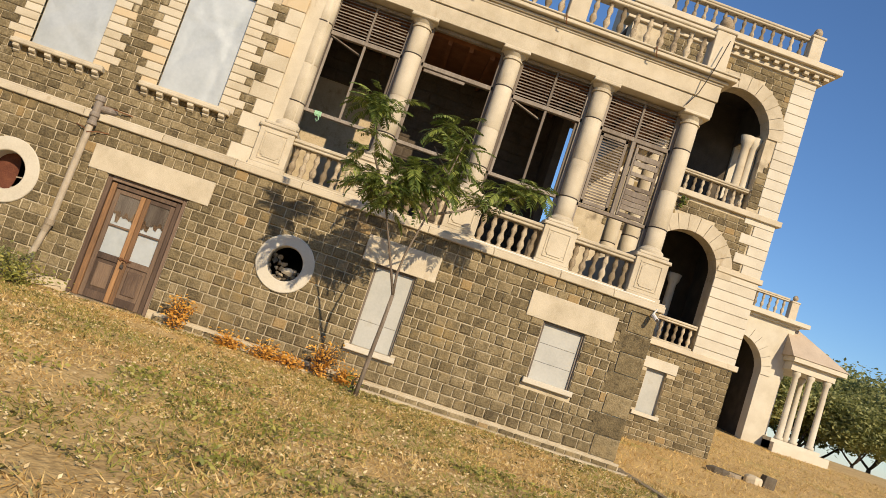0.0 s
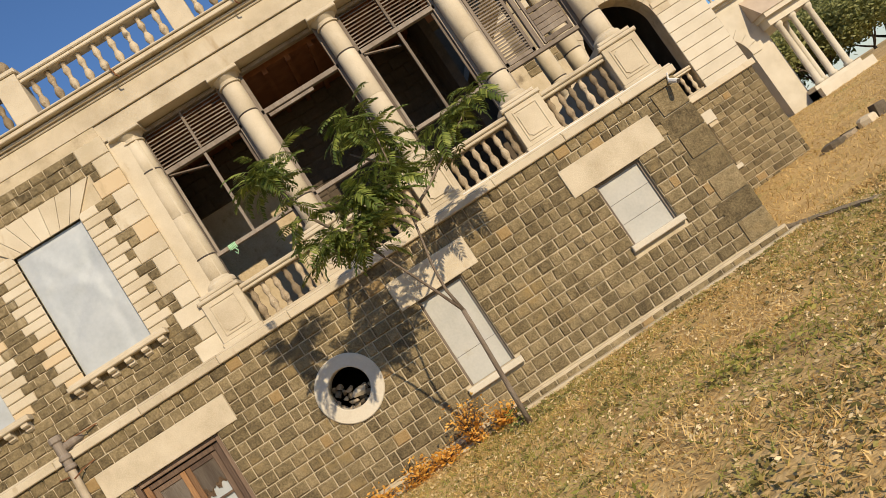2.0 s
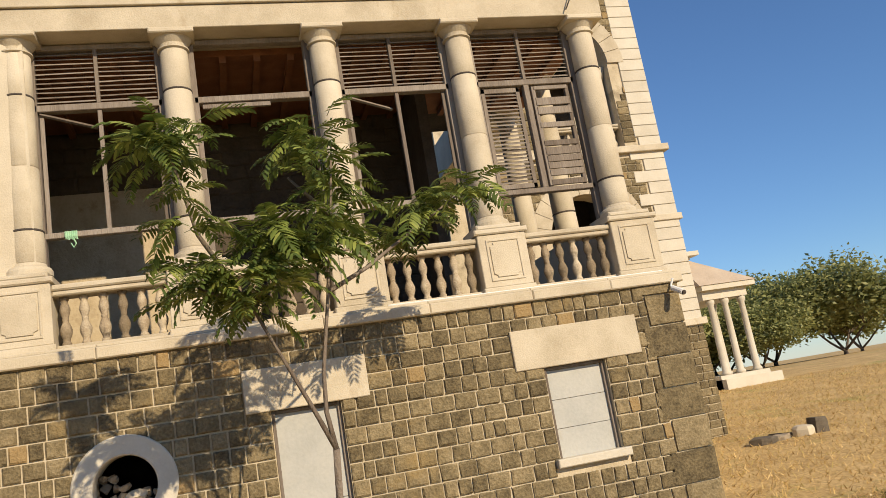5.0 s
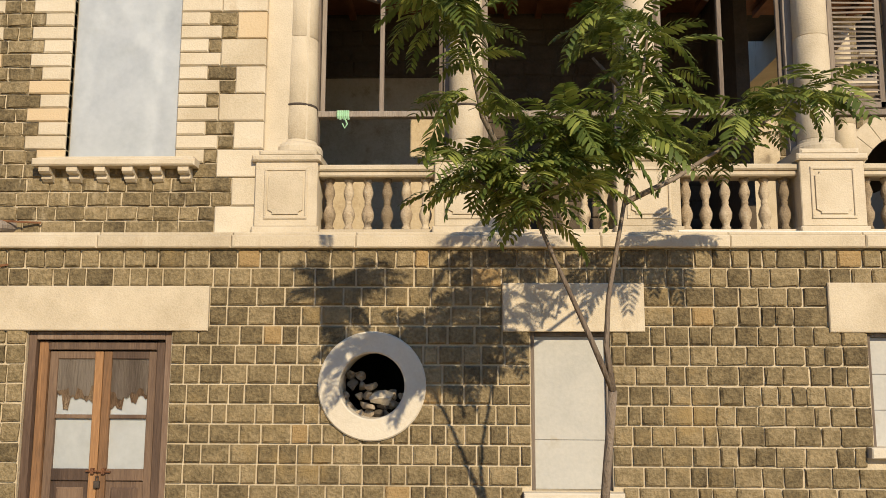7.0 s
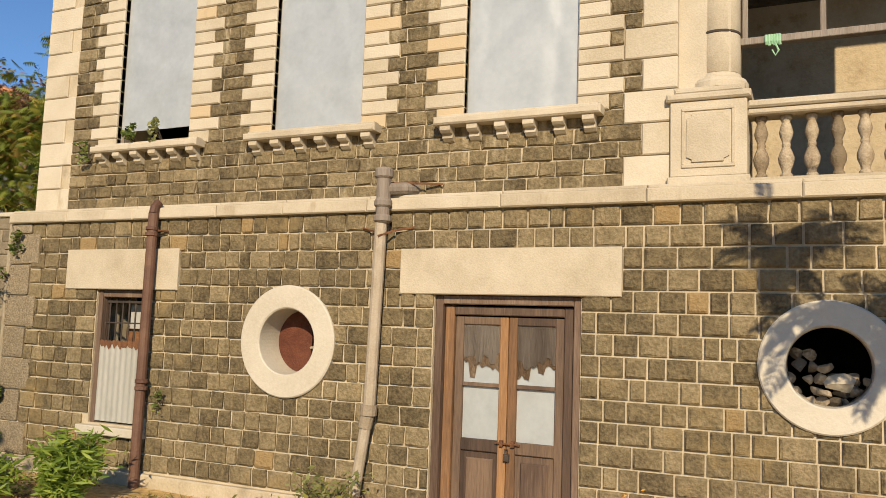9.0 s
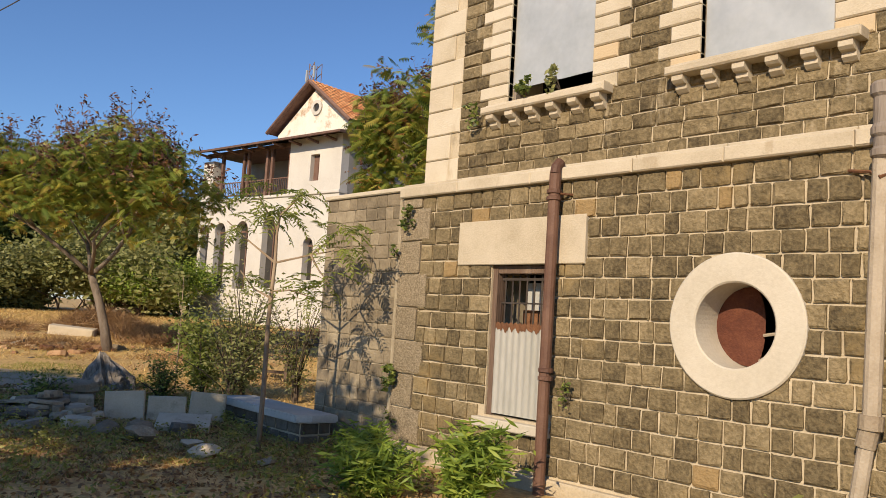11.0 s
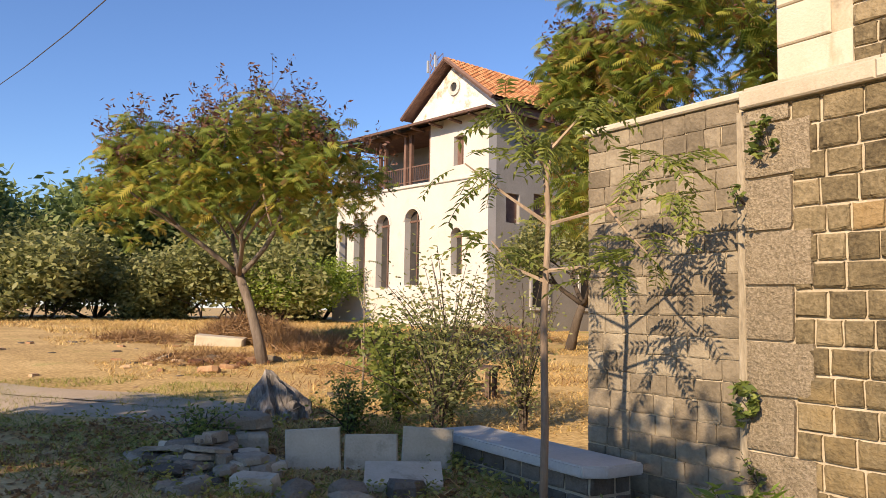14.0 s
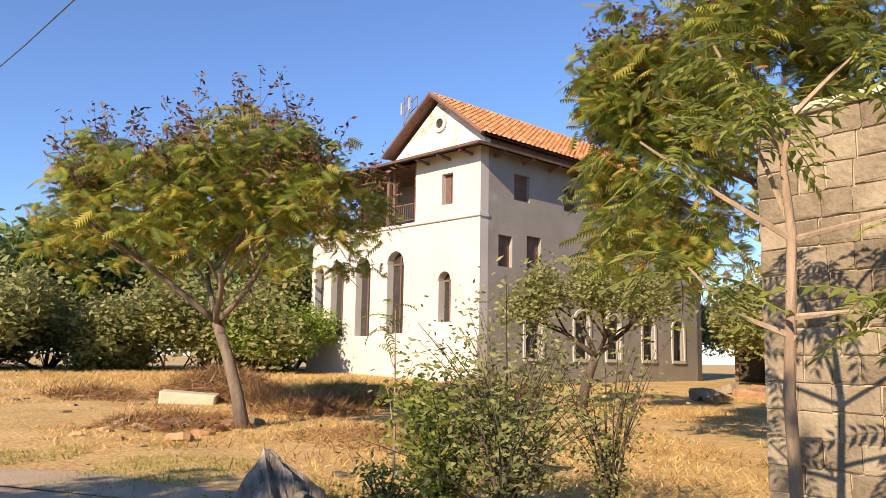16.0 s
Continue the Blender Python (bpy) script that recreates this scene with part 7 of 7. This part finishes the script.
def brush_heap(at, radius, height, count, mat, seed, label, long=0.45):
    """A mound of thin dry stems."""
    r = np.random.RandomState(seed)
    x0, y0 = at
    v, f = [], []
    for i in range(count):
        a = r.uniform(0, 6.283)
        q = r.rand() ** 0.75 * radius * (0.8 + 0.5 * noise.noise((2 * math.cos(a), 2 * math.sin(a), seed)))
        x, y = x0 + q * math.cos(a), y0 + q * math.sin(a)
        z = ground_height(x, y) - 0.01 + height * max(0.0, 1 - (q / radius) ** 2) * r.rand()
        d = r.normal(size=3) * (1, 1, 0.55)
        d *= long * r.uniform(0.4, 1.2) / np.linalg.norm(d)
        d[2] = abs(d[2])
        w = np.cross(d, r.normal(size=3))
        w *= 0.008 / np.linalg.norm(w)
        c = np.array((x, y, z))
        v += [tuple(c - w), tuple(c + w), tuple(c + d)]
        f.append((3 * i, 3 * i + 1, 3 * i + 2))
    me = bpy.data.meshes.new("brush_heap")
    me.from_pydata(v, [], f)
    me.materials.append(mat)
    tagged(new("brush_heap", me), label, "brush", kind="stuff")


brush_heap((-26.8, 16.2), 1.7, 0.6, 9000, STRAW_BROWN, 31, "heap of reddish-brown dry brush in the yard")
brush_heap((-27.5, 13.6), 1.3, 0.2, 2000, STRAW_BROWN, 32, "low mat of brown dry brush in the yard", 0.35)
brush_heap((-22.2, 13.6), 1.5, 0.12, 2200, STRAW_BROWN, 33, "dry brown weeds among rubble in the yard", 0.25)
brush_heap((-23.2, 16.6), 1.2, 0.25, 3500, STRAW_BROWN, 36, "dark brown brush and clods behind the yard tree", 0.3)
brush_heap((-26.9, 24.0), 2.2, 0.4, 6000, STRAW_BROWN, 37, "dark brown brush mound before the house", 0.35)
brush_heap((-25.5, 18.6), 2.0, 0.35, 7000, LEAF_DARK, 34, "dark green and brown brush by the cleared stones", 0.35)
brush_heap((-19.5, 15.8), 1.6, 0.08, 1400, STRAW_BROWN, 35, "thin brown dry weeds beneath the yard tree", 0.22)
for k, (x, y) in enumerate(((-25.5, 20.5), (-24.6, 20.9), (-23.8, 21.2), (-26.3, 20.0), (-22.8, 28.5), (-23.5, 29))):
    loose_rock((x, y, ground_height(x, y)), 0.55, 380 + k, DARK_ROCK, "dark heap of cleared stones and earth", (1.5, 1, 0.5), "cleared_stone", "cleared stones", 40 * k)
seat = thing("wooden_bench", "small dark wooden bench in dry grass", "bench", (-16.4, 15.6, ground_height(-16.4, 15.6)), turn=30)
boxes("seat", DOOR_WOOD, seat, (-0.5, 0.5, -0.16, 0.16, 0.4, 0.45))
for sx in (-0.42, 0.42):
    for sy in (-0.12, 0.12):
        boxes("leg", DOOR_WOOD, seat, (sx - 0.03, sx + 0.03, sy - 0.03, sy + 0.03, -0.02, 0.4))
boxes("rail", DOOR_WOOD, seat, (-0.42, 0.42, -0.015, 0.015, 0.15, 0.2))
# dark open shed beyond the house end
shed = thing("shed", "dark open lean-to shed with plain rails beyond the house", "shed", (-27.3, 41.5, ground_height(-27.3, 41.5)), turn=30)
for k in range(4):
    boxes("post", DOOR_WOOD, shed, (-3.0 + 2.0 * k - 0.08, -3.0 + 2.0 * k + 0.08, -0.08, 0.08, -0.1, 3.3), soft=0.01)
for z in (1.0, 1.7):
    boxes("rail", DOOR_WOOD, shed, (-3.0, 3.0, -0.05, 0.0, z, z + 0.08))
boxes("roof", HOUSE_WOOD, shed, (-3.4, 3.4, -0.5, 3.2, 3.3, 3.42))
boxes("back_wall", ROOM_SHADE, shed, (-3.2, 3.2, 2.8, 3.0, -0.1, 3.28))
boxes("side_wall", ROOM_SHADE, shed, (3.05, 3.2, 0.1, 2.78, -0.1, 3.28))
for k in range(14):
    x, y = -23.6 + hr.gauss(0, 0.9), 33.2 + hr.gauss(0, 0.7)
    sz = hr.uniform(0.18, 0.4)
    broken_slab((x, y, ground_height(x, y) - 0.04), (sz * 1.5, sz, sz * 0.9), 700 + k, (RUBBLE_TAN, GREY_ROCK, RUBBLE_TAN)[k % 3], "pinkish broken rubble heaped in dry grass", "rubble", "far rubble", hr.uniform(0, 180), hr.uniform(-15, 15), hr.uniform(-15, 15))
# lattice mast behind the house
mast = thing("radio_mast", "rusty red lattice mast behind the house", "mast", (-67.5, 47.7, 1.0))
bm = bmesh.new()
for k in range(26):
    z, w = 0.92 * k, 0.42
    for a, b in (((-w, -w), (-w, -w)), ((w, -w), (w, -w)), ((w, w), (w, w)), ((-w, w), (-w, w)), ((-w, -w), (w, -w)), ((w, -w), (-w, -w)), ((w, -w), (w, w))):
        tube(bm, [(*a, z), (*b, z + 0.92)], 0.035, 4)
part("lattice", bm, RED_WOOD, mast)
for x, z in ((-0.62, 22.2), (0.62, 22.4)):
    bm = bmesh.new()
    box(bm, x - 0.09, x + 0.09, -0.6, -0.43, z, z + 1.1)
    part("antenna", bm, TIN, mast)


# packed grey track through the shade
bm = bmesh.new()
ways = [(-32.7, -1.8), (-25.7, 3.7), (-20.7, 8.0), (-17.7, 10.5), (-16.3, 11.6), (-15.6, 12.3)]
left, right = [], []
for k in range(51):
    u = k / 50 * (len(ways) - 1)
    i = min(int(u), len(ways) - 2)
    a, b = Vector(ways[i]), Vector(ways[i + 1])
    q, d = a.lerp(b, u - i), (b - a).normalized()
    half = 1.35 * (1 - 0.5 * (k / 50) ** 3)
    for side, row in ((-1, left), (1, right)):
        e = half + 0.35 * noise.noise((u * 1.7, side * 3.0, 5.0))
        row.append([bm.verts.new((q.x + side * d.y * e * s, q.y - side * d.x * e * s, ground_height(q.x + side * d.y * e * s, q.y - side * d.x * e * s) + (0.02 if s < 1 else -0.03))) for s in (0.02, 0.34, 0.67, 1.0)])
for row, flip in ((left, 1), (right, -1)):
    for k in range(50):
        for j in range(3):
            bm.faces.new((row[k][j], row[k][j + 1], row[k + 1][j + 1], row[k + 1][j])[::flip])
track = part("track", bm, TRACK, smooth=True)
tagged(track, "packed grey earth track across the yard", "track", kind="structure")

# ---- grass and straw ----
def blades(name, label, count, area, mat, tall, seed, patch=None, wide=0.012, lean=0.8):
    r = np.random.RandomState(seed)
    x0, x1, y0, y1 = area
    x, y = r.uniform(x0, x1, count), r.uniform(y0, y1, count)
    v, f = [], []
    for i in range(count):
        if patch and noise.noise((x[i] * patch[0], y[i] * patch[0], seed)) < patch[1]:
            continue
        if y[i] > W - 0.15 and -11.6 < x[i] < 4.7:
            continue
        z = ground_height(x[i], y[i]) - 0.01
        a, h = r.uniform(0, 6.283), tall * r.uniform(0.4, 1.3)
        dx, dy = math.cos(a) * wide, math.sin(a) * wide
        lx, ly = r.normal(0, lean * h, 2)
        n = len(v)
        v += [(x[i] - dx, y[i] - dy, z), (x[i] + dx, y[i] + dy, z), (x[i] + lx, y[i] + ly, z + h)]
        f.append((n, n + 1, n + 2))
    me = bpy.data.meshes.new(name)
    me.from_pydata(v, [], f)
    me.materials.append(mat)
    return tagged(new(name, me), label, "grass", kind="stuff")


wr = random.Random(55)
spots = []
while len(spots) < 5200:
    x, y = wr.uniform(-7.5, 9), wr.uniform(2.4, 13.2)
    if noise.noise((x * 0.7, y * 0.7, 9.0)) + wr.uniform(-0.25, 0.25) > 0.0:
        spots.append((x, y, ground_height(x, y) + 0.01))
tagged(foliage("lawn_weeds", leaf_cloud(spots, 36000, 0.075, 0.05, 56, 0.3, 2.4), LAWN_WEED, None), "low dark green and brown weeds in the lawn", "grass", kind="stuff")
spots = [(x, y, ground_height(x, y) + 0.02) for x, y in ((wr.uniform(-7.5, 9), wr.uniform(2.4, 13.2)) for _ in range(6000))]
tagged(foliage("lawn_litter", leaf_cloud(spots, 26000, 0.1, 0.035, 59, 0.1, 2.0), DEAD_LEAF, None), "pale dead leaves scattered over the lawn", "leaf litter", kind="stuff")
spots = []
while len(spots) < 90:
    x, y = wr.uniform(-6, 5), wr.uniform(2.6, 9.5)
    if noise.noise((x * 0.5, y * 0.5, 2.0)) > 0.0:
        spots.append((x, y, ground_height(x, y) + 0.05))
tagged(foliage("broadleaf_weeds", leaf_cloud(spots, 4200, 0.3, 0.05, 60, 0.12, 2.2), GRASS_GREEN, None), "small broad-leaved green weeds in the lawn", "weeds", kind="stuff")
spots = []
while len(spots) < 900:
    x, y = wr.uniform(-16, -8.2), wr.uniform(9.4, 13.2)
    if noise.noise((x * 0.9, y * 0.9, 3.0)) + wr.uniform(-0.2, 0.2) > 0.02:
        spots.append((x, y, ground_height(x, y) + wr.uniform(0.02, 0.12)))
tagged(foliage("yard_weeds", leaf_cloud(spots, 8000, 0.11, 0.045, 57, 0.6, 2.2), GRASS_GREEN, None), "low green weeds in the shaded yard", "weeds", kind="stuff")
spots = [(x, y, ground_height(x, y) + 0.01) for x, y in ((wr.uniform(-16, -8.2), wr.uniform(9.4, 13.2)) for _ in range(1600))]
tagged(foliage("leaf_litter", leaf_cloud(spots, 12000, 0.12, 0.055, 58, 0.1, 2.0), STRAW_BROWN, None), "brown fallen leaves in the shaded yard", "leaf litter", kind="stuff")
blades("dry_grass", "short dry straw-coloured grass on the lawn", 120000, (-7.5, 9, 2.2, 13.4), STRAW, 0.05, 1, (0.9, -0.12), 0.009, 1.3)
blades("dry_grass", "scattered taller straw tufts on the lawn", 26000, (-7.5, 9, 2.2, 13.4), STRAW, 0.085, 21, (1.6, 0.25), 0.008, 0.9)
blades("brown_weeds", "short dark dry weeds in the lawn", 22000, (-7.5, 9, 2.2, 13.4), STRAW_BROWN, 0.04, 22, (1.1, 0.1), 0.008, 1.2)
blades("green_grass", "patches of short green grass in the lawn", 75000, (-7.5, 9, 2.2, 13.4), GRASS_GREEN, 0.055, 2, (0.6, -0.1), 0.009, 1.2)
blades("dry_grass", "short dry golden grass in the yard", 100000, (-38, -11.6, 11.5, 32), STRAW, 0.065, 3, (0.3, -0.08), 0.012, 1.2)
blades("dry_grass", "tufts of taller dry grass in the yard", 16000, (-34, -12.5, 13.5, 26), STRAW, 0.13, 13, (0.7, 0.22), 0.01, 0.8)
blades("brown_weeds", "brown dried brush heap in the yard", 6500, (-26.5, -23.5, 15.2, 19.4), STRAW_BROWN, 0.4, 4, (0.5, 0.0), 0.014, 0.9)
blades("brown_weeds", "thin brown dry weeds scattered in the yard", 7000, (-28, -15, 12.8, 20), STRAW_BROWN, 0.12, 14, (0.8, 0.15), 0.01, 1.0)
blades("green_grass", "thin green weeds in the shaded yard", 26000, (-20, -9, 9.2, 13.5), GRASS_GREEN, 0.06, 5, (0.6, -0.1), 0.007, 1.0)
blades("dry_grass", "dry grass beside the east wing", 40000, (4.7, 24, 12, 33), STRAW, 0.08, 6, None, 0.012, 1.0)
blades("dry_grass", "dry grass along the edge of the woods", 30000, (-44, -30, 2, 26), STRAW, 0.11, 8, (0.5, -0.1), 0.02, 1.0)
blades("dry_litter", "dry leaf litter beneath the shrubs", 14000, (-16, -9.5, 10.5, 13.4), STRAW_BROWN, 0.025, 9, None, 0.01, 1.5)


# ---- wall stones ----
mrng = random.Random(17)
holes = [DOOR, *LOW_WINDOWS, *LINTELS]
for cx, cz, ro, ri in CIRCLES:
    holes += circle_bands(cx, cz, ro * 0.84)
for x0, x1, z in ((-8.74, -7.84, 0.68), (-0.205, 0.65, 0.745), (2.735, 3.6, 1.135)):
    holes.append((x0, x1, z, z + 0.09))
stones = courses(-9.72, 4.17, BASE, BELT0, 0.172, 0.12, 0.27, holes, mrng)
GAP = 0.0095
bm = bmesh.new()
made = 0
for x0, x1, z0, z1 in stones:
    a, b, c, d = x0 + GAP, x1 - GAP, z0 + GAP, z1 - GAP
    if -4.4 < x0 < 1.4 and made < 300:
        ob = new("brick", UNIT_STONES[mrng.randrange(10)])
        ob.parent = wall_south
        ob.matrix_basis = Matrix.Translation((a, -0.016, c)) @ Matrix.Diagonal((b - a, 1, d - c, 1))
        made += 1
    else:
        rough_stone(bm, a, b, -0.016, c, d, r=mrng)
tagged(part("bricks", bm, BASALT_REST, wall_south), kind="stuff")
bm = bmesh.new()
for x0, x1, z0, z1 in courses(-3.2, EAST + 0.06, 0.02, BASE - 0.05, 0.16, 0.16, 0.32, [], mrng):
    rough_stone(bm, x0 + GAP, x1 - GAP, -0.095, z0 + GAP, z1 - GAP, 0.05, 0.015, mrng)
tagged(part("plinth_bricks", bm, BASALT_REST, wall_south), kind="stuff")
# rough granite corner blocks
for xa, xb in ((4.17, EAST), (WEST, -9.72)):
    z, k = BASE, 0
    while z < BELT0 - 0.05:
        h = min(0.352, BELT0 - z)
        x0, x1 = (xa - (0.1 if k % 2 else 0.0), xb) if xa > 0 else (xa, xb + (0.0 if k % 2 else 0.14))
        bm = bmesh.new()
        rough_stone(bm, x0 + GAP, x1 - (0 if xa > 0 else GAP), -0.027, z + GAP, z + h - GAP, 0.4, 0.008, mrng)
        part("quoin", bm, BASALT if xa > 0 else GRANITE, wall_south)
        z += h
        k += 1
bm = bmesh.new()
box(bm, WEST - 0.065, WEST + 0.004, -0.012, 0.2, BASE, BELT0, soft=0.008)
part("mortar_joint", bm, LIME_SMEAR, wall_south, "smeared pale lime joint beside the corner blocks")

# upper wall: quoins and stones
HIGH = 0.1355
zrow = [BELT1 + HIGH * k for k in range(26)]
light, dark = bmesh.new(), bmesh.new()
for k, z in enumerate(zrow):
    if z + HIGH > 6.78:
        break
    taken = []
    for x0, x1, s, e in UP_WINDOWS:
        if s - 0.02 < z + HIGH / 2 < e:
            w = 0.27 if k % 2 else 0.39
            taken += [(x0 - w, x0), (x1, x1 + w)]
        elif e < z + HIGH / 2 < e + 0.46:
            taken += [(x0 - 0.42, x1 + 0.42)]
    big = (k // 2) % 2
    taken += [(-9.92, -9.4 if not big else -9.54), (-2.88 if big else -3.03, -2.6)]
    for a, b in taken:
        inside = [(x0, x1) for x0, x1, s, e in UP_WINDOWS if s - 0.02 < z + HIGH / 2 < e and (abs(b - x0) < 1e-6 or abs(a - x1) < 1e-6)]
        if inside:
            box(light, a, b, -0.03, 0.05, z + 0.004, z + HIGH - 0.004, soft=0.012)
    for a, b, z0, z1 in courses(-9.4, -2.88, z, z + HIGH, HIGH, 0.14, 0.33, [(*t, z - 1, z + 1) for t in taken] + [(x0, x1, s, e) for x0, x1, s, e in UP_WINDOWS], mrng):
        rough_stone(dark, a + 0.007, b - 0.007, -0.012, z0 + 0.007, z1 - 0.007, 0.04, 0.014, mrng)
    if k % 2 == 0:
        for a, b in ((-9.92, -9.4 if not big else -9.54), (-2.88 if big else -3.03, -2.6)):
            box(light, a, b, -0.022, 0.05, z + 0.005, z + 2 * HIGH - 0.005, soft=0.01)
for x0, x1, s, e in UP_WINDOWS:
    cx = (x0 + x1) / 2
    n = 7
    for k in range(n):
        xa, xb = x0 + (x1 - x0) * k / n, x0 + (x1 - x0) * (k + 1) / n
        ta, tb = cx + (xa - cx) * 1.75, cx + (xb - cx) * 1.75
        f = [(xa + 0.004, e), (xb - 0.004, e), (tb - 0.004, e + 0.45), (ta + 0.004, e + 0.45)]
        q = [light.verts.new((x, -0.035, z)) for x, z in f]
        q2 = [light.verts.new((x, 0.05, z)) for x, z in f]
        light.faces.new(q)
        for i in range(4):
            light.faces.new((q2[i], q2[(i + 1) % 4], q[(i + 1) % 4], q[i]))
tagged(part("quoins", light, QUOIN, wall_upper), kind="stuff")
tagged(part("bricks", dark, BASALT_RUNS, wall_upper), kind="stuff")

# east wing and garden wall stones
bm = bmesh.new()
for x0, x1, z0, z1 in courses(4.7, EX1, 0.2, 2.88, 0.17, 0.16, 0.32, [(7.3, 7.85, 1.15, 2.3), (7.15, 8.08, 2.3, 2.58), (7.2, 7.95, 1.05, 1.15)], mrng):
    rough_stone(bm, x0 + GAP, x1 - GAP, -0.016, z0 + GAP, z1 - GAP, r=mrng)
for x0, x1, z0, z1 in courses(5.0, EX1 - 0.6, 5.45, 10.9, 0.17, 0.2, 0.4, [(4, EX1, 6.9, 7.05), *circle_bands(7.35, 5.1, 1.36), *circle_bands(7.55, 9.1, 1.44), (6.5, 8.6, 7.05, 9.1)], mrng):
    rough_stone(bm, x0 + GAP, x1 - GAP, -0.016, z0 + GAP, z1 - GAP, r=mrng)
tagged(part("bricks", bm, BASALT_REST, wing), kind="stuff")
for x0, x1, z0, z1 in courses(GX0, WEST - 0.07, 0.1, 3.03, 0.146, 0.14, 0.27, [], mrng):
    bm = bmesh.new()
    rough_stone(bm, x0 + 0.004, x1 - 0.004, -0.012, z0 + 0.004, z1 - 0.004, 0.05, 0.006, mrng)
    part("brick", bm, PALE_BASALT, gwall)
